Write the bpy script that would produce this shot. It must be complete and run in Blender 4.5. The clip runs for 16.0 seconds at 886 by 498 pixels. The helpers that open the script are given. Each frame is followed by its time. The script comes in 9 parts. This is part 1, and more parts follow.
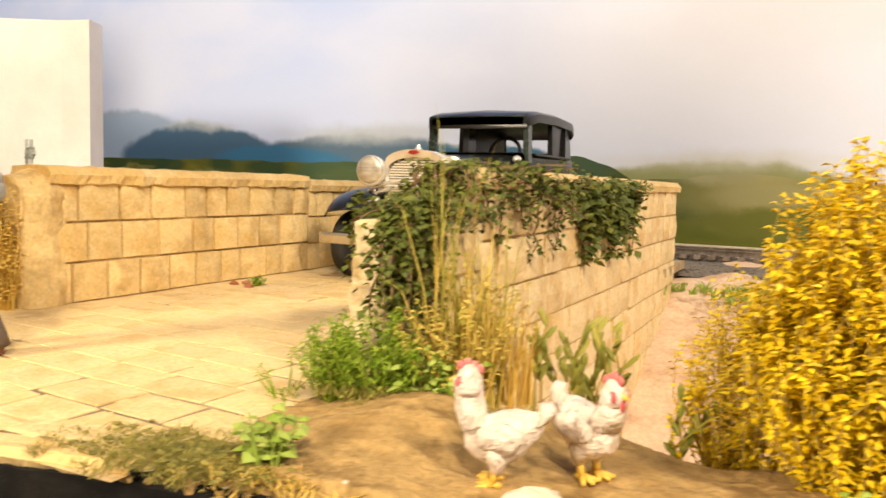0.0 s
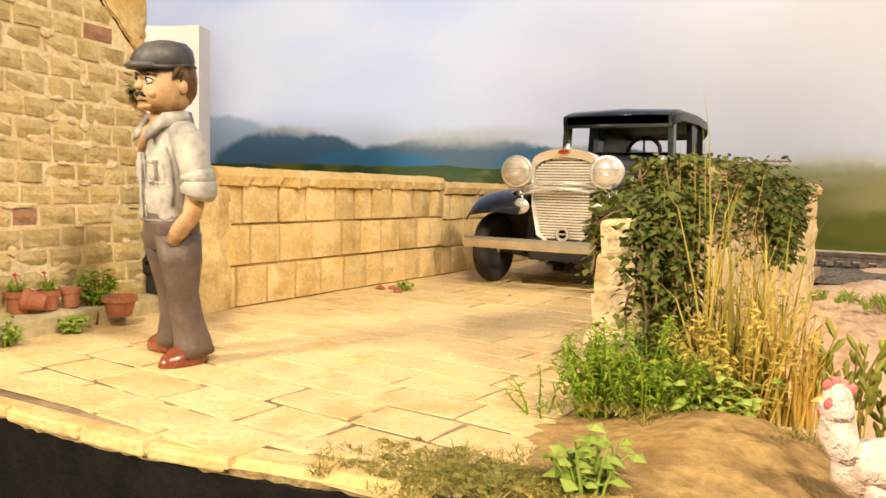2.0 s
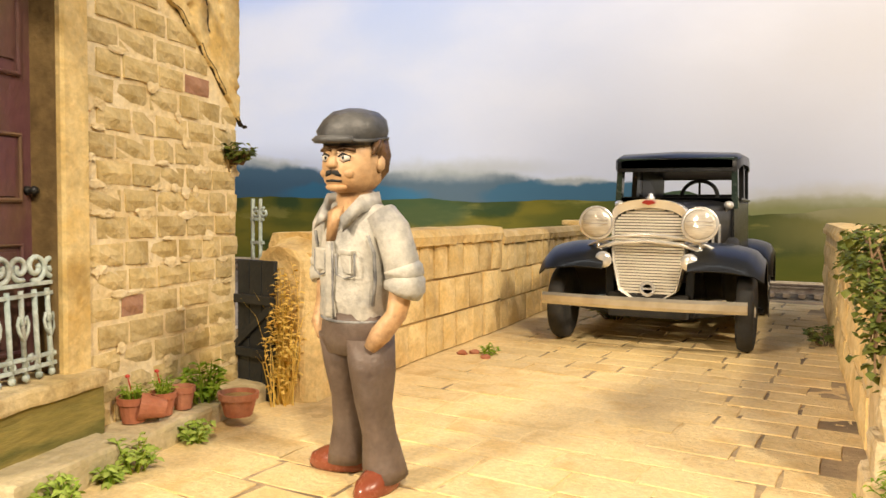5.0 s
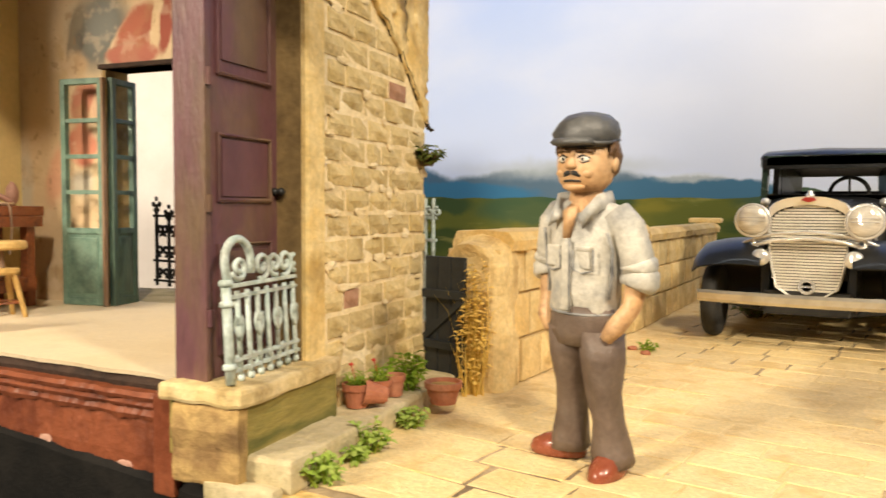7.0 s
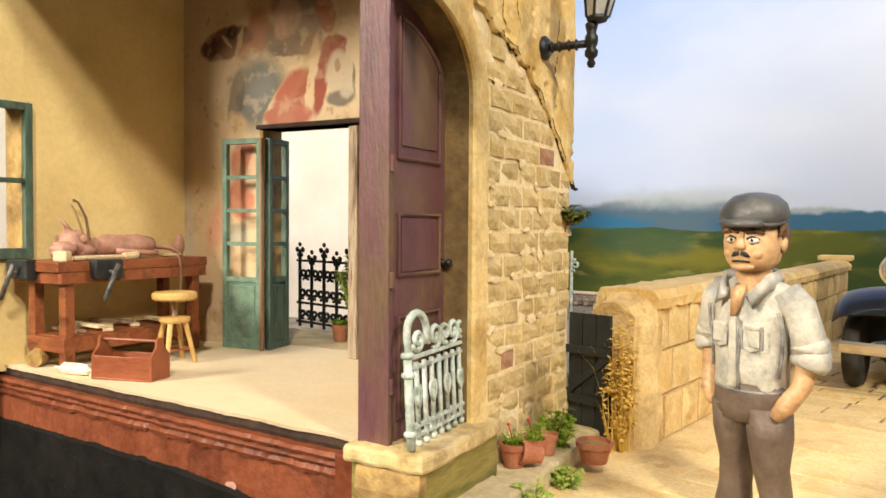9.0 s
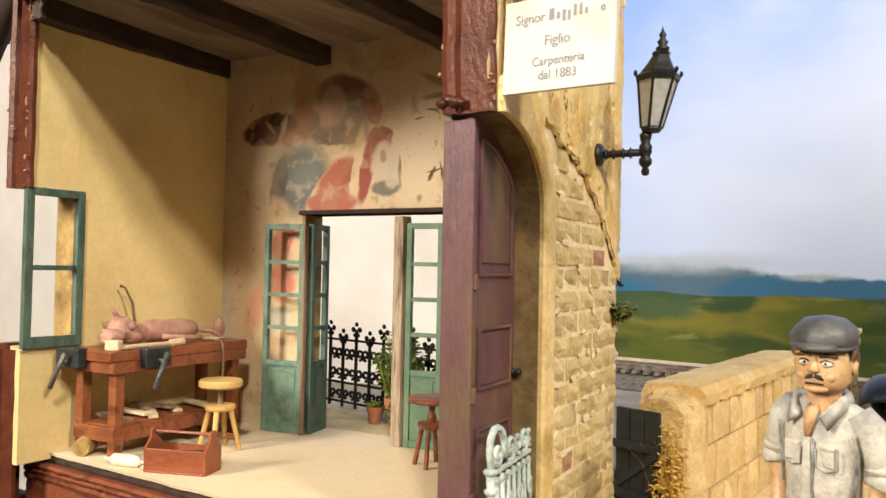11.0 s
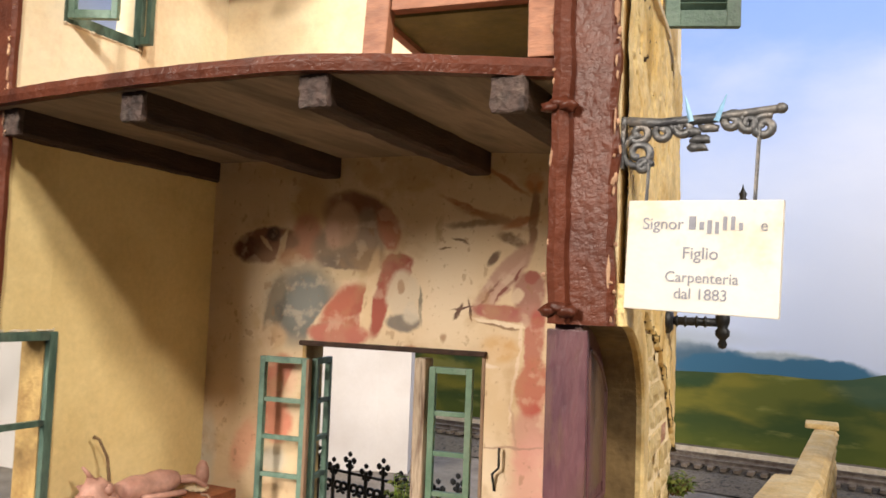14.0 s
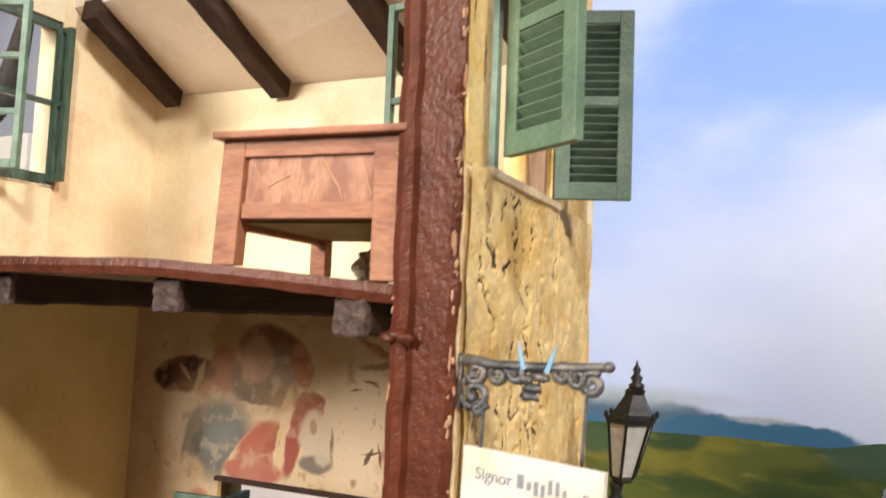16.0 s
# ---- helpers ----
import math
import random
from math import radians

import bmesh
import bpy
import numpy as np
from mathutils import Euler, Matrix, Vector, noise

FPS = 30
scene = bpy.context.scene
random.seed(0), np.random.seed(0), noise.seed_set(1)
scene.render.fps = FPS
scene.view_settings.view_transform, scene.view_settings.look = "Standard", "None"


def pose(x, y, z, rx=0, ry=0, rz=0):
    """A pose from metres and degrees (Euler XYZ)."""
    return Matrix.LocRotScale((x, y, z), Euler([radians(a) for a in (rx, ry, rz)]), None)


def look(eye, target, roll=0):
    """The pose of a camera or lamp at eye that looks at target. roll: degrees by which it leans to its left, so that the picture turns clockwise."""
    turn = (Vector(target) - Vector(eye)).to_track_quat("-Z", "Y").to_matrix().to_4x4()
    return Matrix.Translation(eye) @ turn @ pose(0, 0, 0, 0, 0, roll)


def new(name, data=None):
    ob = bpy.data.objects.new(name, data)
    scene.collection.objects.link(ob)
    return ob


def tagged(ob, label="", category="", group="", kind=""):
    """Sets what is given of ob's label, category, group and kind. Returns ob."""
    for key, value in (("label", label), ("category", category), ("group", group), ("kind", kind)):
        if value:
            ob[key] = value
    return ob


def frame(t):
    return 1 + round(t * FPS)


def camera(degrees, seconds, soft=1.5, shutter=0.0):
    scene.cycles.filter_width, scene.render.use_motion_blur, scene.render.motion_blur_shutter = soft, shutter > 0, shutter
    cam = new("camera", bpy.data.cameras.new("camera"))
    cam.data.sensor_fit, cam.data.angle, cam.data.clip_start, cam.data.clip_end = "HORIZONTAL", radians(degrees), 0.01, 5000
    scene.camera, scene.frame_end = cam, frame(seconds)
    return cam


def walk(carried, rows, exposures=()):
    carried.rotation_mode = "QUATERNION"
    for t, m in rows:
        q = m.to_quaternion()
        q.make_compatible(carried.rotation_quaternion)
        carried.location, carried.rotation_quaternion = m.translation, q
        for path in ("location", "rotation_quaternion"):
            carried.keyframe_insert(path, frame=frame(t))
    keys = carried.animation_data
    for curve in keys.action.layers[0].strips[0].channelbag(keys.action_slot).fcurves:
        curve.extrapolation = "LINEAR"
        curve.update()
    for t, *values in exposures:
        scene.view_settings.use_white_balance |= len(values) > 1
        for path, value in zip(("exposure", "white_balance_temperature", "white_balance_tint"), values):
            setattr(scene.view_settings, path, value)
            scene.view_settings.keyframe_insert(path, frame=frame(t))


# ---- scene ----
cam = camera(58.9, 16.0, shutter=0.5)
# the diorama is drawn in plan units; one unit is U metres (scale model, about 1:24)
U = 1 / 30
H = 0.956  # heights are built a little lower than drawn
PATH = [
    (0, (0.796, 1.376, 1.259), (-0.084, 3.165, 1.095), 1.55),
    (0.5, (0.425, 1.225, 1.169), (-0.488, 2.997, 1.000), 1.50),
    (1, (0.119, 1.377, 1.094), (-0.830, 3.129, 0.925), 1.45),
    (1.5, (-0.116, 1.404, 1.119), (-1.101, 3.137, 0.952), 1.37),
    (2, (-0.369, 1.198, 1.179), (-1.375, 2.919, 1.026), 1.36),
    (2.5, (-0.360, 1.051, 1.275), (-1.371, 2.772, 1.135), 1.24),
    (3, (-0.292, 0.998, 1.425), (-1.292, 2.726, 1.309), 0.94),
    (3.5, (-1.010, 1.062, 1.342), (-1.942, 2.828, 1.228), 0.66),
    (3.7, (-1.470, 1.147, 1.441), (-2.371, 2.930, 1.330), 0.68),
    (5.8, (-2.402, 0.782, 1.547), (-3.235, 2.598, 1.447), 0.63),
    (6, (-2.466, 0.714, 1.542), (-3.323, 2.519, 1.443), 0.60),
    (6.5, (-2.706, 0.567, 1.528), (-3.638, 2.333, 1.428), 0.49),
    (7, (-2.919, 0.395, 1.534), (-3.936, 2.114, 1.428), 0.37),
    (7.5, (-3.005, 0.211, 1.578), (-4.101, 1.881, 1.471), 0.28),
    (8, (-3.110, 0.085, 1.612), (-4.274, 1.708, 1.510), 0.28),
    (8.5, (-3.182, 0.053, 1.714), (-4.382, 1.650, 1.627), 0.34),
    (9, (-3.156, -0.040, 1.883), (-4.375, 1.544, 1.820), 0.42),
    (9.5, (-3.254, -0.165, 1.976), (-4.481, 1.414, 1.941), 0.56),
    (10, (-3.352, -0.345, 2.192), (-4.574, 1.238, 2.185), 0.56),
    (10.2, (-3.333, -0.382, 2.232), (-4.551, 1.204, 2.242), 0.64),
    (12.3, (-4.322, -0.730, 2.629), (-5.434, 0.931, 2.712), 1.35),
    (12.5, (-4.436, -0.745, 2.727), (-5.534, 0.924, 2.812), 1.27),
    (13, (-4.692, -0.704, 2.971), (-5.765, 0.981, 3.075), 1.57),
    (13.5, (-4.787, -0.593, 3.257), (-5.834, 1.108, 3.376), 1.86),
    (14, (-4.812, -0.449, 3.386), (-5.836, 1.265, 3.513), 2.13),
    (14.5, (-4.732, -0.252, 3.599), (-5.737, 1.472, 3.732), 2.23),
    (15, (-4.593, -0.266, 3.931), (-5.604, 1.454, 4.074), 2.39),
    (15.5, (-4.397, -0.064, 4.237), (-5.426, 1.645, 4.387), 2.39),
    (16, (-4.095, 0.086, 4.563), (-5.154, 1.775, 4.726), 2.34),
]
walk(cam, [(t, look(Vector(eye) * U, Vector(target) * U, roll)) for t, eye, target, roll in PATH],
     exposures=[(0, -0.22, 7050, 14), (4, -0.32, 6800, 13), (6.5, -0.33, 6600, 11.5), (8, -0.21, 6350, 9.5), (10, -0.24, 6100, 10), (12.5, -0.40, 5850, 13), (16, -0.43, 5750, 15)])

# ---- light: a room's soft light and three ceiling spots in front of the model ----
world = bpy.data.worlds.new("world")
scene.world = world
world.use_nodes = True
world.node_tree.nodes["Background"].inputs[0].default_value = (1.0, 0.92, 0.82, 1)
world.node_tree.nodes["Background"].inputs[1].default_value = 0.055


def spot_panel(name, eye, target, size, watts, colour):
    data = bpy.data.lights.new(name, "AREA")
    data.shape, data.size = "DISK", size * U
    data.energy, data.color = watts * U * U, colour
    ob = new(name, data)
    ob.matrix_world = look(Vector(eye) * U, Vector(target) * U)
    return ob


spot_panel("ceiling_spot", (-16, -24, 14.5), (-6, 6, 1), 9.0, 18500, (1.0, 0.86, 0.65))
spot_panel("ceiling_spot", (13, -18, 27), (-6, 6, 1), 3.0, 13500, (1.0, 0.86, 0.65))
spot_panel("ceiling_spot", (28, -8, 25.0), (-5, 6, 2), 4.0, 15500, (1.0, 0.87, 0.67))

# a long wash light added over the painted backdrop to brighten it, facing it; itself unseen
data = bpy.data.lights.new("backdrop_fill_light", "AREA")
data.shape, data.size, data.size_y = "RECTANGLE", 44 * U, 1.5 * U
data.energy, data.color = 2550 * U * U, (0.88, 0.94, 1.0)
ob = new("backdrop_fill_light", data)
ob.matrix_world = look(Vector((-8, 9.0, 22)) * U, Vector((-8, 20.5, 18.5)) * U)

# ---- tools ----
def metres(p):
    """Plan units to metres."""
    return Vector((p[0] * U, p[1] * U, p[2] * U * H))


def prism(bm, x0, x1, y0, y1, z0, z1, bevel=0.0):
    """An upright box, its edges broken by bevel."""
    made = bmesh.ops.create_cube(bm, size=1)["verts"]
    for v in made:
        v.co = Vector((x0 + (v.co.x + 0.5) * (x1 - x0), y0 + (v.co.y + 0.5) * (y1 - y0), z0 + (v.co.z + 0.5) * (z1 - z0)))
    if bevel:
        edges = list({e for v in made for e in v.link_edges})
        bmesh.ops.bevel(bm, geom=edges, offset=bevel, segments=2, profile=0.6, affect="EDGES")
    return bm


def box(x0, x1, y0, y1, z0, z1, bevel=0.0):
    return prism(bmesh.new(), x0, x1, y0, y1, z0, z1, bevel)


def rings(bm, loops, closed=True, caps=True):
    """Skin a list of loops of points, all of one length."""
    made = [[bm.verts.new(p) for p in loop] for loop in loops]
    n = len(made[0])
    for a, b in zip(made, made[1:]):
        for i in range(n if closed else n - 1):
            bm.faces.new((a[i], a[(i + 1) % n], b[(i + 1) % n], b[i]))
    if caps and closed and n > 2:
        bm.faces.new(made[0][::-1])
        bm.faces.new(made[-1])
    return made


def tube(bm, points, radii, n=8, flat=1.0):
    """A round bar along points; radii one number or one for each point; flat squeezes it sideways."""
    points = [Vector(p) for p in points]
    if isinstance(radii, (int, float)):
        radii = [radii] * len(points)
    loops = []
    side = None
    for i, p in enumerate(points):
        d = (points[min(i + 1, len(points) - 1)] - points[max(i - 1, 0)]).normalized()
        if side is None or abs(side.dot(d)) > 0.95:
            side = d.orthogonal().normalized()
        side = (side - d * side.dot(d)).normalized()
        up = d.cross(side)
        loops.append([p + (side * math.cos(a) * flat + up * math.sin(a)) * radii[i] for a in [2 * math.pi * k / n for k in range(n)]])
    rings(bm, loops)
    return bm


def lathe(bm, profile, n=16, centre=(0, 0, 0), axis="z"):
    """A turned shape from (radius, height) pairs."""
    loops = []
    for r, h in profile:
        loop = []
        for k in range(n):
            a = 2 * math.pi * k / n
            p = (r * math.cos(a), r * math.sin(a), h)
            if axis == "y":
                p = (p[0], -p[2], p[1])
            elif axis == "x":
                p = (p[2], p[0], p[1])
            loop.append(Vector(centre) + Vector(p))
        loops.append(loop)
    rings(bm, loops)
    return bm


def blob(bm, centre, size, subdiv=2, rough=0.0, freq=2.0, seed=0.0):
    """A lumpy rounded mass."""
    made = bmesh.ops.create_icosphere(bm, subdivisions=subdiv, radius=1)["verts"]
    for v in made:
        k = 1 + rough * noise.noise(v.co * freq + Vector((seed, seed * 2.3, 7)))
        v.co = Vector((centre[0] + v.co.x * size[0] * k, centre[1] + v.co.y * size[1] * k, centre[2] + v.co.z * size[2] * k))
    return bm


def outline(bm, points, depth, plane="xz"):
    """A flat shape from its outline, pushed back by depth. plane xz: depth runs along y; yz: along x; xy: along z."""
    def at(p, d):
        return {"xz": (p[0], d, p[1]), "yz": (d, p[0], p[1]), "xy": (p[0], p[1], d)}[plane]
    a = [bm.verts.new(at(p, 0)) for p in points]
    b = [bm.verts.new(at(p, depth)) for p in points]
    bm.faces.new(a)
    bm.faces.new(b[::-1])
    for i in range(len(a)):
        j = (i + 1) % len(a)
        bm.faces.new((a[j], a[i], b[i], b[j]))
    return bm


def shift(bm, x=0, y=0, z=0, turn=0):
    m = pose(x, y, z, 0, 0, turn)
    for v in bm.verts:
        v.co = m @ v.co
    return bm


def mesh_of(name, bm, material, smooth=False):
    bmesh.ops.recalc_face_normals(bm, faces=bm.faces)
    for v in bm.verts:
        v.co = metres(v.co)
    data = bpy.data.meshes.new(name)
    bm.to_mesh(data)
    bm.free()
    data.materials.append(material)
    if smooth:
        data.polygons.foreach_set("use_smooth", [True] * len(data.polygons))
        data.update()
    return data


def part(name, bm, material, parent, label="", smooth=False, at=None):
    """A mesh of its own under a thing or a part. at: its own place there."""
    ob = new(name, mesh_of(name, bm, material, smooth))
    ob.parent = parent
    if at is not None:
        m = at.copy()
        m.translation = metres(m.translation)
        ob.matrix_basis = m
    return tagged(ob, label)


def thing(name, m, label, category, group="", kind=""):
    """An empty at the thing's base, to hold its parts."""
    ob = new(name)
    ob.empty_display_size = 0.1 * U
    m = m.copy()
    m.translation = metres(m.translation)
    ob.matrix_basis = m
    return tagged(ob, label, category, group, kind)


def solid(name, bm, material, label, category, m=None, kind="", group="", smooth=False):
    """A top-level thing that is one mesh."""
    ob = new(name, mesh_of(name, bm, material, smooth))
    if m is not None:
        m = m.copy()
        m.translation = metres(m.translation)
        ob.matrix_basis = m
    return tagged(ob, label, category, group, kind)


def smooth_by_angle(ob, degrees=40):
    data = ob.data
    data.polygons.foreach_set("use_smooth", [True] * len(data.polygons))
    b = bmesh.new()
    b.from_mesh(data)
    for e in b.edges:
        if len(e.link_faces) == 2 and e.calc_face_angle(0) > radians(degrees):
            e.smooth = False
    b.to_mesh(data)
    b.free()
    return ob

# ---- materials ----
def surface(name, colours, scale=3.0, rough=0.7, metal=0.0, bump=0.3, grain=40.0, stain=None, stain_amount=0.35, stain_scale=1.2,
            vary=0.0, spec=0.4, stretch=(1, 1, 1), coat=0.0, bump_depth=0.02, edges=(0.35, 0.65), speck=0.15):
    """A painted or natural surface: colours mixed by a broad noise, a fine grain, stains, relief, and a change from piece to piece."""
    m = bpy.data.materials.new(name)
    m.use_nodes = True
    t = m.node_tree
    n, link = t.nodes, t.links.new
    b = n["Principled BSDF"]
    co = n.new("ShaderNodeTexCoord")
    mp = n.new("ShaderNodeMapping")
    mp.inputs["Scale"].default_value = [k / U for k in stretch]
    info = n.new("ShaderNodeObjectInfo")
    off = n.new("ShaderNodeVectorMath")
    off.operation = "SCALE"
    off.inputs[0].default_value = (37.0, 19.0, 53.0)
    link(info.outputs["Random"], off.inputs["Scale"])
    link(co.outputs["Object"], mp.inputs["Vector"])
    link(off.outputs[0], mp.inputs["Location"])

    def noisy(s, detail=4.0, r=0.6):
        x = n.new("ShaderNodeTexNoise")
        x.inputs["Scale"].default_value, x.inputs["Detail"].default_value, x.inputs["Roughness"].default_value = s, detail, r
        link(mp.outputs[0], x.inputs["Vector"])
        return x.outputs["Fac"]

    def ramp(fac, pairs):
        x = n.new("ShaderNodeValToRGB")
        while len(x.color_ramp.elements) < len(pairs):
            x.color_ramp.elements.new(0.5)
        for e, (p, c) in zip(x.color_ramp.elements, pairs):
            e.position, e.color = p, (*c, 1)
        link(fac, x.inputs[0])
        return x.outputs[0]

    def mix(kind, fac, a, c):
        x = n.new("ShaderNodeMix")
        x.data_type, x.blend_type = "RGBA", kind
        for socket, value in ((x.inputs[0], fac), (x.inputs[6], a), (x.inputs[7], c)):
            if hasattr(value, "is_output"):
                link(value, socket)
            else:
                socket.default_value = value if isinstance(value, float) else (*value, 1)
        return x.outputs[2]

    lo, hi = edges
    k = len(colours)
    base = ramp(noisy(scale), [(lo + (hi - lo) * i / max(1, k - 1), c) for i, c in enumerate(colours)]) if k > 1 else mix("MIX", 0.0, colours[0], colours[0])
    if stain:
        base = mix("MIX", ramp(noisy(stain_scale, 6.0, 0.7), [(0.5, (0, 0, 0)), (0.72, (stain_amount,) * 3)]), base, stain)
    fine = noisy(grain, 3.0)
    base = mix("MULTIPLY", 1.0, base, ramp(fine, [(0.25, (1 - speck * 1.2,) * 3), (0.75, (1 + speck * 0.8,) * 3)]))
    if vary:
        x = n.new("ShaderNodeHueSaturation")
        r = n.new("ShaderNodeMapRange")
        r.inputs["To Min"].default_value, r.inputs["To Max"].default_value = 1 - vary, 1 + vary
        link(info.outputs["Random"], r.inputs[0])
        link(r.outputs[0], x.inputs["Value"])
        link(base, x.inputs["Color"])
        base = x.outputs[0]
    link(base, b.inputs["Base Color"])
    b.inputs["Metallic"].default_value = metal
    b.inputs["Specular IOR Level"].default_value = spec
    b.inputs["Coat Weight"].default_value = coat
    rr = n.new("ShaderNodeMapRange")
    rr.inputs["To Min"].default_value, rr.inputs["To Max"].default_value = max(0.03, rough - 0.12), min(1, rough + 0.12)
    link(fine, rr.inputs[0])
    link(rr.outputs[0], b.inputs["Roughness"])
    if bump:
        add = n.new("ShaderNodeMath")
        add.operation = "ADD"
        link(noisy(grain * 0.3, 5.0), add.inputs[0])
        link(fine, add.inputs[1])
        bp = n.new("ShaderNodeBump")
        bp.inputs["Strength"].default_value, bp.inputs["Distance"].default_value = bump, bump_depth * U
        link(add.outputs[0], bp.inputs["Height"])
        link(bp.outputs[0], b.inputs["Normal"])
    return m


M = {}
M["paver"] = surface("paver", [(0.75, 0.55, 0.25), (0.80, 0.62, 0.32), (0.69, 0.485, 0.21)], 2.0, 0.85, vary=0.07, stain=(0.52, 0.33, 0.13), stain_amount=0.32, grain=30, bump=0.5)
M["sand"] = surface("sand", [(0.74, 0.54, 0.25), (0.80, 0.62, 0.32), (0.64, 0.44, 0.19)], 1.6, 0.9, stain=(0.50, 0.34, 0.16), stain_amount=0.4, stain_scale=2.4, grain=30, bump=0.5)
M["wall_mortar"] = surface("wall_mortar", [(0.38, 0.26, 0.13), (0.56, 0.40, 0.19), (0.74, 0.56, 0.28)], 1.1, 0.95, grain=22, bump=0.7)
M["joint"] = surface("joint", [(0.18, 0.13, 0.08), (0.28, 0.205, 0.12), (0.42, 0.31, 0.18), (0.60, 0.45, 0.25)], 1.1, 0.95, grain=25, bump=0.6, edges=(0.36, 0.66))
M["block"] = surface("block", [(0.72, 0.50, 0.20), (0.80, 0.61, 0.30), (0.54, 0.36, 0.14)], 1.6, 0.9, vary=0.12, stain=(0.30, 0.20, 0.09), stain_amount=0.5, grain=28, bump=0.6)
M["coping"] = surface("coping", [(0.68, 0.46, 0.17), (0.74, 0.57, 0.29)], 2.5, 0.9, stain=(0.38, 0.22, 0.08), stain_amount=0.6, grain=25, bump=0.7)
M["brick"] = surface("brick", [(0.54, 0.40, 0.165), (0.64, 0.50, 0.25), (0.44, 0.32, 0.125)], 2.8, 0.9, vary=0.14, stain=(0.28, 0.22, 0.10), stain_amount=0.5, grain=26, bump=0.7)
M["mortar"] = surface("mortar", [(0.70, 0.54, 0.28), (0.82, 0.69, 0.44)], 3.0, 0.95, grain=22, bump=0.7)
M["stucco"] = surface("stucco", [(0.70, 0.47, 0.15), (0.78, 0.60, 0.28), (0.60, 0.39, 0.12)], 1.6, 0.85, stain=(0.25, 0.18, 0.07), stain_amount=0.55, stain_scale=2.0, grain=24, bump=0.5)
M["inner_wall"] = surface("inner_wall", [(0.70, 0.53, 0.23), (0.77, 0.61, 0.29)], 0.9, 0.8, stain=(0.42, 0.30, 0.12), stain_amount=0.4, grain=20, bump=0.15, speck=0.06)
M["upper_wall"] = surface("upper_wall", [(0.82, 0.70, 0.46), (0.86, 0.78, 0.58)], 1.0, 0.85, stain=(0.60, 0.38, 0.19), stain_amount=0.6, stain_scale=0.9, grain=20, bump=0.2, speck=0.05)
# one red brown paint, its light in the colour: shaded strips, lit plinth
M["red_paint_shaded"] = surface("red_paint_shaded", [(0.085, 0.022, 0.010), (0.120, 0.033, 0.015), (0.065, 0.017, 0.008)], 2.0, 0.40, stain=(0.05, 0.016, 0.009), stain_amount=0.3, stain_scale=6.0, grain=24, bump=0.45, bump_depth=0.02, spec=0.28)
M["red_paint_lit"] = surface("red_paint_lit", [(0.17, 0.046, 0.020), (0.23, 0.068, 0.030), (0.115, 0.030, 0.014)], 2.2, 0.42, stain=(0.07, 0.022, 0.012), stain_amount=0.5, stain_scale=3.5, grain=18, bump=0.45, bump_depth=0.02, spec=0.3)
M["black_base"] = surface("black_base", [(0.005, 0.005, 0.005), (0.010, 0.009, 0.008)], 4.0, 0.6, stain=(0.08, 0.07, 0.06), stain_amount=0.12, grain=30, bump=0.2, spec=0.15)
M["house_floor"] = surface("house_floor", [(0.72, 0.59, 0.39), (0.80, 0.68, 0.48)], 1.2, 0.75, stain=(0.45, 0.32, 0.18), stain_amount=0.3, grain=25, bump=0.2, speck=0.05)
M["beam_wood"] = surface("beam_wood", [(0.026, 0.014, 0.009), (0.06, 0.032, 0.02)], 3.0, 0.8, grain=30, bump=0.6, stretch=(3, 0.4, 3))
M["purple_door"] = surface("purple_door", [(0.085, 0.034, 0.045), (0.130, 0.055, 0.062), (0.115, 0.068, 0.042)], 1.6, 0.45, stain=(0.20, 0.13, 0.06), stain_amount=0.7, grain=22, bump=0.35, stretch=(1, 2, 0.5))
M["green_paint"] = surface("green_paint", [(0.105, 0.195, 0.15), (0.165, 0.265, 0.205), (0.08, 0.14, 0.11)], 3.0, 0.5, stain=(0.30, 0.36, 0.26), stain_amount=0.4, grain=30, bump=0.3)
M["bench_wood"] = surface("bench_wood", [(0.20, 0.058, 0.022), (0.29, 0.095, 0.035), (0.12, 0.036, 0.016)], 3.0, 0.38, grain=30, bump=0.3, stretch=(0.6, 2, 2))
M["car_paint"] = surface("car_paint", [(0.008, 0.009, 0.010), (0.016, 0.016, 0.016)], 2.0, 0.34, grain=20, bump=0.0, coat=0.15, spec=0.3)
M["soil"] = surface("soil", [(0.34, 0.215, 0.08), (0.45, 0.30, 0.12), (0.24, 0.15, 0.055)], 3.5, 0.95, stain=(0.22, 0.14, 0.06), stain_amount=0.6, stain_scale=5.0, grain=24, bump=0.5, bump_depth=0.03)
M["pink_earth"] = surface("pink_earth", [(0.70, 0.47, 0.30), (0.79, 0.58, 0.40), (0.58, 0.37, 0.23)], 1.3, 0.95, stain=(0.42, 0.27, 0.16), grain=16, bump=0.6)
M["white_plaster"] = surface("white_plaster", [(0.68, 0.63, 0.60), (0.74, 0.70, 0.68)], 1.0, 0.8, grain=15, bump=0.1, speck=0.02)
M["shirt"] = surface("shirt", [(0.46, 0.44, 0.38), (0.57, 0.54, 0.47), (0.37, 0.37, 0.35)], 3.0, 0.6, stain=(0.15, 0.155, 0.17), stain_amount=0.55, stain_scale=3.5, grain=25, bump=0.4)


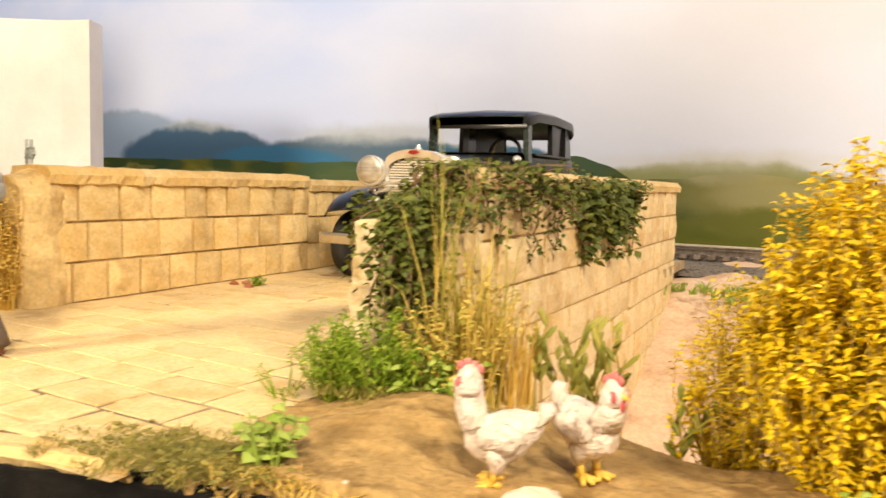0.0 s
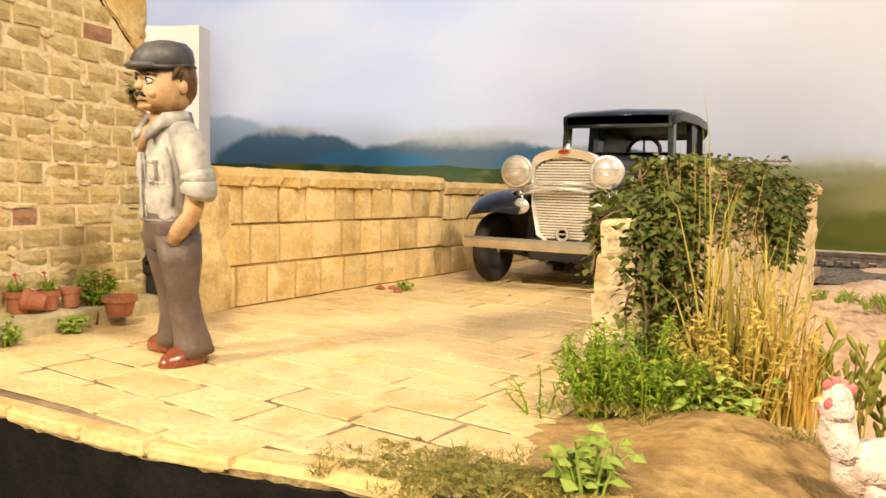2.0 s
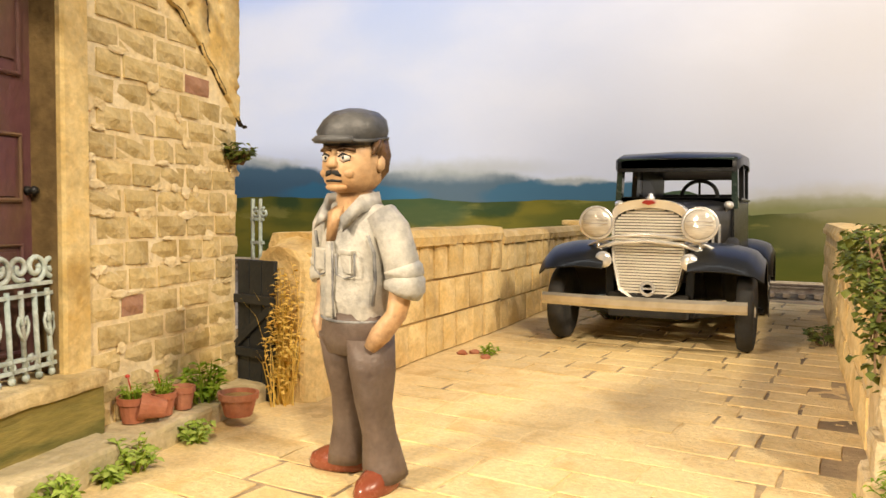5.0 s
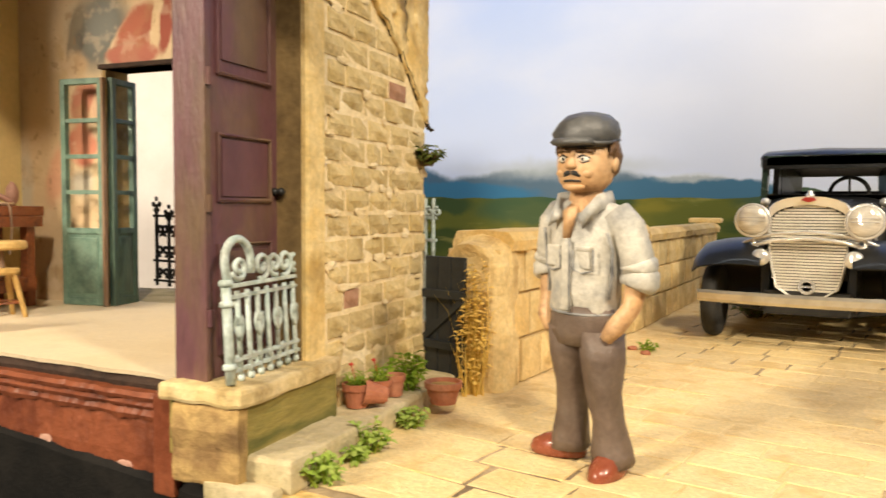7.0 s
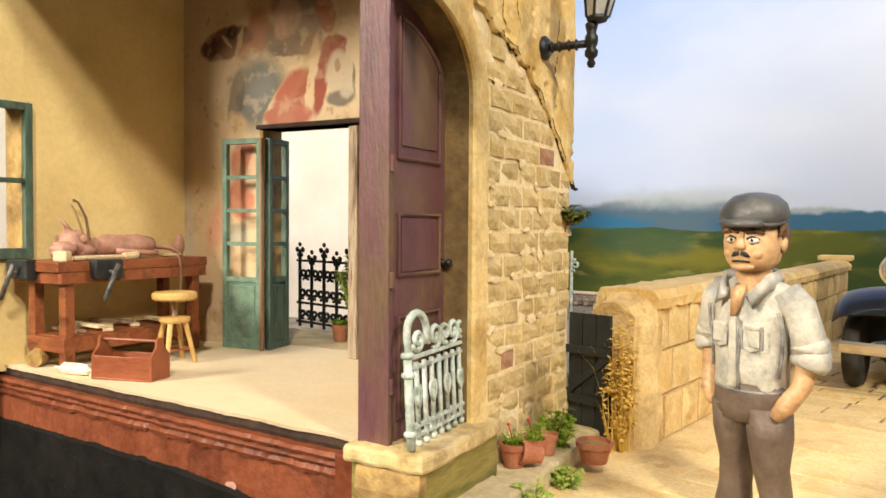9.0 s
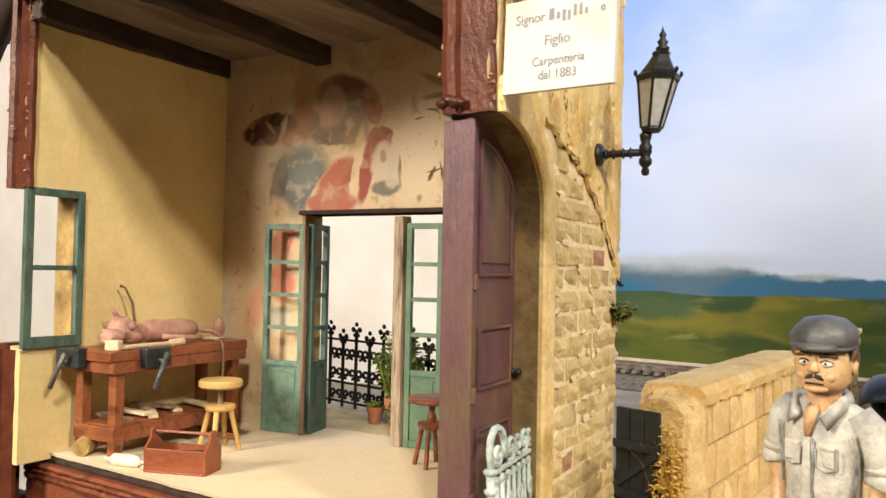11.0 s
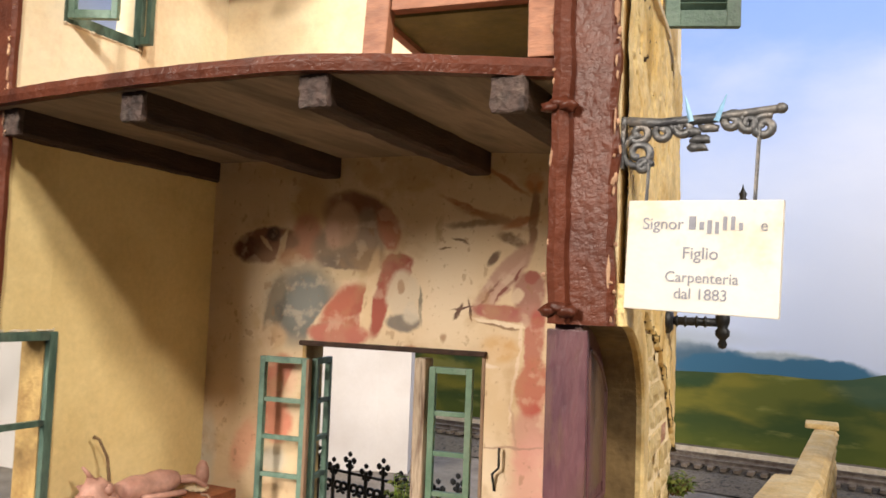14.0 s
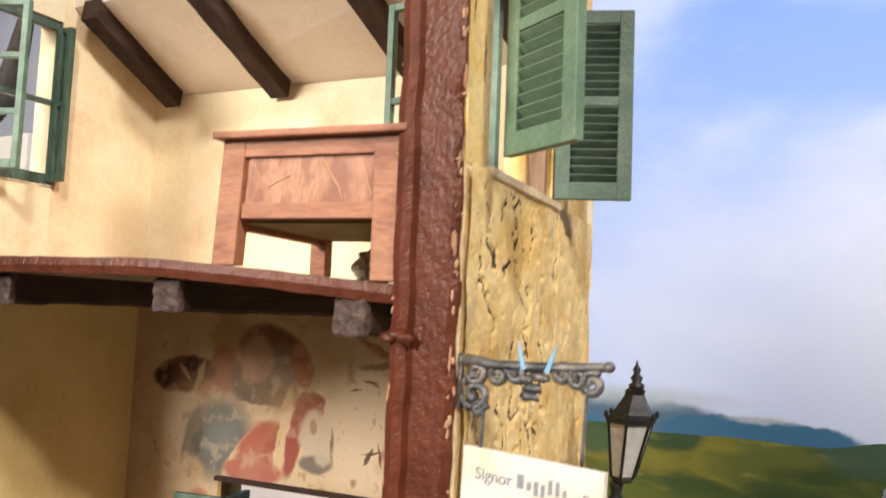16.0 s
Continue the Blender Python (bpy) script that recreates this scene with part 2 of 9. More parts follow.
def leafy(name, colours, rough=0.55):
    """Leaves and stalks, each one a little different in colour."""
    m = bpy.data.materials.new(name)
    m.use_nodes = True
    n, link = m.node_tree.nodes, m.node_tree.links.new
    b = n["Principled BSDF"]
    geo = n.new("ShaderNodeNewGeometry")
    ramp = n.new("ShaderNodeValToRGB")
    while len(ramp.color_ramp.elements) < len(colours):
        ramp.color_ramp.elements.new(0.5)
    for i, (e, c) in enumerate(zip(ramp.color_ramp.elements, colours)):
        e.position, e.color = i / max(1, len(colours) - 1), (*c, 1)
    link(geo.outputs["Random Per Island"], ramp.inputs[0])
    link(ramp.outputs[0], b.inputs["Base Color"])
    b.inputs["Roughness"].default_value = rough
    b.inputs["Specular IOR Level"].default_value = 0.3
    thin = n.new("ShaderNodeBsdfTranslucent")
    link(ramp.outputs[0], thin.inputs[0])
    mixer = n.new("ShaderNodeMixShader")
    mixer.inputs[0].default_value = 0.25
    link(b.outputs[0], mixer.inputs[1])
    link(thin.outputs[0], mixer.inputs[2])
    link(mixer.outputs[0], n["Material Output"].inputs[0])
    return m


def clear_glass(name, tint=(0.95, 0.97, 0.96)):
    m = bpy.data.materials.new(name)
    m.use_nodes = True
    b = m.node_tree.nodes["Principled BSDF"]
    b.inputs["Base Color"].default_value = (*tint, 1)
    b.inputs["Transmission Weight"].default_value = 1.0
    b.inputs["Roughness"].default_value = 0.04
    b.inputs["IOR"].default_value = 1.05
    return m


class Painting:
    """A hand-painted surface: patches of colour laid over one another on a flat ground, their edges broken by the brush."""

    def __init__(self, name, ground, plane="xz", rag=0.12, rag_scale=3.0, rough=0.8):
        self.m = bpy.data.materials.new(name)
        self.m.use_nodes = True
        self.t = self.m.node_tree
        self.rag = rag
        n, link = self.t.nodes, self.t.links.new
        self.b = n["Principled BSDF"]
        self.b.inputs["Roughness"].default_value = rough
        self.b.inputs["Specular IOR Level"].default_value = 0.2
        co = n.new("ShaderNodeTexCoord")
        mp = n.new("ShaderNodeMapping")
        mp.inputs["Scale"].default_value = (1 / U, 1 / U, 1 / (U * H))
        link(co.outputs["Object"], mp.inputs[0])
        self.flat = mp.outputs[0]
        x = n.new("ShaderNodeTexNoise")
        x.inputs["Scale"].default_value, x.inputs["Detail"].default_value, x.inputs["Roughness"].default_value = rag_scale, 5, 0.65
        link(self.flat, x.inputs["Vector"])
        c = n.new("ShaderNodeVectorMath")
        c.operation = "MULTIPLY_ADD"
        c.inputs[1].default_value = (2 * rag,) * 3
        c.inputs[2].default_value = (-rag,) * 3
        link(x.outputs["Color"], c.inputs[0])
        a = n.new("ShaderNodeVectorMath")
        link(self.flat, a.inputs[0])
        link(c.outputs[0], a.inputs[1])
        self.where = a.outputs[0]
        self.colour = self.mix("MIX", 0.0, ground, ground)

    def mix(self, kind, fac, a, c):
        x = self.t.nodes.new("ShaderNodeMix")
        x.data_type, x.blend_type = "RGBA", kind
        for socket, value in ((x.inputs[0], fac), (x.inputs[6], a), (x.inputs[7], c)):
            if hasattr(value, "is_output"):
                self.t.links.new(value, socket)
            else:
                socket.default_value = value if isinstance(value, float) else (*value, 1)
        return x.outputs[2]

    def fade(self, value, lo, hi, top):
        x = self.t.nodes.new("ShaderNodeMapRange")
        x.interpolation_type = "SMOOTHSTEP"
        x.inputs["From Min"].default_value, x.inputs["From Max"].default_value = lo, hi
        x.inputs["To Min"].default_value, x.inputs["To Max"].default_value = top, 0.0
        self.t.links.new(value, x.inputs[0])
        return x.outputs[0]

    def patch(self, x, z, rx, rz, colour, turn=0.0, soft=0.3, amount=1.0):
        """One rounded patch of paint, centred at x, z."""
        mp = self.t.nodes.new("ShaderNodeMapping")
        mp.vector_type = "TEXTURE"
        mp.inputs["Location"].default_value = (x, 0, z)
        mp.inputs["Rotation"].default_value = (0, radians(turn), 0)
        mp.inputs["Scale"].default_value = (rx, 1e6, rz)
        self.t.links.new(self.where, mp.inputs[0])
        d = self.t.nodes.new("ShaderNodeVectorMath")
        d.operation = "LENGTH"
        self.t.links.new(mp.outputs[0], d.inputs[0])
        self.colour = self.mix("MIX", self.fade(d.outputs["Value"], 1 - soft, 1 + soft, amount), self.colour, colour)
        return self

    def band(self, below, colour, soft=0.2, amount=1.0, axis="Z"):
        """All that lies below a height."""
        s = self.t.nodes.new("ShaderNodeSeparateXYZ")
        self.t.links.new(self.where, s.inputs[0])
        self.colour = self.mix("MIX", self.fade(s.outputs[axis], below - soft, below + soft, amount), self.colour, colour)
        return self

    def mottle(self, scale, colour, lo, hi, amount=0.5, stretch=(1, 1, 1)):
        """Irregular blotches."""
        mp = self.t.nodes.new("ShaderNodeMapping")
        mp.inputs["Scale"].default_value = stretch
        self.t.links.new(self.flat, mp.inputs[0])
        x = self.t.nodes.new("ShaderNodeTexNoise")
        x.inputs["Scale"].default_value, x.inputs["Detail"].default_value = scale, 6
        self.t.links.new(mp.outputs[0], x.inputs["Vector"])
        self.colour = self.mix("MIX", self.fade(x.outputs["Fac"], lo, hi, amount), self.colour, colour)
        return self

    def done(self, bump=0.15, scale=14.0):
        n, link = self.t.nodes, self.t.links.new
        link(self.colour, self.b.inputs["Base Color"])
        x = n.new("ShaderNodeTexNoise")
        x.inputs["Scale"].default_value, x.inputs["Detail"].default_value = scale, 5
        link(self.flat, x.inputs["Vector"])
        bp = n.new("ShaderNodeBump")
        bp.inputs["Strength"].default_value, bp.inputs["Distance"].default_value = bump, 0.02 * U
        link(x.outputs["Fac"], bp.inputs["Height"])
        link(bp.outputs[0], self.b.inputs["Normal"])
        return self.m


M["chrome"] = surface("chrome", [(0.80, 0.78, 0.73), (0.88, 0.87, 0.84)], 6.0, 0.22, metal=0.6, grain=4, bump=0.0, speck=0.04)
M["bumper_metal"] = surface("bumper_metal", [(0.60, 0.54, 0.42), (0.74, 0.68, 0.56)], 4.0, 0.2, metal=0.7, grain=4, bump=0.0, speck=0.05)
M["tyre"] = surface("tyre", [(0.02, 0.02, 0.02), (0.035, 0.033, 0.03)], 5.0, 0.8, grain=30, bump=0.3)
M["red_enamel"] = surface("red_enamel", [(0.35, 0.03, 0.02)], 5.0, 0.35, grain=30, bump=0)
M["glass"] = clear_glass("glass")
M["lamp_glass"] = surface("lamp_glass", [(0.62, 0.57, 0.48), (0.80, 0.76, 0.68)], 8.0, 0.12, metal=0.3, grain=30, bump=0.1, stretch=(0.4, 0.4, 2.5))
M["iron"] = surface("iron", [(0.012, 0.012, 0.012), (0.03, 0.03, 0.03)], 6.0, 0.45, metal=0.3, grain=30, bump=0.3)
M["grey_iron"] = surface("grey_iron", [(0.05, 0.05, 0.055), (0.12, 0.12, 0.12), (0.20, 0.18, 0.16)], 8.0, 0.45, metal=0.4, grain=30, bump=0.4)
M["verdigris"] = surface("verdigris", [(0.42, 0.52, 0.48), (0.56, 0.64, 0.60), (0.28, 0.33, 0.28)], 5.0, 0.6, stain=(0.17, 0.11, 0.06), stain_amount=0.85, stain_scale=3.0, grain=25, bump=0.4)
M["dark_wood"] = surface("dark_wood", [(0.018, 0.022, 0.026), (0.035, 0.04, 0.045)], 3.0, 0.6, grain=25, bump=0.3)
M["terracotta"] = surface("terracotta", [(0.36, 0.12, 0.06), (0.46, 0.18, 0.10)], 4.0, 0.8, stain=(0.5, 0.36, 0.26), stain_amount=0.35, grain=30, bump=0.3)
M["sign_paint"] = surface("sign_paint", [(0.68, 0.64, 0.56), (0.75, 0.72, 0.66)], 1.5, 0.6, stain=(0.60, 0.42, 0.16), stain_amount=0.75, grain=20, bump=0.1, speck=0.03)
M["letter_ink"] = surface("letter_ink", [(0.28, 0.28, 0.32)], 5.0, 0.7, grain=30, bump=0)
M["old_wood"] = surface("old_wood", [(0.20, 0.12, 0.07), (0.34, 0.23, 0.15)], 3.0, 0.75, grain=30, bump=0.4, stretch=(3, 3, 0.5))
M["weathered_wood"] = surface("weathered_wood", [(0.34, 0.25, 0.17), (0.52, 0.42, 0.31), (0.16, 0.10, 0.07)], 4.0, 0.8, stain=(0.12, 0.07, 0.05), stain_amount=0.6, stain_scale=5.0, grain=30, bump=0.7, stretch=(4, 4, 0.35))
M["yellow_wood"] = surface("yellow_wood", [(0.55, 0.34, 0.10), (0.66, 0.44, 0.16)], 3.0, 0.55, grain=30, bump=0.2)
M["pale_wood"] = surface("pale_wood", [(0.60, 0.46, 0.28), (0.70, 0.58, 0.38)], 4.0, 0.7, grain=30, bump=0.2)
M["clay"] = surface("clay", [(0.38, 0.19, 0.14), (0.50, 0.29, 0.22)], 4.0, 0.6, stain=(0.24, 0.11, 0.08), grain=25, bump=0.3)
M["desk_wood"] = surface("desk_wood", [(0.30, 0.12, 0.06), (0.40, 0.175, 0.095), (0.23, 0.088, 0.045)], 2.5, 0.55, stain=(0.46, 0.25, 0.14), grain=22, bump=0.3, stretch=(0.7, 2, 2))
M["chair_cloth"] = surface("chair_cloth", [(0.42, 0.50, 0.30), (0.52, 0.58, 0.40)], 3.0, 0.8, grain=25, bump=0.3)
M["trousers"] = surface("trousers", [(0.10, 0.070, 0.055), (0.15, 0.108, 0.085)], 4.0, 0.5, stain=(0.24, 0.21, 0.18), stain_amount=0.4, grain=25, bump=0.3)
M["cap"] = surface("cap", [(0.045, 0.047, 0.052), (0.085, 0.086, 0.088), (0.12, 0.12, 0.12)], 4.0, 0.45, grain=25, bump=0.3)
M["shoe"] = surface("shoe", [(0.20, 0.05, 0.025), (0.27, 0.075, 0.04)], 4.0, 0.25, grain=20, bump=0.1, coat=0.3)
M["skin"] = surface("skin", [(0.54, 0.31, 0.145), (0.65, 0.43, 0.24)], 5.0, 0.45, stain=(0.20, 0.085, 0.04), stain_amount=0.85, stain_scale=4.0, grain=25, bump=0.2)
M["hair"] = surface("hair", [(0.08, 0.04, 0.018), (0.19, 0.10, 0.04)], 6.0, 0.55, grain=20, bump=0.5)
M["feather"] = surface("feather", [(0.74, 0.62, 0.52), (0.82, 0.73, 0.64)], 5.0, 0.7, stain=(0.62, 0.42, 0.34), stain_amount=0.5, grain=14, bump=0.9, bump_depth=0.04)
M["comb"] = surface("comb", [(0.48, 0.07, 0.08), (0.66, 0.24, 0.22)], 8.0, 0.5, grain=20, bump=0.3)
M["beak"] = surface("beak", [(0.70, 0.42, 0.06), (0.78, 0.52, 0.10)], 6.0, 0.5, grain=20, bump=0.2)
M["ballast"] = surface("ballast", [(0.13, 0.11, 0.09), (0.24, 0.20, 0.15), (0.07, 0.06, 0.05)], 8.0, 0.95, grain=14, bump=1.0, bump_depth=0.06)
M["sleeper"] = surface("sleeper", [(0.16, 0.12, 0.09), (0.26, 0.21, 0.16)], 5.0, 0.85, grain=20, bump=0.4)
M["rail_steel"] = surface("rail_steel", [(0.16, 0.12, 0.10), (0.30, 0.26, 0.22)], 6.0, 0.5, metal=0.6, grain=25, bump=0.3)
M["grey_ground"] = surface("grey_ground", [(0.22, 0.19, 0.16), (0.34, 0.30, 0.25)], 1.5, 0.95, stain=(0.30, 0.24, 0.18), grain=16, bump=0.5)
M["rock"] = surface("rock", [(0.58, 0.48, 0.36), (0.70, 0.62, 0.50)], 4.0, 0.9, stain=(0.25, 0.19, 0.12), grain=18, bump=0.6)
M["ivy_leaf"] = leafy("ivy_leaf", [(0.07, 0.10, 0.018), (0.12, 0.15, 0.025), (0.20, 0.22, 0.04), (0.08, 0.11, 0.02), (0.15, 0.18, 0.035)])
M["herb_leaf"] = leafy("herb_leaf", [(0.15, 0.27, 0.015), (0.25, 0.38, 0.03), (0.38, 0.46, 0.06)])
M["weed_leaf"] = leafy("weed_leaf", [(0.24, 0.36, 0.04), (0.40, 0.50, 0.12), (0.32, 0.44, 0.07)])
M["dry_grass"] = leafy("dry_grass", [(0.58, 0.42, 0.08), (0.68, 0.52, 0.14), (0.44, 0.38, 0.07), (0.36, 0.35, 0.06)])
M["straw"] = leafy("straw", [(0.72, 0.48, 0.09), (0.80, 0.58, 0.17), (0.60, 0.39, 0.07)])
M["yellow_twig"] = surface("yellow_twig", [(0.40, 0.28, 0.06), (0.52, 0.38, 0.10)], 5.0, 0.8, grain=20, bump=0.2)
M["crack_shade"] = surface("crack_shade", [(0.05, 0.035, 0.02), (0.10, 0.07, 0.04)], 5.0, 0.95, grain=20, bump=0.3)
M["yellow_leaf"] = leafy("yellow_leaf", [(0.80, 0.58, 0.012), (0.88, 0.68, 0.03), (0.72, 0.48, 0.008), (0.85, 0.70, 0.08)])
M["moss"] = leafy("moss", [(0.24, 0.23, 0.045), (0.34, 0.30, 0.07), (0.16, 0.16, 0.035), (0.42, 0.35, 0.10)])
M["pod"] = leafy("pod", [(0.32, 0.34, 0.06), (0.46, 0.44, 0.09), (0.24, 0.28, 0.05)])
M["twig"] = surface("twig", [(0.14, 0.08, 0.04), (0.22, 0.14, 0.07)], 5.0, 0.8, grain=20, bump=0.3)
M["petal"] = surface("petal", [(0.50, 0.05, 0.03)], 5.0, 0.6, grain=20, bump=0)
M["flake"] = surface("flake", [(0.72, 0.66, 0.55), (0.80, 0.76, 0.68)], 5.0, 0.8, grain=20, bump=0.2)
M["blue_tie"] = surface("blue_tie", [(0.25, 0.45, 0.65)], 5.0, 0.4, grain=20, bump=0)
M["paper"] = surface("paper", [(0.55, 0.48, 0.34), (0.62, 0.56, 0.44)], 5.0, 0.8, grain=20, bump=0)
M["red_brick"] = surface("red_brick", [(0.34, 0.17, 0.10), (0.42, 0.24, 0.15)], 4.0, 0.9, grain=22, bump=0.6)

# the painted sky and hills behind the model, in plan units on the backdrop
sky = Painting("painted_backdrop", (0.19, 0.32, 0.84), rag=0.35, rag_scale=0.5)
sky.band(12.5, (0.28, 0.42, 0.86), 3.0)
sky.band(8.4, (0.46, 0.57, 0.86), 2.2)
sky.patch(4, 4.5, 11, 5.0, (0.58, 0.60, 0.68), 0, 0.6)
sky.mottle(0.20, (0.66, 0.71, 0.86), 0.34, 0.56, 0.55, (0.6, 1, 1.2))
sky.band(4.4, (0.60, 0.67, 0.86), 2.2, 0.5)
sky.patch(-42, 12, 9, 8, (0.72, 0.75, 0.86), 0, 0.5)
sky.patch(-20.9, 2.4, 3.2, 1.2, (0.30, 0.40, 0.56), 0, 0.10)
sky.patch(-17.6, 2.0, 3.2, 1.02, (0.06, 0.13, 0.22), 0, 0.08)
sky.patch(-17.3, 2.98, 1.3, 0.16, (0.42, 0.47, 0.52), 0, 0.6, 0.7)
sky.patch(-11.5, 2.0, 3.4, 0.78, (0.09, 0.15, 0.22), 0, 0.12)
sky.patch(-11.1, 2.78, 2.3, 0.26, (0.40, 0.45, 0.50), 0, 0.8, 0.8)
sky.patch(-7.8, 2.0, 2.3, 0.46, (0.05, 0.14, 0.24), 0, 0.10)
sky.patch(-7.6, 2.42, 0.8, 0.10, (0.50, 0.54, 0.58), 0, 0.6, 0.7)
sky.patch(-14.2, 2.0, 2.4, 0.34, (0.04, 0.16, 0.30), 0, 0.2)
sky.patch(-1.7, 1.2, 3.6, 0.80, (0.24, 0.26, 0.12), 0, 0.12)
sky.patch(-1.5, 2.0, 2.2, 0.22, (0.50, 0.50, 0.44), 0, 0.9, 0.6)
M["backdrop"] = sky.done(0.1, 6.0)

land = Painting("painted_meadow", (0.105, 0.12, 0.024), rag=0.25, rag_scale=1.2)
land.mottle(0.5, (0.22, 0.19, 0.028), 0.42, 0.54, 0.7, (0.5, 1, 1.6))
land.mottle(0.45, (0.035, 0.065, 0.02), 0.42, 0.52, 0.9, (0.5, 1, 1.3))
land.mottle(1.6, (0.30, 0.28, 0.08), 0.34, 0.44, 0.5, (0.4, 1, 1.5))
land.band(0.35, (0.10, 0.12, 0.02), 0.25, 0.6)
land.patch(-5.2, 1.85, 1.2, 0.5, (0.05, 0.09, 0.055), 0, 0.3, 0.9)
land.patch(-12.0, 1.6, 1.6, 0.5, (0.04, 0.09, 0.05), 0, 0.3, 0.8)
for x, z, w in ((-18.6, 1.75, 0.7), (-16.4, 1.80, 0.5), (-14.6, 1.70, 0.8), (-9.6, 1.72, 0.6)):
    land.patch(x, z, w, 0.26, (0.03, 0.065, 0.028), 0, 0.35, 0.85)
land.patch(-0.4, 1.25, 1.2, 0.28, (0.36, 0.36, 0.27), 0, 0.4, 0.8)
land.patch(-1.2, 1.7, 1.3, 0.24, (0.40, 0.40, 0.32), 0, 0.5, 0.7)
land.patch(3.4, 1.35, 3.0, 0.55, (0.58, 0.46, 0.16), 8, 0.2)
land.patch(1.6, 1.05, 1.2, 0.12, (0.72, 0.62, 0.34), 18, 0.3)
land.patch(0.6, 1.25, 3.4, 0.7, (0.29, 0.265, 0.10), 0, 0.5, 0.75)
land.patch(0.5, 0.55, 2.6, 0.42, (0.13, 0.14, 0.03), 0, 0.3)
M["meadow"] = land.done(0.15, 6.0)

# the worn fresco over the inner rear wall
DAUBS = []


def daub(*patch):
    DAUBS.append(patch)


# broad darker wash along the top: the ceiling's shade, put into the paint
daub(-9.09, 4.82, 1.984, 0.127, (0.46, 0.32, 0.17), 0, 0.6, 0.6)
daub(-10.64, 3.55, 0.142, 0.743, (0.68, 0.54, 0.36), 0, 0.4, 0.7)
daub(-8.39, 3.63, 0.250, 0.631, (0.7, 0.58, 0.42), 0, 0.5, 0.6)
daub(-9.88, 4.45, 0.208, 0.283, (0.42, 0.26, 0.1), 0, 0.4, 0.8)
daub(-9.92, 4.12, 0.174, 0.245, (0.36, 0.128, 0.08), 0, 0.2, 0.85)
daub(-10.39, 4.04, 0.380, 0.186, (0.185, 0.0904, 0.0568), -8, 0.06, 1.0)
daub(-10.60, 4.01, 0.157, 0.117, (0.0924, 0.0456, 0.0344), 0, 0.3, 0.9)
daub(-10.31, 4.15, 0.080, 0.077, (0.0756, 0.0456, 0.0344), 0, 0.2, 1.0)
daub(-10.20, 4.04, 0.039, 0.184, (0.5, 0.36, 0.2), 18, 0.2, 0.9)
daub(-10.39, 4.06, 0.026, 0.096, (0.46, 0.32, 0.18), -40, 0.2, 0.9)
daub(-10.11, 3.91, 0.142, 0.095, (0.4, 0.2, 0.1), 0, 0.3, 0.8)
daub(-9.39, 4.37, 0.356, 0.220, (0.2, 0.1, 0.06), 8, 0.1, 1.0)
daub(-9.04, 4.21, 0.120, 0.216, (0.36, 0.12, 0.072), -18, 0.1, 1.0)
daub(-9.46, 4.01, 0.381, 0.281, (0.2, 0.15, 0.11), 0, 0.1, 0.95)
daub(-9.27, 4.20, 0.117, 0.218, (0.26, 0.19, 0.14), 0, 0.2, 0.9)
daub(-9.53, 4.25, 0.181, 0.228, (0.42, 0.27, 0.18), 5, 0.12, 1.0)
daub(-9.63, 4.15, 0.088, 0.136, (0.54, 0.33, 0.24), 0, 0.3, 0.9)
daub(-9.39, 3.91, 0.263, 0.091, (0.15, 0.11, 0.085), 0, 0.4, 0.7)
daub(-9.59, 3.75, 0.362, 0.061, (0.56, 0.43, 0.26), 0, 0.15, 0.95)
daub(-9.95, 3.43, 0.411, 0.405, (0.1, 0.115, 0.115), 14, 0.28, 0.88)
daub(-10.25, 3.37, 0.108, 0.342, (0.11, 0.1, 0.08), 10, 0.15, 0.9)
daub(-9.90, 3.48, 0.180, 0.255, (0.24, 0.25, 0.23), 20, 0.4, 0.4)
daub(-10.26, 3.09, 0.151, 0.126, (0.52, 0.35, 0.2), 0, 0.3, 0.8)
daub(-9.62, 3.38, 0.074, 0.404, (0.64, 0.48, 0.32), 38, 0.15, 0.9)
daub(-9.46, 3.35, 0.218, 0.340, (0.395, 0.135, 0.0856), 38, 0.1, 1.0)
daub(-9.57, 3.16, 0.280, 0.110, (0.395, 0.202, 0.135), 0, 0.1, 1.0)
daub(-9.31, 3.44, 0.065, 0.181, (0.336, 0.108, 0.0723), 20, 0.3, 0.8)
daub(-9.21, 3.53, 0.061, 0.486, (0.63, 0.47, 0.29), 8, 0.1, 1.0)
daub(-9.07, 3.54, 0.086, 0.423, (0.311, 0.0904, 0.0634), 12, 0.08, 1.0)
daub(-8.94, 3.86, 0.157, 0.107, (0.302, 0.0904, 0.0634), -10, 0.1, 1.0)
daub(-8.84, 3.77, 0.053, 0.106, (0.319, 0.0992, 0.0723), 0, 0.1, 1.0)
daub(-8.87, 3.57, 0.167, 0.230, (0.57, 0.47, 0.34), 0, 0.12, 0.95)
daub(-8.85, 3.30, 0.173, 0.088, (0.17, 0.15, 0.13), -4, 0.15, 0.95)
daub(-8.77, 3.39, 0.080, 0.099, (0.52, 0.45, 0.35), 0, 0.25, 0.9)
daub(-8.68, 3.46, 0.018, 0.180, (0.18, 0.16, 0.12), -4, 0.2, 0.9)
daub(-8.89, 3.64, 0.044, 0.059, (0.34, 0.2, 0.12), 0, 0.2, 0.8)
daub(-8.29, 4.43, 0.210, 0.026, (0.32, 0.112, 0.048), 25, 0.35, 0.9)
daub(-8.03, 4.32, 0.317, 0.043, (0.36, 0.19, 0.1), 18, 0.4, 0.9)
daub(-8.17, 4.26, 0.265, 0.031, (0.24, 0.16, 0.1), -4, 0.4, 0.85)
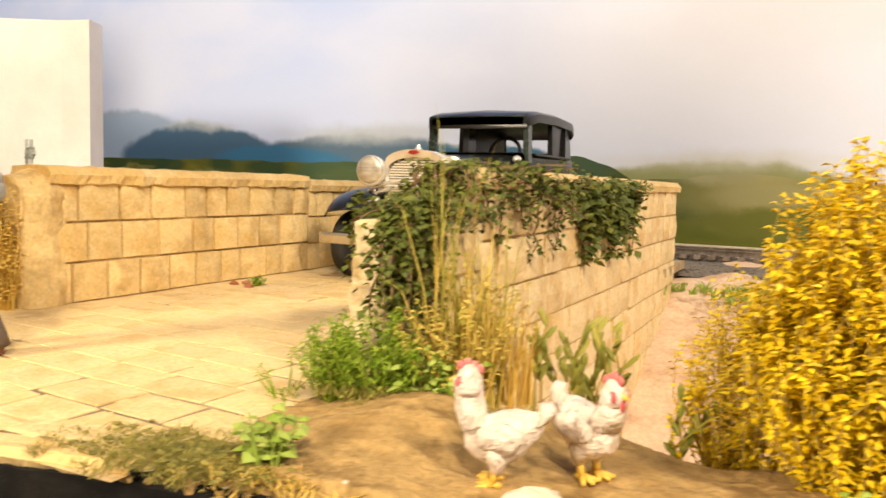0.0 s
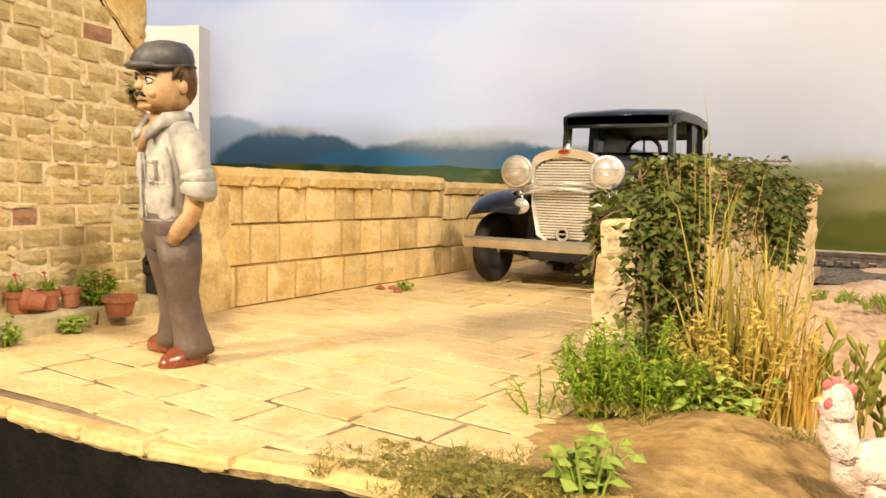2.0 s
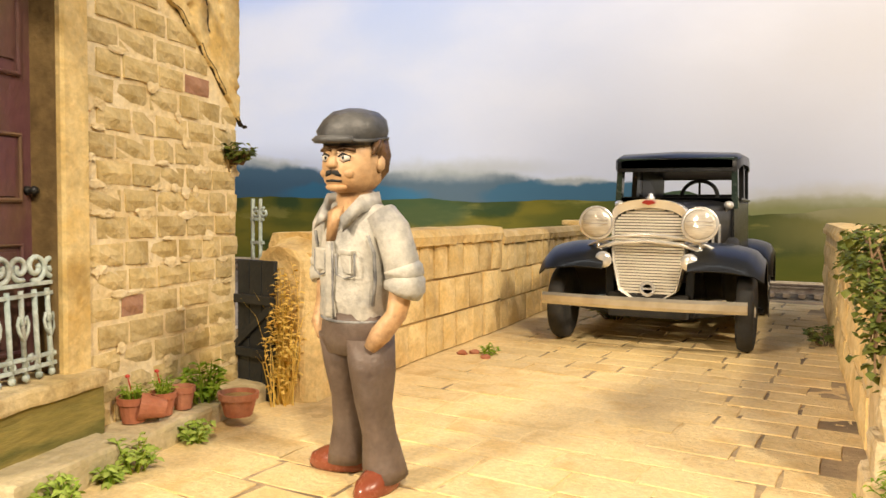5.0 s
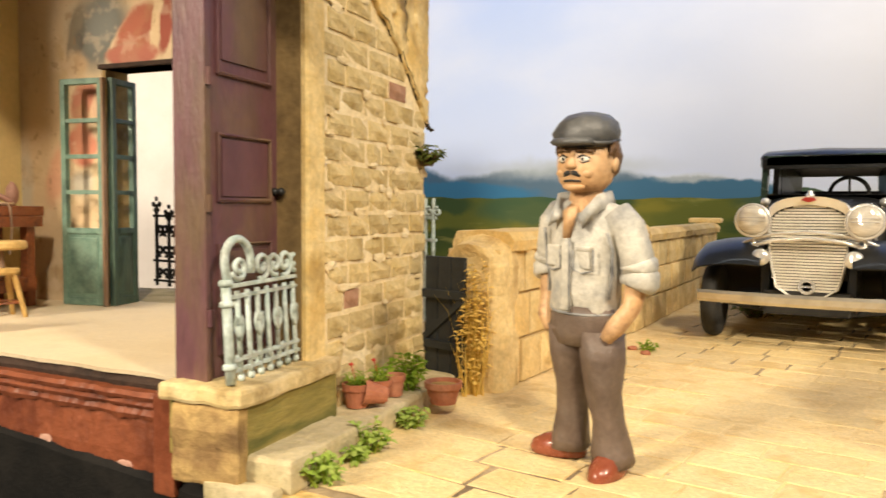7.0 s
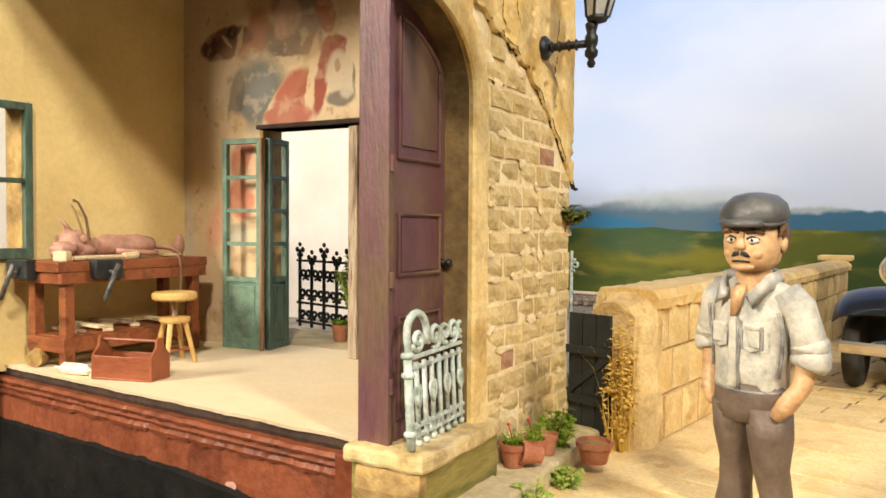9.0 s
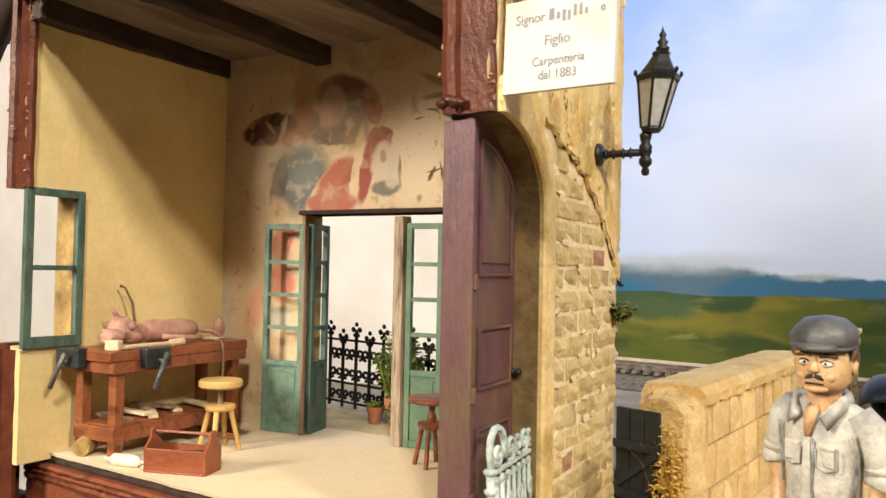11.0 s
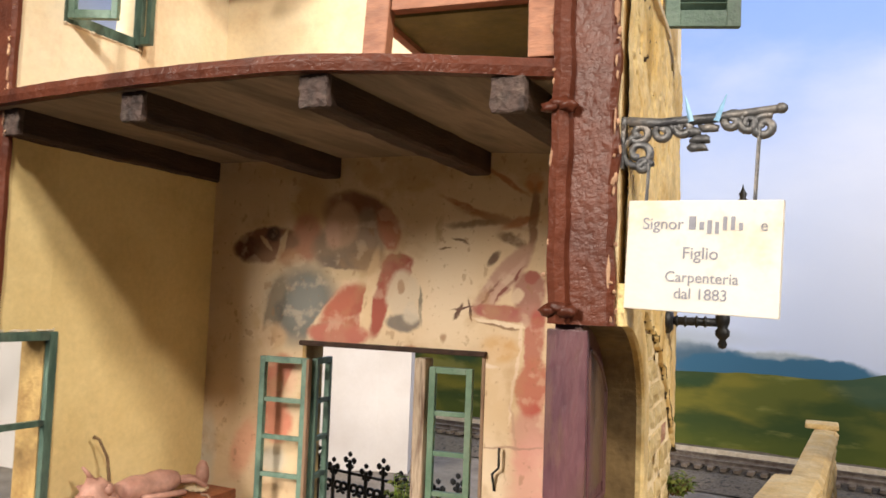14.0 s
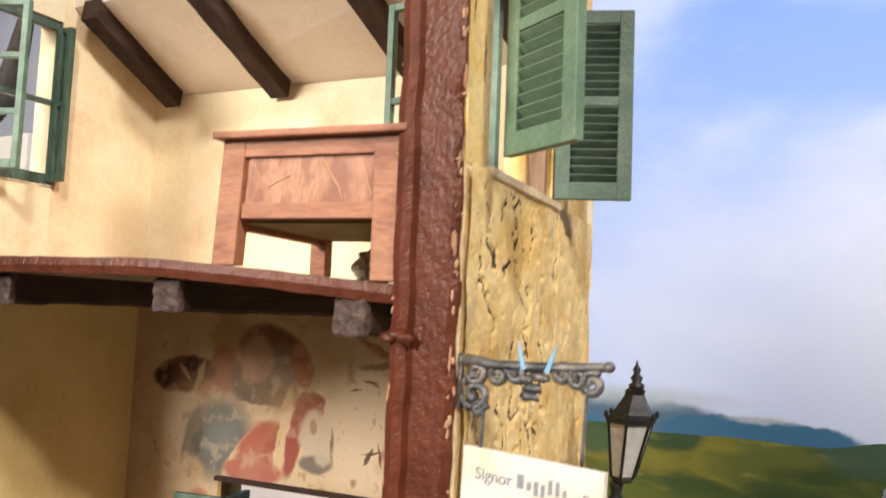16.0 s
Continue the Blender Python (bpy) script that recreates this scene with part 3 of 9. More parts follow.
daub(-7.76, 4.28, 0.165, 0.036, (0.38, 0.144, 0.064), -22, 0.35, 0.9)
daub(-7.82, 4.10, 0.144, 0.048, (0.13, 0.08, 0.05), 24, 0.25, 0.95)
daub(-7.99, 3.93, 0.079, 0.037, (0.14, 0.09, 0.06), -50, 0.3, 0.95)
daub(-7.90, 4.66, 0.235, 0.023, (0.34, 0.12, 0.048), 34, 0.4, 0.8)
daub(-7.64, 4.63, 0.081, 0.083, (0.5, 0.176, 0.056), 0, 0.3, 0.85)
daub(-8.31, 4.10, 0.076, 0.014, (0.16, 0.1, 0.06), 20, 0.4, 0.9)
daub(-8.46, 4.03, 0.059, 0.012, (0.18, 0.11, 0.06), -12, 0.4, 0.9)
daub(-8.52, 4.20, 0.030, 0.116, (0.4, 0.28, 0.15), 10, 0.5, 0.7)
daub(-7.64, 4.30, 0.043, 0.291, (0.24, 0.13, 0.08), 2, 0.2, 0.9)
daub(-7.91, 3.73, 0.106, 0.419, (0.41, 0.25, 0.19), 38, 0.1, 0.95)
daub(-7.88, 3.70, 0.033, 0.307, (0.5, 0.34, 0.26), 36, 0.2, 0.8)
daub(-7.85, 3.69, 0.014, 0.200, (0.2, 0.072, 0.056), 36, 0.25, 0.95)
daub(-8.03, 3.60, 0.014, 0.169, (0.22, 0.11, 0.08), 36, 0.3, 0.9)
daub(-7.66, 3.62, 0.151, 0.198, (0.319, 0.158, 0.124), 0, 0.1, 0.95)
daub(-7.64, 3.77, 0.059, 0.061, (0.302, 0.108, 0.0816), 0, 0.15, 0.95)
daub(-7.77, 3.59, 0.055, 0.077, (0.6, 0.46, 0.32), 20, 0.15, 0.9)
daub(-7.87, 3.43, 0.310, 0.075, (0.336, 0.117, 0.0992), 6, 0.1, 1.0)
daub(-7.64, 3.42, 0.108, 0.110, (0.386, 0.202, 0.158), 0, 0.2, 0.9)
daub(-7.93, 3.34, 0.256, 0.019, (0.76, 0.64, 0.48), 8, 0.15, 1.0)
daub(-7.91, 3.31, 0.200, 0.011, (0.17, 0.1, 0.06), 8, 0.3, 0.95)
daub(-7.72, 3.22, 0.019, 0.121, (0.74, 0.6, 0.45), 2, 0.15, 0.95)
daub(-8.32, 3.43, 0.020, 0.086, (0.12, 0.07, 0.05), 30, 0.2, 1.0)
daub(-8.20, 3.44, 0.014, 0.108, (0.12, 0.07, 0.05), -10, 0.2, 1.0)
daub(-8.27, 3.46, 0.104, 0.011, (0.14, 0.08, 0.06), -14, 0.3, 1.0)
daub(-7.91, 3.11, 0.144, 0.122, (0.58, 0.36, 0.16), 0, 0.3, 0.85)
daub(-7.60, 3.18, 0.086, 0.300, (0.361, 0.0992, 0.0816), 4, 0.1, 0.95)
daub(-8.44, 3.17, 0.027, 0.046, (0.3, 0.18, 0.1), 0, 0.5, 0.8)
daub(-8.77, 3.06, 0.073, 0.026, (0.34, 0.128, 0.08), 0, 0.4, 0.8)
daub(-9.52, 3.15, 0.328, 0.107, (0.42, 0.153, 0.108), 0, 0.1, 1.0)
# cream patch carries the light on the wall's lower left
daub(-10.69, 2.07, 0.351, 0.974, (0.66, 0.49, 0.3), 0, 0.5, 0.7)
daub(-10.99, 1.82, 0.108, 0.417, (0.46, 0.47, 0.41), 0, 0.4, 0.7)
daub(-10.15, 2.68, 0.183, 0.228, (0.454, 0.162, 0.108), 15, 0.12, 0.95)
daub(-10.18, 2.24, 0.192, 0.227, (0.52, 0.16, 0.104), -12, 0.12, 0.95)
daub(-10.54, 1.93, 0.130, 0.327, (0.62, 0.3, 0.19), 16, 0.3, 0.75)
daub(-10.21, 1.83, 0.167, 0.131, (0.48, 0.44, 0.37), 0, 0.3, 0.8)
daub(-10.13, 1.50, 0.190, 0.166, (0.62, 0.43, 0.26), 0, 0.3, 0.85)
daub(-10.03, 2.61, 0.058, 0.219, (0.64, 0.45, 0.3), 20, 0.2, 0.8)
daub(-7.91, 3.10, 0.163, 0.111, (0.56, 0.34, 0.14), 0, 0.35, 0.85)
daub(-8.00, 2.61, 0.138, 0.489, (0.66, 0.5, 0.31), 0, 0.5, 0.6)
daub(-8.14, 2.96, 0.208, 0.023, (0.76, 0.64, 0.52), 8, 0.2, 0.95)
daub(-7.96, 1.84, 0.189, 0.451, (0.8, 0.66, 0.48), 0, 0.5, 0.8)
daub(-7.83, 1.40, 0.273, 0.270, (0.82, 0.67, 0.55), 0, 0.5, 0.8)
daub(-7.61, 2.37, 0.182, 0.235, (0.487, 0.258, 0.202), 0, 0.2, 0.9)
daub(-7.57, 1.84, 0.224, 0.457, (0.68, 0.37, 0.31), 0, 0.35, 0.85)
daub(-7.61, 2.78, 0.139, 0.268, (0.395, 0.0992, 0.0723), 6, 0.1, 1.0)
daub(-7.77, 2.78, 0.016, 0.322, (0.78, 0.64, 0.5), 8, 0.3, 0.85)
daub(-7.67, 2.12, 0.095, 0.127, (0.6, 0.3, 0.24), 0, 0.4, 0.7)
daub(-7.78, 2.22, 0.295, 0.010, (0.36, 0.22, 0.17), -6, 0.4, 0.85)
daub(-8.07, 1.69, 0.043, 0.071, (0.1, 0.06, 0.05), 0, 0.25, 0.95)
daub(-8.09, 1.42, 0.043, 0.110, (0.62, 0.2, 0.096), 0, 0.4, 0.85)
daub(-7.77, 2.40, 0.013, 0.193, (0.4, 0.25, 0.18), -10, 0.4, 0.7)


def fresco_piece(x0, x1):
    """The fresco as far as it lies on one piece of the rear wall."""
    f = Painting("fresco", (0.60, 0.45, 0.28), rag=0.05, rag_scale=6.0, rough=0.85)
    f.mottle(0.7, (0.64, 0.50, 0.33), 0.40, 0.56, 0.9)
    f.mottle(1.8, (0.46, 0.31, 0.15), 0.34, 0.44, 0.7)
    for d in DAUBS:
        reach = 1.4 * max(d[2], d[3] if d[5] else 0.0) + 0.05
        if x0 - reach < d[0] < x1 + reach:
            f.patch(*d[:6], min(0.6, 0.06 + 1.1 * d[6]), d[7])
    f.mottle(1.6, (0.52, 0.38, 0.23), 0.40, 0.54, 0.22)
    f.mottle(2.2, (0.40, 0.25, 0.12), 0.32, 0.44, 0.45)
    f.mottle(5.0, (0.68, 0.54, 0.38), 0.36, 0.46, 0.30)
    f.mottle(9.0, (0.28, 0.16, 0.08), 0.31, 0.37, 0.45, (1, 1, 0.6))
    f.mottle(24.0, (0.24, 0.13, 0.07), 0.30, 0.36, 0.35)
    return f.done(0.45, 9.0)


M["fresco_left"] = fresco_piece(-11.2, -9.7)
M["fresco_top"] = fresco_piece(-9.9, -7.95)
M["fresco_right"] = fresco_piece(-8.1, -6.5)
M["beam_end"] = surface("beam_end", [(0.045, 0.028, 0.022), (0.085, 0.053, 0.042), (0.026, 0.016, 0.013)], 6.0, 0.7, stain=(0.34, 0.26, 0.20), stain_amount=0.35, stain_scale=9.0, grain=24, bump=0.9)
M["chip_plaster"] = surface("chip_plaster", [(0.62, 0.52, 0.36), (0.74, 0.66, 0.52), (0.36, 0.27, 0.16)], 6.0, 0.85, grain=20, bump=0.4)
M["chip_paint"] = surface("chip_paint", [(0.34, 0.17, 0.10), (0.52, 0.33, 0.20)], 6.0, 0.8, grain=20, bump=0.3)
M["ceiling_boards"] = surface("ceiling_boards", [(0.17, 0.125, 0.09), (0.26, 0.195, 0.14), (0.13, 0.095, 0.07)], 1.4, 0.8, grain=20, bump=0.2, stretch=(2, 0.4, 1))
M["upper_floor"] = surface("upper_floor", [(0.50, 0.30, 0.20), (0.60, 0.40, 0.28)], 1.6, 0.8, grain=20, bump=0.2)
M["upper_ceiling"] = surface("upper_ceiling", [(0.76, 0.70, 0.58), (0.82, 0.77, 0.66)], 0.8, 0.85, stain=(0.60, 0.48, 0.30), stain_amount=0.3, grain=20, bump=0.15, speck=0.05)
M["sill_stone"] = surface("sill_stone", [(0.60, 0.45, 0.20), (0.74, 0.60, 0.34)], 3.0, 0.85, stain=(0.26, 0.17, 0.06), stain_amount=0.85, stain_scale=3.2, grain=22, bump=0.5)
M["green_ochre"] = surface("green_ochre", [(0.20, 0.165, 0.04), (0.30, 0.24, 0.065), (0.13, 0.125, 0.03)], 2.0, 0.8, stretch=(0.5, 1, 2.5), stain=(0.08, 0.085, 0.025), grain=22, bump=0.3)
M["step_stone"] = surface("step_stone", [(0.48, 0.40, 0.23), (0.62, 0.52, 0.32)], 3.0, 0.9, stain=(0.24, 0.21, 0.09), stain_amount=0.75, stain_scale=2.0, grain=20, bump=0.6)
M["frosted"] = surface("frosted", [(0.78, 0.78, 0.76), (0.84, 0.84, 0.82)], 6.0, 0.4, grain=20, bump=0.05)
M["shutter_paint"] = surface("shutter_paint", [(0.10, 0.18, 0.115), (0.15, 0.24, 0.16)], 3.0, 0.55, stain=(0.34, 0.38, 0.30), stain_amount=0.35, grain=30, bump=0.3)
M["dark_iron"] = surface("dark_iron", [(0.025, 0.028, 0.032), (0.05, 0.055, 0.06)], 6.0, 0.4, metal=0.3, grain=25, bump=0.2)
M["toolbox_wood"] = surface("toolbox_wood", [(0.22, 0.058, 0.022), (0.29, 0.085, 0.033)], 3.0, 0.4, grain=30, bump=0.2, stretch=(0.6, 2, 2))
M["car_green"] = surface("car_green", [(0.02, 0.035, 0.028), (0.03, 0.05, 0.04)], 2.0, 0.25, grain=20, bump=0.0, coat=0.4)
M["grille_metal"] = surface("grille_metal", [(0.80, 0.74, 0.62), (0.88, 0.84, 0.74)], 5.0, 0.35, metal=0.25, grain=4, bump=0.0, speck=0.05)
M["grille_shadow"] = surface("grille_shadow", [(0.12, 0.115, 0.105)], 2.0, 0.5, grain=20, bump=0.0)
M["pale_block"] = surface("pale_block", [(0.76, 0.57, 0.29), (0.82, 0.67, 0.40), (0.68, 0.48, 0.22)], 1.6, 0.9, vary=0.06, stain=(0.48, 0.33, 0.15), stain_amount=0.3, grain=28, bump=0.5)
M["pale_mortar"] = surface("pale_mortar", [(0.62, 0.46, 0.23), (0.76, 0.61, 0.36)], 3.0, 0.95, grain=22, bump=0.6)
M["end_stone"] = surface("end_stone", [(0.70, 0.53, 0.28), (0.78, 0.64, 0.40), (0.52, 0.38, 0.18)], 2.5, 0.9, vary=0.08, stain=(0.30, 0.22, 0.12), stain_amount=0.5, grain=18, bump=0.8, bump_depth=0.04)
M["seam_dark"] = surface("seam_dark", [(0.10, 0.10, 0.105), (0.22, 0.22, 0.22), (0.40, 0.39, 0.36)], 9.0, 0.7, grain=30, bump=0.3)
M["pink_neck"] = surface("pink_neck", [(0.78, 0.52, 0.46), (0.80, 0.66, 0.58)], 6.0, 0.7, grain=14, bump=0.9, bump_depth=0.04)
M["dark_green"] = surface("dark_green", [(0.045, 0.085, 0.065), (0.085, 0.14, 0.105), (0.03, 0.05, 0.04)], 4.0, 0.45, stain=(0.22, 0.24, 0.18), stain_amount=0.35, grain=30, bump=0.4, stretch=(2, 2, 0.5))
M["shutter_darker"] = surface("shutter_darker", [(0.06, 0.10, 0.075), (0.10, 0.155, 0.115)], 3.0, 0.5, stain=(0.24, 0.28, 0.22), stain_amount=0.35, grain=30, bump=0.3)
M["book_green"] = surface("book_green", [(0.16, 0.15, 0.04), (0.24, 0.22, 0.07)], 4.0, 0.6, grain=20, bump=0.2)
veneer = surface("desk_veneer", [(0.26, 0.10, 0.05), (0.36, 0.155, 0.08), (0.46, 0.23, 0.13), (0.30, 0.12, 0.06)], 1.6, 0.5, grain=20, bump=0.2, stretch=(2.2, 1, 0.9), edges=(0.42, 0.58))
M["veneer"] = veneer
M["veneer_pale"] = surface("veneer_pale", [(0.52, 0.28, 0.16), (0.60, 0.35, 0.21)], 4.0, 0.5, grain=20, bump=0.1)
M["cabin_shade"] = surface("cabin_shade", [(0.012, 0.011, 0.010), (0.022, 0.02, 0.018)], 3.0, 0.15, grain=10, bump=0.0, speck=0.05)
M["reveal_shade"] = surface("reveal_shade", [(0.17, 0.11, 0.045), (0.24, 0.16, 0.065), (0.11, 0.07, 0.03)], 2.0, 0.6, stain=(0.06, 0.04, 0.02), stain_amount=0.5, grain=22, bump=0.3)
M["log_bark"] = surface("log_bark", [(0.22, 0.12, 0.05), (0.36, 0.22, 0.08), (0.42, 0.34, 0.08)], 6.0, 0.8, grain=18, bump=0.8)
M["ochre_plaster"] = surface("ochre_plaster", [(0.34, 0.21, 0.075), (0.48, 0.32, 0.12), (0.22, 0.13, 0.05)], 2.5, 0.8, stain=(0.12, 0.07, 0.03), stain_amount=0.7, stain_scale=3.5, grain=20, bump=0.7)

# ---- the setting ----
EDGE_Y = 3.47
BACK_Y = 20.5
S = "structure"


def wob(x, y, k=1.0, seed=0.0):
    return noise.noise(Vector((x * k, y * k, seed)))


def sheet(x0, x1, y0, y1, nx, ny, height):
    """A piece of land: a grid lifted by height(x, y)."""
    bm = bmesh.new()
    grid = [[bm.verts.new((x, y, height(x, y))) for x in [x0 + (x1 - x0) * i / nx for i in range(nx + 1)]] for y in [y0 + (y1 - y0) * j / ny for j in range(ny + 1)]]
    for j in range(ny):
        for i in range(nx):
            bm.faces.new((grid[j][i], grid[j][i + 1], grid[j + 1][i + 1], grid[j + 1][i]))
    return bm


def ease(v, lo, hi):
    t = max(0.0, min(1.0, (v - lo) / (hi - lo)))
    return t * t * (3 - 2 * t)


def gully(x, y):
    """The land right of the terrace: a soil shelf in front, a gully, and a slope up to the railway."""
    shelf = -0.025 + 0.05 * wob(x, y, 1.6, 2) * ease(x, -1.9, -1.3) - 0.03 * ease(x, -0.9, 0.1) + 0.20 * math.exp(-((x + 1.05) ** 2 + (y - 4.80) ** 2) / 0.30)
    far = -3.1 + 2.95 * ease(y, 7.0, 17.5) + 0.16 * wob(x, y, 0.8, 5)
    rim = 5.35 + 0.25 * wob(x, 0, 1.1, 9) + 0.25 * ease(x, -0.5, 1.5)
    k = ease(y, rim, rim + 0.9)
    return shelf * (1 - k) + far * k


def edge_y(x):
    """Front edge of the terrace, running slightly back to the right."""
    return EDGE_Y + 0.09 + 0.01 * max(0.0, x + 5.2) + 0.26 * ease(x, -3.6, -1.6) + 0.02 * wob(x, 0, 1.4, 6)


def soil_front(x):
    return 3.88 + 0.10 * ease(x, -2.0, -1.2) + 0.05 * wob(x, 1, 2.1, 3) + 0.30 * ease(x, 0.0, 2.4)


def soil_land(u0, u1, n):
    bm = sheet(-2.5, 9.0, u0, u1, 240, n, lambda x, y: 0)
    for v in bm.verts:
        u = v.co.y
        y = soil_front(v.co.x) + (17.2 - soil_front(v.co.x)) * u ** 1.6
        v.co.y = y
        v.co.z = gully(v.co.x, y) + 0.016 * wob(v.co.x, y, 8, 12) + 0.010 * wob(v.co.x, y, 21, 13) - 0.10 * (1 - ease(u, 0, 0.03))
    return bm


smooth_by_angle(solid("ground_soil", soil_land(0, 0.315, 110), M["soil"], "brown bare soil shelf beside the terrace", "soil", kind=S), 60)
smooth_by_angle(solid("ground_gully", soil_land(0.315, 1, 90), M["pink_earth"], "pale pinkish earth of the gully below the railway", "earth", kind=S), 60)
M["soil"].node_tree.nodes["Principled BSDF"].inputs["Specular IOR Level"].default_value = 0.2
solid("ground_left", sheet(-30, -5.9, 6.3, 17.2, 40, 30, lambda x, y: -0.28 + 0.05 * wob(x, y, 0.9, 1)), M["grey_ground"], "pale grey flat ground beyond the low wall", "ground", kind=S, smooth=True)
solid("ground_railway", sheet(-30, 14, 15.9, 20.6, 60, 20, lambda x, y: -0.10 + 0.04 * wob(x, y, 1.7, 4) - 0.16 * (1 - ease(y, 15.9, 16.6))), M["ballast"], "grey gravel bed under the railway", "gravel", kind=S, smooth=True)

bm = shift(outline(bmesh.new(), [(-6.3, 3.62), (-3.6, 3.64), (-2.3, 3.9), (-2.0, 4.35), (-1.86, 4.9), (-1.8, 5.6), (-1.55, 5.62), (-1.55, 16.2), (-6.3, 16.2)], 0.15, "xy"), 0, 0, -0.160)
terrace = solid("terrace_floor", bm, M["joint"], "sandy mortar bed of the paved terrace", "terrace", kind=S)


def askew(x, y):
    """The house is not square: its rear wall runs back to the right, its left wall leans in."""
    k = 0.942 + 0.017 * (y - 3.2) if x < -6.5 else 1.0
    t = (y - 3.1) / 2.6
    return -6.5 + (x + 6.5) * k, y + (1 - t) * 0.037 * (x + 6.5) + t * (0.05 + 0.143 * (x + 8.1))


def skewed(bm):
    for v in bm.verts:
        v.co.x, v.co.y = askew(v.co.x, v.co.y)
    return bm


def base_board():
    """The black front board of the base, its upper edge chipped."""
    bm = bmesh.new()
    loops = []
    n = 150
    for i in range(n + 1):
        x = -13 + 19.0 * i / n
        front = askew(x, EDGE_Y)[1] - 0.07 if x < -6.2 else edge_y(x) - 0.03 + (soil_front(x) - edge_y(x)) * ease(x, -1.9, -1.1)
        top = -0.09 + 0.02 * wob(x, 0, 5.0, 8) + 0.02 * wob(x, 0, 16.0, 6) + 0.13 * ease(-x, 6.2, 8.6) - 0.05 * ease(x, -1.9, -1.1)
        loops.append([(x, front - 0.02, -3.2), (x, front, top - 0.02), (x, front + 0.05, top + 0.03), (x, front + 0.16, top + 0.02), (x, front + 0.16, -3.2)])
    rings(bm, loops)
    return bm


solid("model_base", base_board(), M["black_base"], "black painted front board of the model base", "base", kind=S)
solid("room_floor", box(-60, 60, -60, 60, -30.4, -30), M["grey_ground"], "plain grey floor of the exhibition room", "floor", kind=S)


def chipped_edge(x0, x1, y, z0, z1, seed):
    """A broken plaster rim."""
    bm = bmesh.new()
    loops = []
    n = int((x1 - x0) / 0.05)
    for i in range(n + 1):
        x = x0 + (x1 - x0) * i / n
        d = 0.014 * wob(x, 0, 4, seed) + 0.010 * wob(x, 0, 17, seed)
        y = edge_y(x)
        loops.append([(x, y - 0.03 + d, z0 + d), (x, y - 0.055 + d, (z0 + z1) / 2), (x, y - 0.02 + d, z1 - 0.005 + d * 0.2), (x, y + 0.22, z1 - 0.004), (x, y + 0.22, z0)])
    rings(bm, loops)
    return bm


edge = solid("terrace_edge", chipped_edge(-6.0, -1.92, EDGE_Y, -0.10, -0.008, 3), M["coping"], "chipped yellow plaster rim of the terrace", "edge", kind=S)
rng = random.Random(88)
x = -5.95
while x < -3.1:
    w = rng.uniform(0.42, 0.62)
    y = edge_y(x + w / 2)
    bm = box(-w / 2 + 0.012, w / 2 - 0.012, -0.060, 0.06, -0.080, rng.uniform(-0.014, -0.008), 0.016)
    for v in bm.verts:
        v.co += noise.noise_vector(v.co * 9 + Vector((x * 3, 0, 0))) * 0.012
    turn = math.degrees(math.atan2(edge_y(x + w) - edge_y(x), w))
    part("edge_stone", bm, M["stucco"], edge, at=pose(x + w / 2, y, 0, 0, 0, turn))
    x += w

backdrop = solid("backdrop", box(-48, 16, BACK_Y, BACK_Y + 0.15, -4, 26), M["backdrop"], "backdrop painted with cloudy sky and blue hills", "backdrop", kind=S)


def meadow_line():
    pts = [(-32, -1.0)]
    for i in range(241):
        x = -32 + 48 * i / 240
        z = 1.94 + 0.09 * wob(x, 0, 0.45, 8) - 0.06 * ease(x, -17, -13) + 0.05 * wob(x, 0, 1.5, 2) + 0.04 * wob(x, 0, 5, 3) + 0.24 * math.exp(-((x + 5.0) / 0.7) ** 2) - 0.30 * ease(x, -4.2, -3.4)
        z += 0.16 * math.exp(-((x + 1.1) / 1.3) ** 2) - 0.1 * math.exp(-((x - 1.2) / 0.6) ** 2) + 0.30 * ease(x, 1.0, 4.0)
        pts.append((x, z))
    pts.append((16, -1.0))
    return pts


part("painted_meadow", shift(outline(bmesh.new(), meadow_line(), 0.02), 0, BACK_Y - 0.04), M["meadow"], backdrop, "green and ochre painted meadow")

bm = bmesh.new()
tube(bm, [(1.58, 19.0, -0.1), (1.56, 19.0, 1.62)], [0.03, 0.022], 8)
tube(bm, [(1.50, 19.0, 1.46), (1.62, 19.0, 1.46)], 0.012, 6)
solid("telegraph_pole", bm, M["beam_wood"], "thin dark model telegraph pole beyond the railway", "pole")

# white building behind the house, and the pale room wall beyond it
white = bmesh.new()
outline(white, [(-13.75, 13.4), (-14.45, 13.25), (-21, 9.6), (-21, 14), (-14.05, 14)], 5.1, "xy")
shift(white, 0, 0, -0.3)
solid("white_building", white, M["white_plaster"], "plain white plastered building behind the house", "building", kind=S)
solid("wall_room_left", box(-38, -19.5, 8.8, 9.1, -6, 8.2), M["white_plaster"], "plain white low partition behind the model house", "wall", kind=S)

# ---- railway ----
track = thing("railway_track", pose(0, 0, 0), "brown model railway track on gravel before the backdrop", "railway track")
sleeper_mesh = mesh_of("sleeper", box(-0.06, 0.06, 17.15, 18.35, -0.06, 0.02, 0.01), M["sleeper"])
for i in range(130):
    ob = new("sleeper", sleeper_mesh)
    ob.parent = track
    ob.matrix_basis = pose((-22 + i * 0.27) * U, 0, 0)
for y in (17.42, 18.08):
    bm = bmesh.new()
    outline(bm, [(y - 0.05, 0.02), (y + 0.05, 0.02), (y + 0.015, 0.05), (y + 0.015, 0.10), (y + 0.035, 0.11), (y + 0.035, 0.14), (y - 0.035, 0.14), (y - 0.035, 0.11), (y - 0.015, 0.10), (y - 0.015, 0.05)], 36.0, "yz")
    part("rail", shift(bm, -22), M["rail_steel"], track)
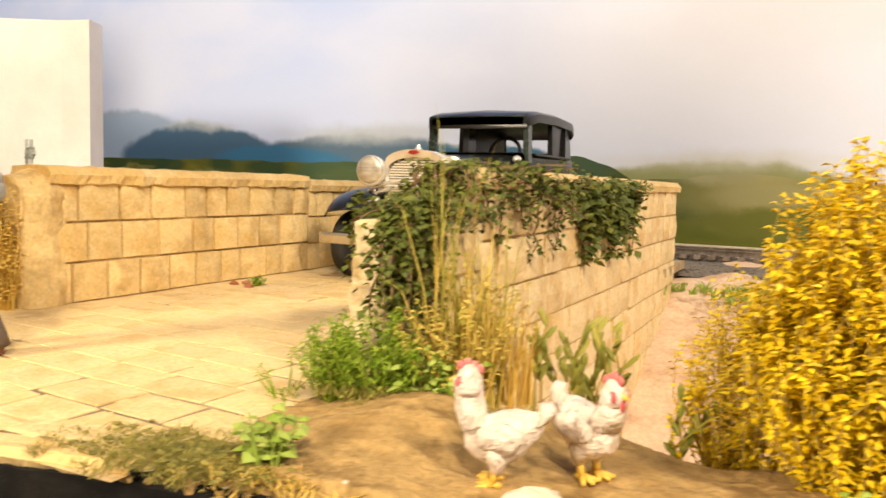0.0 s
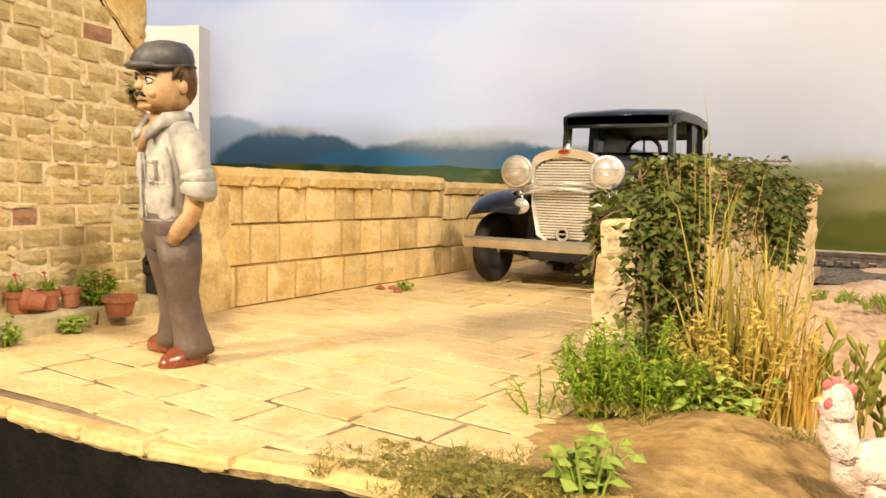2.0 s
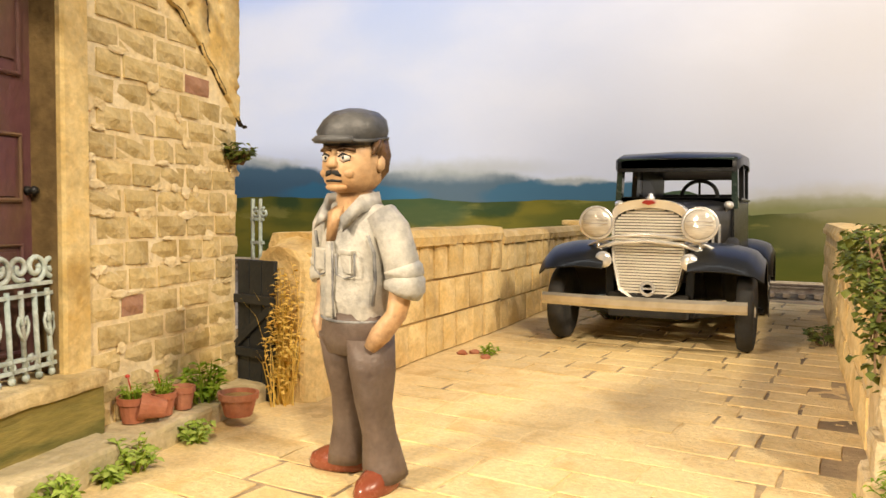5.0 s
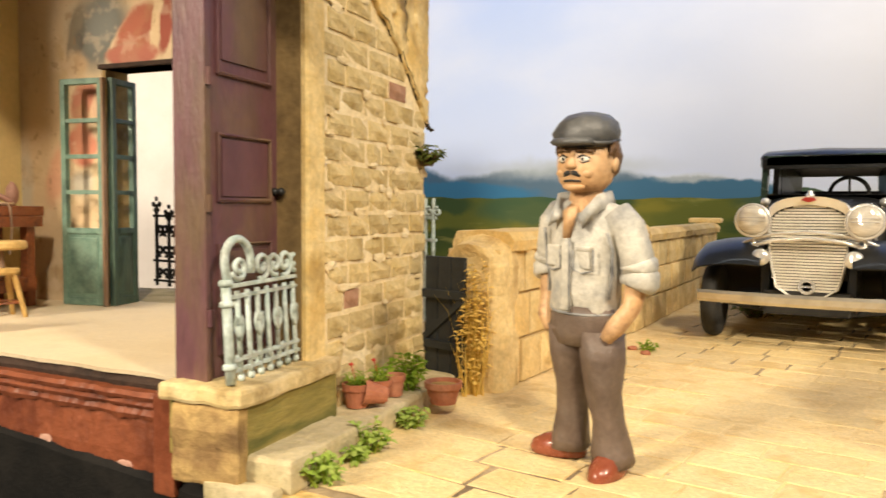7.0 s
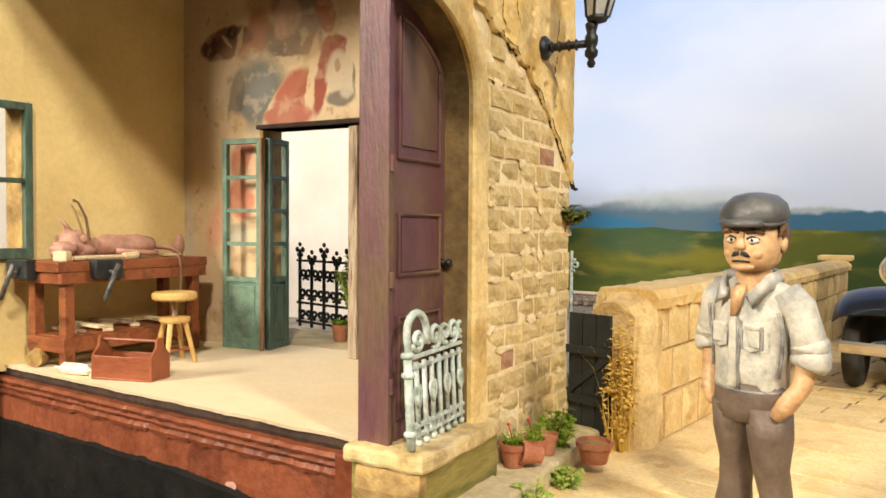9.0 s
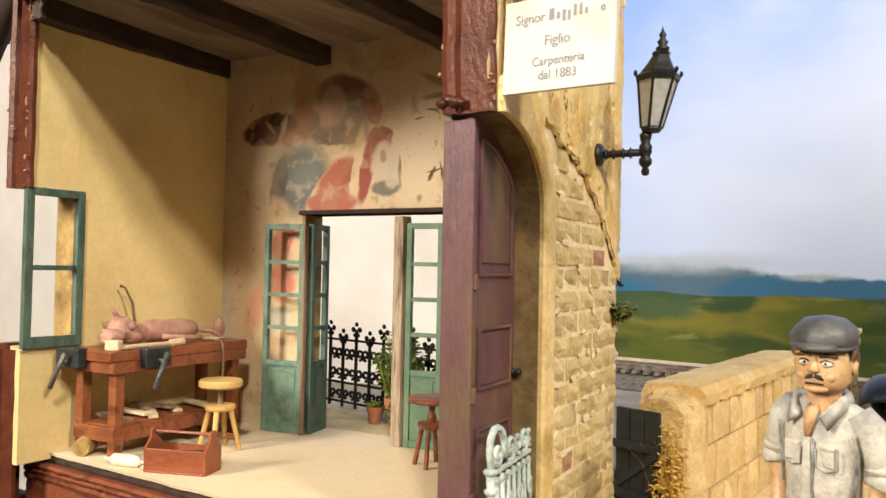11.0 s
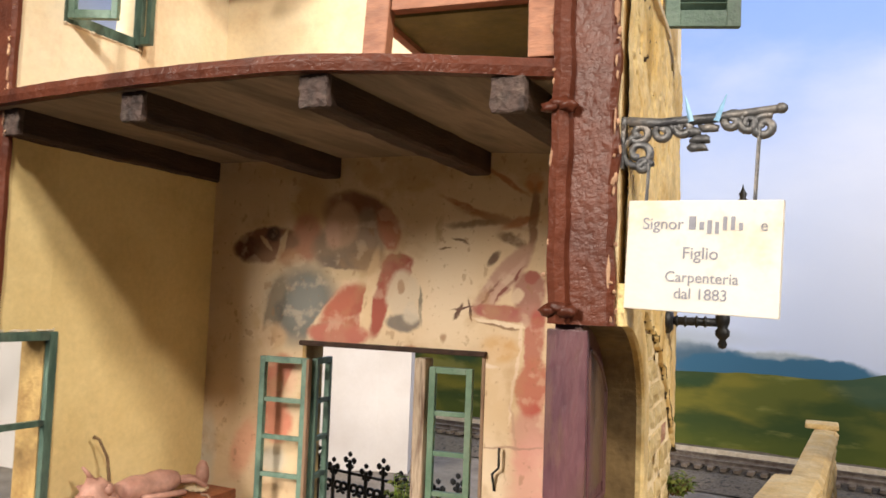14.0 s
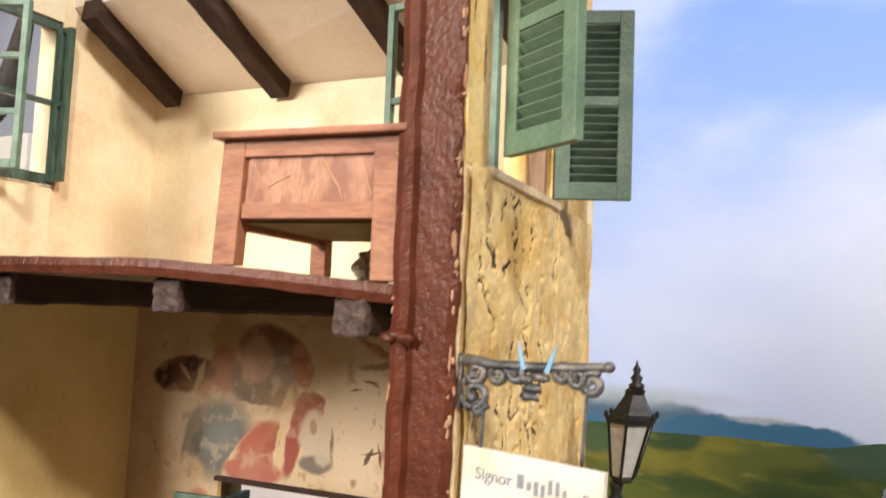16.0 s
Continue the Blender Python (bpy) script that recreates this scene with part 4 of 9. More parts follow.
for y in (18.75,):
    bm = bmesh.new()
    outline(bm, [(y, -0.1), (y + 0.1, -0.1), (y + 0.1, 0.13), (y, 0.13)], 30.0, "yz")
    solid("track_kerb", shift(bm, -22), M["rock"], "pale low stone kerb beside the railway", "kerb", kind=S)

def in_house(x, y, z, turn=0.0):
    """A place in the house, given as if it were square."""
    x, y = askew(x, y)
    return pose(x, y, z, 0, 0, turn)


# ---- house: the right wall lies askew; along it s runs back, n inwards, z up ----
RIGHT = pose(-6.10, EDGE_Y, 0, 0, 0, 98.6)
WALL_LEN = 2.70


def arch_z(s):
    """Height of the arch over the doorway at s."""
    return 2.86 + 0.58 * math.sqrt(max(0.0, 1 - (s / 0.75) ** 2))


def crack_z(s):
    """Lower edge of the remaining stucco along the wall."""
    if s < 1.65:
        z = 3.52 - 0.30 * (s - 0.75) / 0.9
    elif s < 2.25:
        z = 3.22 - 0.42 * (s - 1.65) / 0.6
    else:
        z = 2.80 - 0.52 * min(1, (s - 2.25) / 0.5)
    return z + 0.05 * wob(s, 0, 6, 1) + 0.02 * wob(s, 0, 20, 2)


def wall_cut(name, x0, x1, lower, upper, n0, n1, mat, label, parent=None, steps=40):
    """A slab of wall between two height curves along s."""
    bm = bmesh.new()
    loops = []
    for i in range(steps + 1):
        s = x0 + (x1 - x0) * i / steps
        lo, hi = lower(s), upper(s)
        loops.append([(s, n0, lo), (s, n0, hi), (s, n1, hi), (s, n1, lo)])
    rings(bm, loops)
    if parent:
        return part(name, bm, mat, parent, label)
    return solid(name, bm, mat, label, "wall", RIGHT, S)


wall_right = wall_cut("wall_right", 0.0, WALL_LEN - 0.02, lambda s: 2.86 + 0.60 * math.sqrt(1 - (s / 0.775) ** 2) if s < 0.775 else -0.2, lambda s: 5.58, 0.004, 0.36, M["mortar"], "old masonry wall with pale mortar and patches of stucco", steps=120)
wall_cut("wall_right_upper_near", 0.0, 0.32, lambda s: 5.58, lambda s: 8.2, 0.0, 0.36, M["stucco"], "ochre stuccoed wall beside the upper window")
wall_cut("wall_right_upper_far", 1.62, 2.70, lambda s: 5.58, lambda s: 8.2, 0.0, 0.36, M["stucco"], "ochre stuccoed wall beside the upper window")
wall_cut("wall_right_upper_top", 0.32, 1.62, lambda s: 7.2, lambda s: 8.2, 0.0, 0.36, M["stucco"], "ochre stuccoed wall over the upper window")


def crack_path(s0, z0, s1, z1, n, seed):
    """A jagged line down the wall."""
    r = random.Random(seed)
    return [Vector((s0 + (s1 - s0) * k / n + r.uniform(-0.05, 0.05), z0 + (z1 - z0) * k / n + r.uniform(-0.04, 0.04))) for k in range(n + 1)]


rngc = random.Random(17)
CRACKS = [crack_path(s, z, s + rngc.uniform(-0.06, 0.06), z - rngc.uniform(0.12, 0.35), 4, 40 + k) for k, (s, z) in enumerate([(rngc.uniform(0.15, 1.3), rngc.uniform(3.7, 5.55)) for k in range(30)])]
CRACKS += [crack_path(0.85, 5.5, 1.05, 4.25, 9, 1), crack_path(1.05, 4.25, 1.25, 3.40, 7, 2), crack_path(1.7, 5.5, 1.62, 4.6, 7, 3), crack_path(0.55, 4.5, 0.62, 3.7, 6, 4),
          crack_path(2.35, 4.4, 2.25, 3.0, 10, 5), crack_path(1.35, 4.9, 1.5, 3.5, 9, 6)]


def crack_depth(p):
    d = 9.0
    for line in CRACKS:
        for a, b in zip(line, line[1:]):
            t = max(0.0, min(1.0, (p - a).dot(b - a) / (b - a).length_squared))
            d = min(d, (p - a - (b - a) * t).length)
    w = 0.022 + 0.02 * wob(p.x, p.y, 5, 31)
    return 0.06 * max(0.0, 1 - d / max(0.008, w)) if d < 0.06 else 0.0


def stucco_n(s, z):
    lump = 0.016 * wob(s, z, 2.5, 7) + 0.008 * wob(s, z, 9, 8) + 0.004 * wob(s, z, 25, 9)
    pit = 0.09 * max(0.0, wob(s, z, 11, 11) - 0.36) * ease(s, 0.25, 0.6)
    return -0.035 + lump + pit + 0.5 * crack_depth(Vector((s, z)))


def crack_ribbon(line, seed):
    """A dark ribbon for the shade in a crack, of uneven width and broken here and there."""
    bm = bmesh.new()
    r = random.Random(seed)
    fine = []
    for a, b in zip(line, line[1:]):
        fine += [a + (b - a) * (k / 8) + Vector((r.uniform(-0.008, 0.008), 0)) for k in range(8)]
    prev = None
    for p in fine:
        w = max(0.0, 0.016 + 0.040 * wob(p.x, p.y, 8, 3 + seed) + r.uniform(-0.004, 0.008))
        if w < 0.002 or p.y < crack_z(p.x) + 0.02:
            prev = None
            continue
        n = stucco_n(p.x, p.y) - 0.012
        cur = [bm.verts.new((p.x - w, n, p.y)), bm.verts.new((p.x + w, n, p.y))]
        if prev:
            bm.faces.new((prev[0], prev[1], cur[1], cur[0]))
        prev = cur
    return bm


def stucco_coat():
    """The stucco that is left on the masonry, thick, cracked and pitted, with a broken lower rim."""
    bm = bmesh.new()
    ns, nz = 170, 190
    rows = []
    for i in range(ns + 1):
        s = 0.001 + (WALL_LEN - 0.001) * i / ns
        lo = crack_z(s) if s > 0.70 else arch_z(s) + 0.20
        lo = max(lo, arch_z(s) + 0.02) if s < 0.77 else lo
        col = []
        for j in range(nz + 1):
            z = lo + (5.579 - lo) * (j / nz) ** 1.1
            col.append(bm.verts.new((s, stucco_n(s, z) if j else 0.03, z)))
        rows.append(col)
    for a, b in zip(rows, rows[1:]):
        for j in range(nz):
            bm.faces.new((a[j], b[j], b[j + 1], a[j + 1]))
    back = [bm.verts.new((v.co.x, 0.34, v.co.z)) for v in rows[-1]]
    for j in range(nz):
        bm.faces.new((rows[-1][j], back[j], back[j + 1], rows[-1][j + 1]))
    return bm


part("stucco", stucco_coat(), M["stucco"], wall_right, "cracked ochre stucco", smooth=True)


# dark ribbons on the stucco give the cracks the shade of their depth
for i, line in enumerate(CRACKS):
    part("crack", crack_ribbon(line, i), M["crack_shade"], wall_right, "dark strip for the shade in a crack")
rim = [Vector((0.99 + 0.023 * k, crack_z(0.99 + 0.023 * k) + 0.008)) for k in range(80)]
bm = bmesh.new()
prev = None
for k, p in enumerate(rim):
    w = max(0.003, 0.008 + 0.02 * wob(p.x, 0, 9, 50))
    if wob(p.x, 0, 6, 77) < -0.12:
        prev = None
        continue
    cur = [bm.verts.new((p.x, stucco_n(p.x, p.y + w) - 0.006, p.y + w)), bm.verts.new((p.x, 0.0, p.y - w))]
    if prev:
        bm.faces.new((prev[0], prev[1], cur[1], cur[0]))
    prev = cur
part("crack", bm, M["crack_shade"], wall_right, "dark broken rim of the stucco")


def flat_crack(s, z, length, seed):
    """A short dark crack on the smooth upper stucco."""
    bm = bmesh.new()
    r = random.Random(seed)
    prev = None
    for k in range(14):
        q = z - length * k / 13
        s += r.uniform(-0.012, 0.012)
        w = 0.012 * r.random() * math.sin(math.pi * (k + 0.5) / 14) + 0.002
        cur = [bm.verts.new((s - w, -0.003, q)), bm.verts.new((s + w, -0.003, q))]
        if prev:
            bm.faces.new((prev[0], prev[1], cur[1], cur[0]))
        prev = cur
    return bm


for k in range(9):
    part("crack", flat_crack(rngc.uniform(0.05, 0.28) if k % 2 else rngc.uniform(1.28, 2.2), rngc.uniform(5.9, 7.4), rngc.uniform(0.2, 0.5), 70 + k), M["crack_shade"], wall_right, "dark strip for the shade in a crack")


def arch_surround():
    """The flat plaster band round the doorway, with its reveal."""
    bm = bmesh.new()
    inner = [(0.742, 0.5)] + [(0.742 * math.cos(a), 2.86 + 0.572 * math.sin(a)) for a in [math.pi / 2 * k / 16 for k in range(17)]]
    outer = [(0.95, 0.5)] + [(0.95 * math.cos(a), 2.86 + 0.80 * math.sin(a)) for a in [math.pi / 2 * k / 16 for k in range(17)]]
    inner[-1], outer[-1] = (0.0, 3.432), (0.0, 3.66)
    loops = [[(a[0], 0.05, a[1]), (a[0], -0.03, a[1]), (a[0] + 0.02, -0.045, a[1]), (b[0], -0.045, b[1]), (b[0], 0.05, b[1])] for a, b in zip(inner, outer)]
    rings(bm, loops)
    return bm


part("door_surround", arch_surround(), M["stucco"], wall_right, "ochre plaster band round the arched doorway")

# doorway reveal, its shade put into the dark brown colour
bm = bmesh.new()
rings(bm, [[(0.738 * math.cos(a) if z is None else 0.738, n, 2.86 + 0.566 * math.sin(a) if z is None else z) for n, o in ((0.0, 0), (0.24, 0))] + [(0.752 * math.cos(a) if z is None else 0.752, n, 2.86 + 0.582 * math.sin(a) if z is None else z) for n in (0.24, 0.0)] for a, z in [(0, 0.58), (0, 1.7)] + [(math.pi / 2 * k / 16, None) for k in range(17)]])
part("door_reveal", bm, M["reveal_shade"], wall_right, "dark brown reveal of the arched doorway, its shade in the colour")

# front cut faces, painted red brown
house_cut = thing("wall_cut_front", pose(0, 0, 0), "red brown painted cut edges of the house front", "trim", kind=S)


def cut_strip(x0, x1, y, z0, z1, ridge=True, seed=1):
    """An uneven painted strip on a cut wall end, with a raised lip along its inner side."""
    bm = bmesh.new()
    loops = []
    n = max(4, int((z1 - z0) / 0.05))
    for i in range(n + 1):
        z = z0 + (z1 - z0) * i / n
        a, b = x0 + 0.02 * wob(z, seed, 3, 1), x1 + 0.02 * wob(z, seed, 4, 5)
        d = y + 0.006 * wob(z, seed, 2, 3)
        w = (b - a) * 0.28
        loops.append([(a, d + 0.06, z), (a, d - 0.045, z), (a + w * 0.5, d - 0.06, z), (a + w, d - 0.04, z), (a + w * 1.12, d, z), (b - 0.03, d - 0.012, z), (b, d + 0.02, z), (b, d + 0.06, z)])
    rings(bm, loops)
    return bm


part("right_strip", cut_strip(-6.455, -6.11, EDGE_Y - 0.05, 3.43, 8.2), M["red_paint_shaded"], house_cut)
part("left_strip", skewed(cut_strip(-11.36, -11.04, 3.10, 3.13, 8.2, seed=4)), M["red_paint_shaded"], house_cut)
part("left_lower_strip", skewed(cut_strip(-11.5, -11.2, 3.10, -0.1, 1.58, seed=6)), M["red_paint_shaded"], house_cut)


def flakes(x, y, z0, z1, count, seed, spread=0.012):
    """Bits of bare pale plaster along a chipped painted edge."""
    bm = bmesh.new()
    rng = random.Random(seed)
    for k in range(count):
        z = z0 + (z1 - z0) * rng.random()
        h = rng.uniform(0.006, 0.03) * (3.0 if rng.random() < 0.25 else 1.0)
        blob(bm, (x + rng.gauss(0, spread), y + rng.uniform(-0.006, 0.01), z), (rng.uniform(0.005, 0.014), 0.012, h), 1, 0.8, 5, k)
    return bm


for name, bits in (("flaking_paint", flakes(-6.112, EDGE_Y - 0.05, 3.45, 8.0, 55, 5)), ("flaking_paint", flakes(-6.45, EDGE_Y - 0.09, 3.45, 8.0, 20, 6)), ("flaking_paint", skewed(flakes(-11.05, 3.07, 3.15, 8.0, 34, 7))), ("flaking_paint", skewed(flakes(-11.34, 3.05, 3.15, 8.0, 20, 8)))):
    tagged(part(name, bits, M["chip_paint"], house_cut, "pale chips along the painted edge"), kind="stuff")


def notched():
    pts = [(-11.5, -0.1)]
    for i in range(24):
        z = -0.1 + 1.72 * i / 23
        pts.append((-11.58 - 0.06 * abs(math.sin(z * 5.2)), z))
    return pts + [(-11.5, 1.62)]


part("wall_end", skewed(box(-11.5, -11.30, 3.10, 3.117, -0.2, 1.62, 0.004)), M["red_paint_shaded"], house_cut)
part("notched_edge", skewed(shift(outline(bmesh.new(), notched(), 0.25), 0, 3.12)), M["red_paint_shaded"], house_cut)
bm = bmesh.new()
for x, z in ((-6.42, 4.63), (-6.40, 3.50)):
    for k in range(3):
        blob(bm, (x + 0.05 * k - 0.04, EDGE_Y - 0.10, z + 0.02 * (k % 2)), (0.06, 0.035, 0.035), 2, 0.5, 3, k + z)
part("knot", bm, M["red_paint_shaded"], house_cut, "lumpy knot of painted cord", smooth=True)

# ground floor shell
floor = solid("house_floor", skewed(box(-11.45, -6.52, EDGE_Y + 0.02, 6.0, 0.44, 0.56)), M["house_floor"], "worn cream floor of the workshop", "floor", kind=S)


def floor_lip():
    bm = bmesh.new()
    loops = []
    for i in range(101):
        x = -11.2 + 4.66 * i / 100
        d = 0.03 * wob(x, 0, 3, 2) + 0.012 * wob(x, 0, 14, 2)
        loops.append([(x, EDGE_Y - 0.02 + d, 0.565), (x, EDGE_Y + 0.4, 0.568), (x, EDGE_Y + 0.4, 0.52), (x, EDGE_Y - 0.01 + d, 0.535)])
    rings(bm, loops)
    return skewed(bm)


solid("balcony_floor", skewed(box(-11.2, -7.8, 6.0, 7.2, 0.42, 0.555)), M["step_stone"], "worn stone floor of the balcony", "floor", kind=S)
part("floor_lip", floor_lip(), M["house_floor"], floor)
front = thing("house_plinth", pose(0, 0, 0), "red brown painted plinth under the workshop floor", "plinth", kind=S)


def lip_board(z0, z1, y, seed, rough=0.012):
    bm = bmesh.new()
    loops = []
    for i in range(121):
        x = -11.5 + 4.9 * i / 120
        d = rough * wob(x, z0, 5, seed) + rough * 0.6 * wob(x, z0, 19, seed)
        loops.append([(x, y + d, z0 + d), (x, y - 0.015 + d, (z0 + z1) / 2), (x, y + d, z1 + d * 0.7), (x, y + 0.3, z1 + d * 0.7), (x, y + 0.3, z0)])
    rings(bm, loops)
    return skewed(bm)


# dark board stands for the shade below the floor lip
part("shadow_strip", lip_board(0.44, 0.53, EDGE_Y + 0.01, 2, 0.006), M["beam_wood"], front, "dark brown strip for the shade under the floor")
part("upper_board", lip_board(0.40, 0.455, EDGE_Y - 0.065, 3, 0.012), M["red_paint_lit"], front)
part("ridge_board", lip_board(0.345, 0.395, EDGE_Y - 0.05, 4, 0.010), M["red_paint_lit"], front)
part("middle_board", lip_board(0.27, 0.34, EDGE_Y - 0.04, 5, 0.016), M["red_paint_lit"], front)
part("lower_board", lip_board(-0.20, 0.30, EDGE_Y - 0.02, 7, 0.010), M["red_paint_lit"], front)
bm = bmesh.new()
for k, x in enumerate((-7.72, -6.95)):
    blob(bm, (x, askew(x, EDGE_Y)[1] - 0.036, 0.02 - 0.05 * k), (0.09 - 0.02 * k, 0.006, 0.045 - 0.02 * k), 2, 0.5, 3, k)
part("paint_chip", bm, M["clay"], front, "bare pale spots where paint has chipped")
part("corner_block", box(-6.66, -6.48, EDGE_Y - 0.06, EDGE_Y + 0.2, -0.15, 0.47, 0.02), M["red_paint_lit"], front)

# left wall with the ground floor window, rear wall with the french door
solid("wall_left_back", skewed(box(-11.45, -11.12, 3.68, 6.0, -0.2, 5.02)), M["inner_wall"], "smooth olive ochre inner wall of the workshop", "wall", kind=S)
solid("wall_left_top", skewed(box(-11.45, -11.12, 3.12, 3.68, 3.14, 5.02)), M["inner_wall"], "smooth olive ochre inner wall above the window", "wall", kind=S)
solid("wall_left_foot", skewed(box(-11.45, -11.12, EDGE_Y + 0.06, 3.68, -0.2, 0.50)), M["inner_wall"], "smooth olive ochre wall below the workshop floor", "wall", kind=S)
solid("wall_left_low", skewed(box(-11.45, -11.12, 3.12, 3.68, 0.50, 1.60)), M["inner_wall"], "smooth olive ochre inner wall below the window", "wall", kind=S)
solid("wall_rear_left", skewed(box(-11.12, -9.96, 5.7, 6.0, 0.0, 4.95)), M["fresco_left"], "plaster wall with a worn red and ochre fresco", "wall", kind=S)
solid("wall_rear_right", skewed(box(-8.06, -6.68, 5.7, 6.0, 0.0, 4.95)), M["fresco_right"], "plaster wall with a worn red and ochre fresco", "wall", kind=S)
solid("wall_rear_top", skewed(box(-9.96, -8.06, 5.7, 6.0, 3.02, 4.95)), M["fresco_top"], "plaster wall with a worn red and ochre fresco over the door", "wall", kind=S)
solid("wall_balcony_side", skewed(box(-8.0, -7.8, 6.0, 7.2, 0.0, 0.7)), M["stucco"], "low ochre balcony side", "wall", kind=S)


def front2(x):
    """Front edge of the upper floor, bowed."""
    t = (x + 11.3) / 4.85
    return 2.98 - 0.06 * math.sin(math.pi * t) + 0.42 * max(0, t) ** 2


def sag(x):
    """The upper floor sinks towards the right wall."""
    return -0.12 * max(0.0, (x + 8.1) / 1.65) ** 1.2


def deck(z0, z1, inset, thick=None):
    bm = bmesh.new()
    loops = []
    for i in range(61):
        x = -11.2 + 4.75 * i / 60
        y = front2(x) + inset
        d, low = 0.008 * wob(x, z0, 7, 3), sag(x)
        loops.append([(x, y + d, z0 + d + low), (x, y - 0.012 + d, (z0 + z1) / 2 + low), (x, y + d, z1 + d + low), (x, (y + thick) if thick else 5.75, z1 + low), (x, (y + thick) if thick else 5.75, z0 + low)])
    rings(bm, loops)
    return skewed(bm)


solid("ceiling", deck(4.93, 4.955, 0.06), M["ceiling_boards"], "dark stained board ceiling of the workshop", "ceiling", kind=S)
upper_floor = solid("upper_floor", deck(4.957, 5.02, 0.04), M["upper_floor"], "pale reddish floor of the upper room", "floor", kind=S)
part("edge_board", deck(4.93, 5.035, -0.03, 0.075), M["red_paint_shaded"], upper_floor, "red brown painted edge board")

beam_group = "ceiling beams of the workshop"
for x, y in ((-10.98, 3.12), (-9.53, 3.10), (-7.98, 3.20), (-6.72, 3.36)):
    bm = bmesh.new()
    loops = []
    for i in range(25):
        t = i / 24
        yy = y + (5.72 - y) * t
        cx = x - 0.20 * t + 0.01 * wob(yy, x, 3, 2)
        w, h = 0.105 + 0.01 * wob(yy, x, 4, 3), 0.21 + 0.015 * wob(yy, x, 5, 4)
        loops.append([(p, yy, q + sag(x)) for p, q in ((cx - w, 4.94), (cx - w, 4.95 - h), (cx - w + 0.02, 4.93 - h), (cx + w - 0.02, 4.93 - h), (cx + w, 4.95 - h), (cx + w, 4.94))])
    rings(bm, loops)
    beam = solid("ceiling_beam", skewed(bm), M["beam_wood"], "dark rough wooden beam under the ceiling", "beam", group=beam_group)
    bm = bmesh.new()
    prism(bm, x - 0.112, x + 0.112, y - 0.035, y + 0.02, 4.715 + sag(x), 4.93 + sag(x), 0.018)
    bmesh.ops.subdivide_edges(bm, edges=[e for e in bm.edges if e.calc_length() > 0.1], cuts=4, use_grid_fill=True)
    for v in bm.verts:
        v.co += noise.noise_vector(v.co * 22) * 0.012
    part("end_grain", skewed(bm), M["beam_end"], beam, "rough greyish sawn beam end with pale flecks")

# upper room
solid("wall_upper_rear", skewed(box(-11.45, -6.52, 5.75, 6.0, 5.02, 7.02)), M["upper_wall"], "cream plastered rear wall of the upper room", "wall", kind=S)
solid("wall_upper_left_back", skewed(box(-11.45, -11.12, 4.50, 5.75, 5.02, 8.4)), M["upper_wall"], "cream plastered side wall of the upper room", "wall", kind=S)
solid("wall_upper_left_front", skewed(box(-11.45, -11.12, 3.12, 3.62, 5.02, 8.4)), M["upper_wall"], "cream plastered side wall of the upper room", "wall", kind=S)
solid("wall_upper_left_low", skewed(box(-11.45, -11.12, 3.62, 4.50, 5.02, 5.84)), M["upper_wall"], "cream plastered wall below the upper window", "wall", kind=S)
solid("wall_upper_left_top", skewed(box(-11.45, -11.12, 3.62, 4.50, 7.45, 8.4)), M["upper_wall"], "cream plastered wall above the upper window", "wall", kind=S)
bm = bmesh.new()
rings(bm, [[(x, 5.95, 6.95), (x, 4.6, 7.637), (x, 4.6, 7.74), (x, 5.95, 7.07)] for x in (-11.4, -6.4)])
solid("ceiling_upper", skewed(bm), M["upper_ceiling"], "pale sloping ceiling of the upper room", "ceiling", kind=S)
for x in (-10.84, -9.50, -8.00, -6.9):
    bm = bmesh.new()
    loops = []
    for i in range(17):
        t = i / 16
        y, z = 5.72 - 1.15 * t, 7.05 + 0.585 * t
        w = 0.10 + 0.012 * wob(y, x, 4, 5)
        loops.append([(x - w, y, z + 0.03), (x - w, y - 0.03, z - 0.17), (x + w, y - 0.03, z - 0.17), (x + w, y, z + 0.03)])
    rings(bm, loops)
    solid("rafter", skewed(bm), M["beam_wood"], "dark rough rafter under the sloping ceiling", "rafter", group="rafters of the upper room")

# ---- doorway: purple door, sill, steps, leaning grille ----
def arched(s0, s1, z0, drop):
    """Outline of a door leaf or panel under the arch, lowered by drop."""
    pts = [(s0, z0), (s1, z0)]
    for k in range(13):
        s = s1 + (s0 - s1) * k / 12
        pts.append((s, arch_z(min(s, 0.74)) - drop))
    return pts


door = thing("door_1", RIGHT, "purple wooden arched door with raised mouldings", "door", kind=S)
bm = bmesh.new()
outline(bm, arched(0.03, 0.745, 0.56, 0.01), 0.15)
part("leaf", shift(bm, 0, 0.18), M["purple_door"], door)


def moulding(path, r):
    bm = bmesh.new()
    pts = [(s, 0.172, z) for s, z in path]
    tube(bm, pts + pts[:2], r, 6)
    return bm


for pts in (arched(0.145, 0.65, 2.39, 0.14), [(0.145, 1.64), (0.65, 1.64), (0.65, 2.03), (0.145, 2.03)], [(0.145, 0.72), (0.65, 0.72), (0.65, 1.37), (0.145, 1.37)]):
    part("moulding", moulding(pts, 0.016), M["purple_door"], door)
    inner = [(0.397 + (s - 0.397) * 0.86, (z - sum(q[1] for q in pts) / len(pts)) * 0.88 + sum(q[1] for q in pts) / len(pts)) for s, z in pts]
    bm = bmesh.new()
    outline(bm, inner, 0.02)
    part("panel", shift(bm, 0, 0.169), M["purple_door"], door)
bm = bmesh.new()
prism(bm, 0.005, 0.055, 0.15, 0.37, 0.56, 3.40, 0.008)
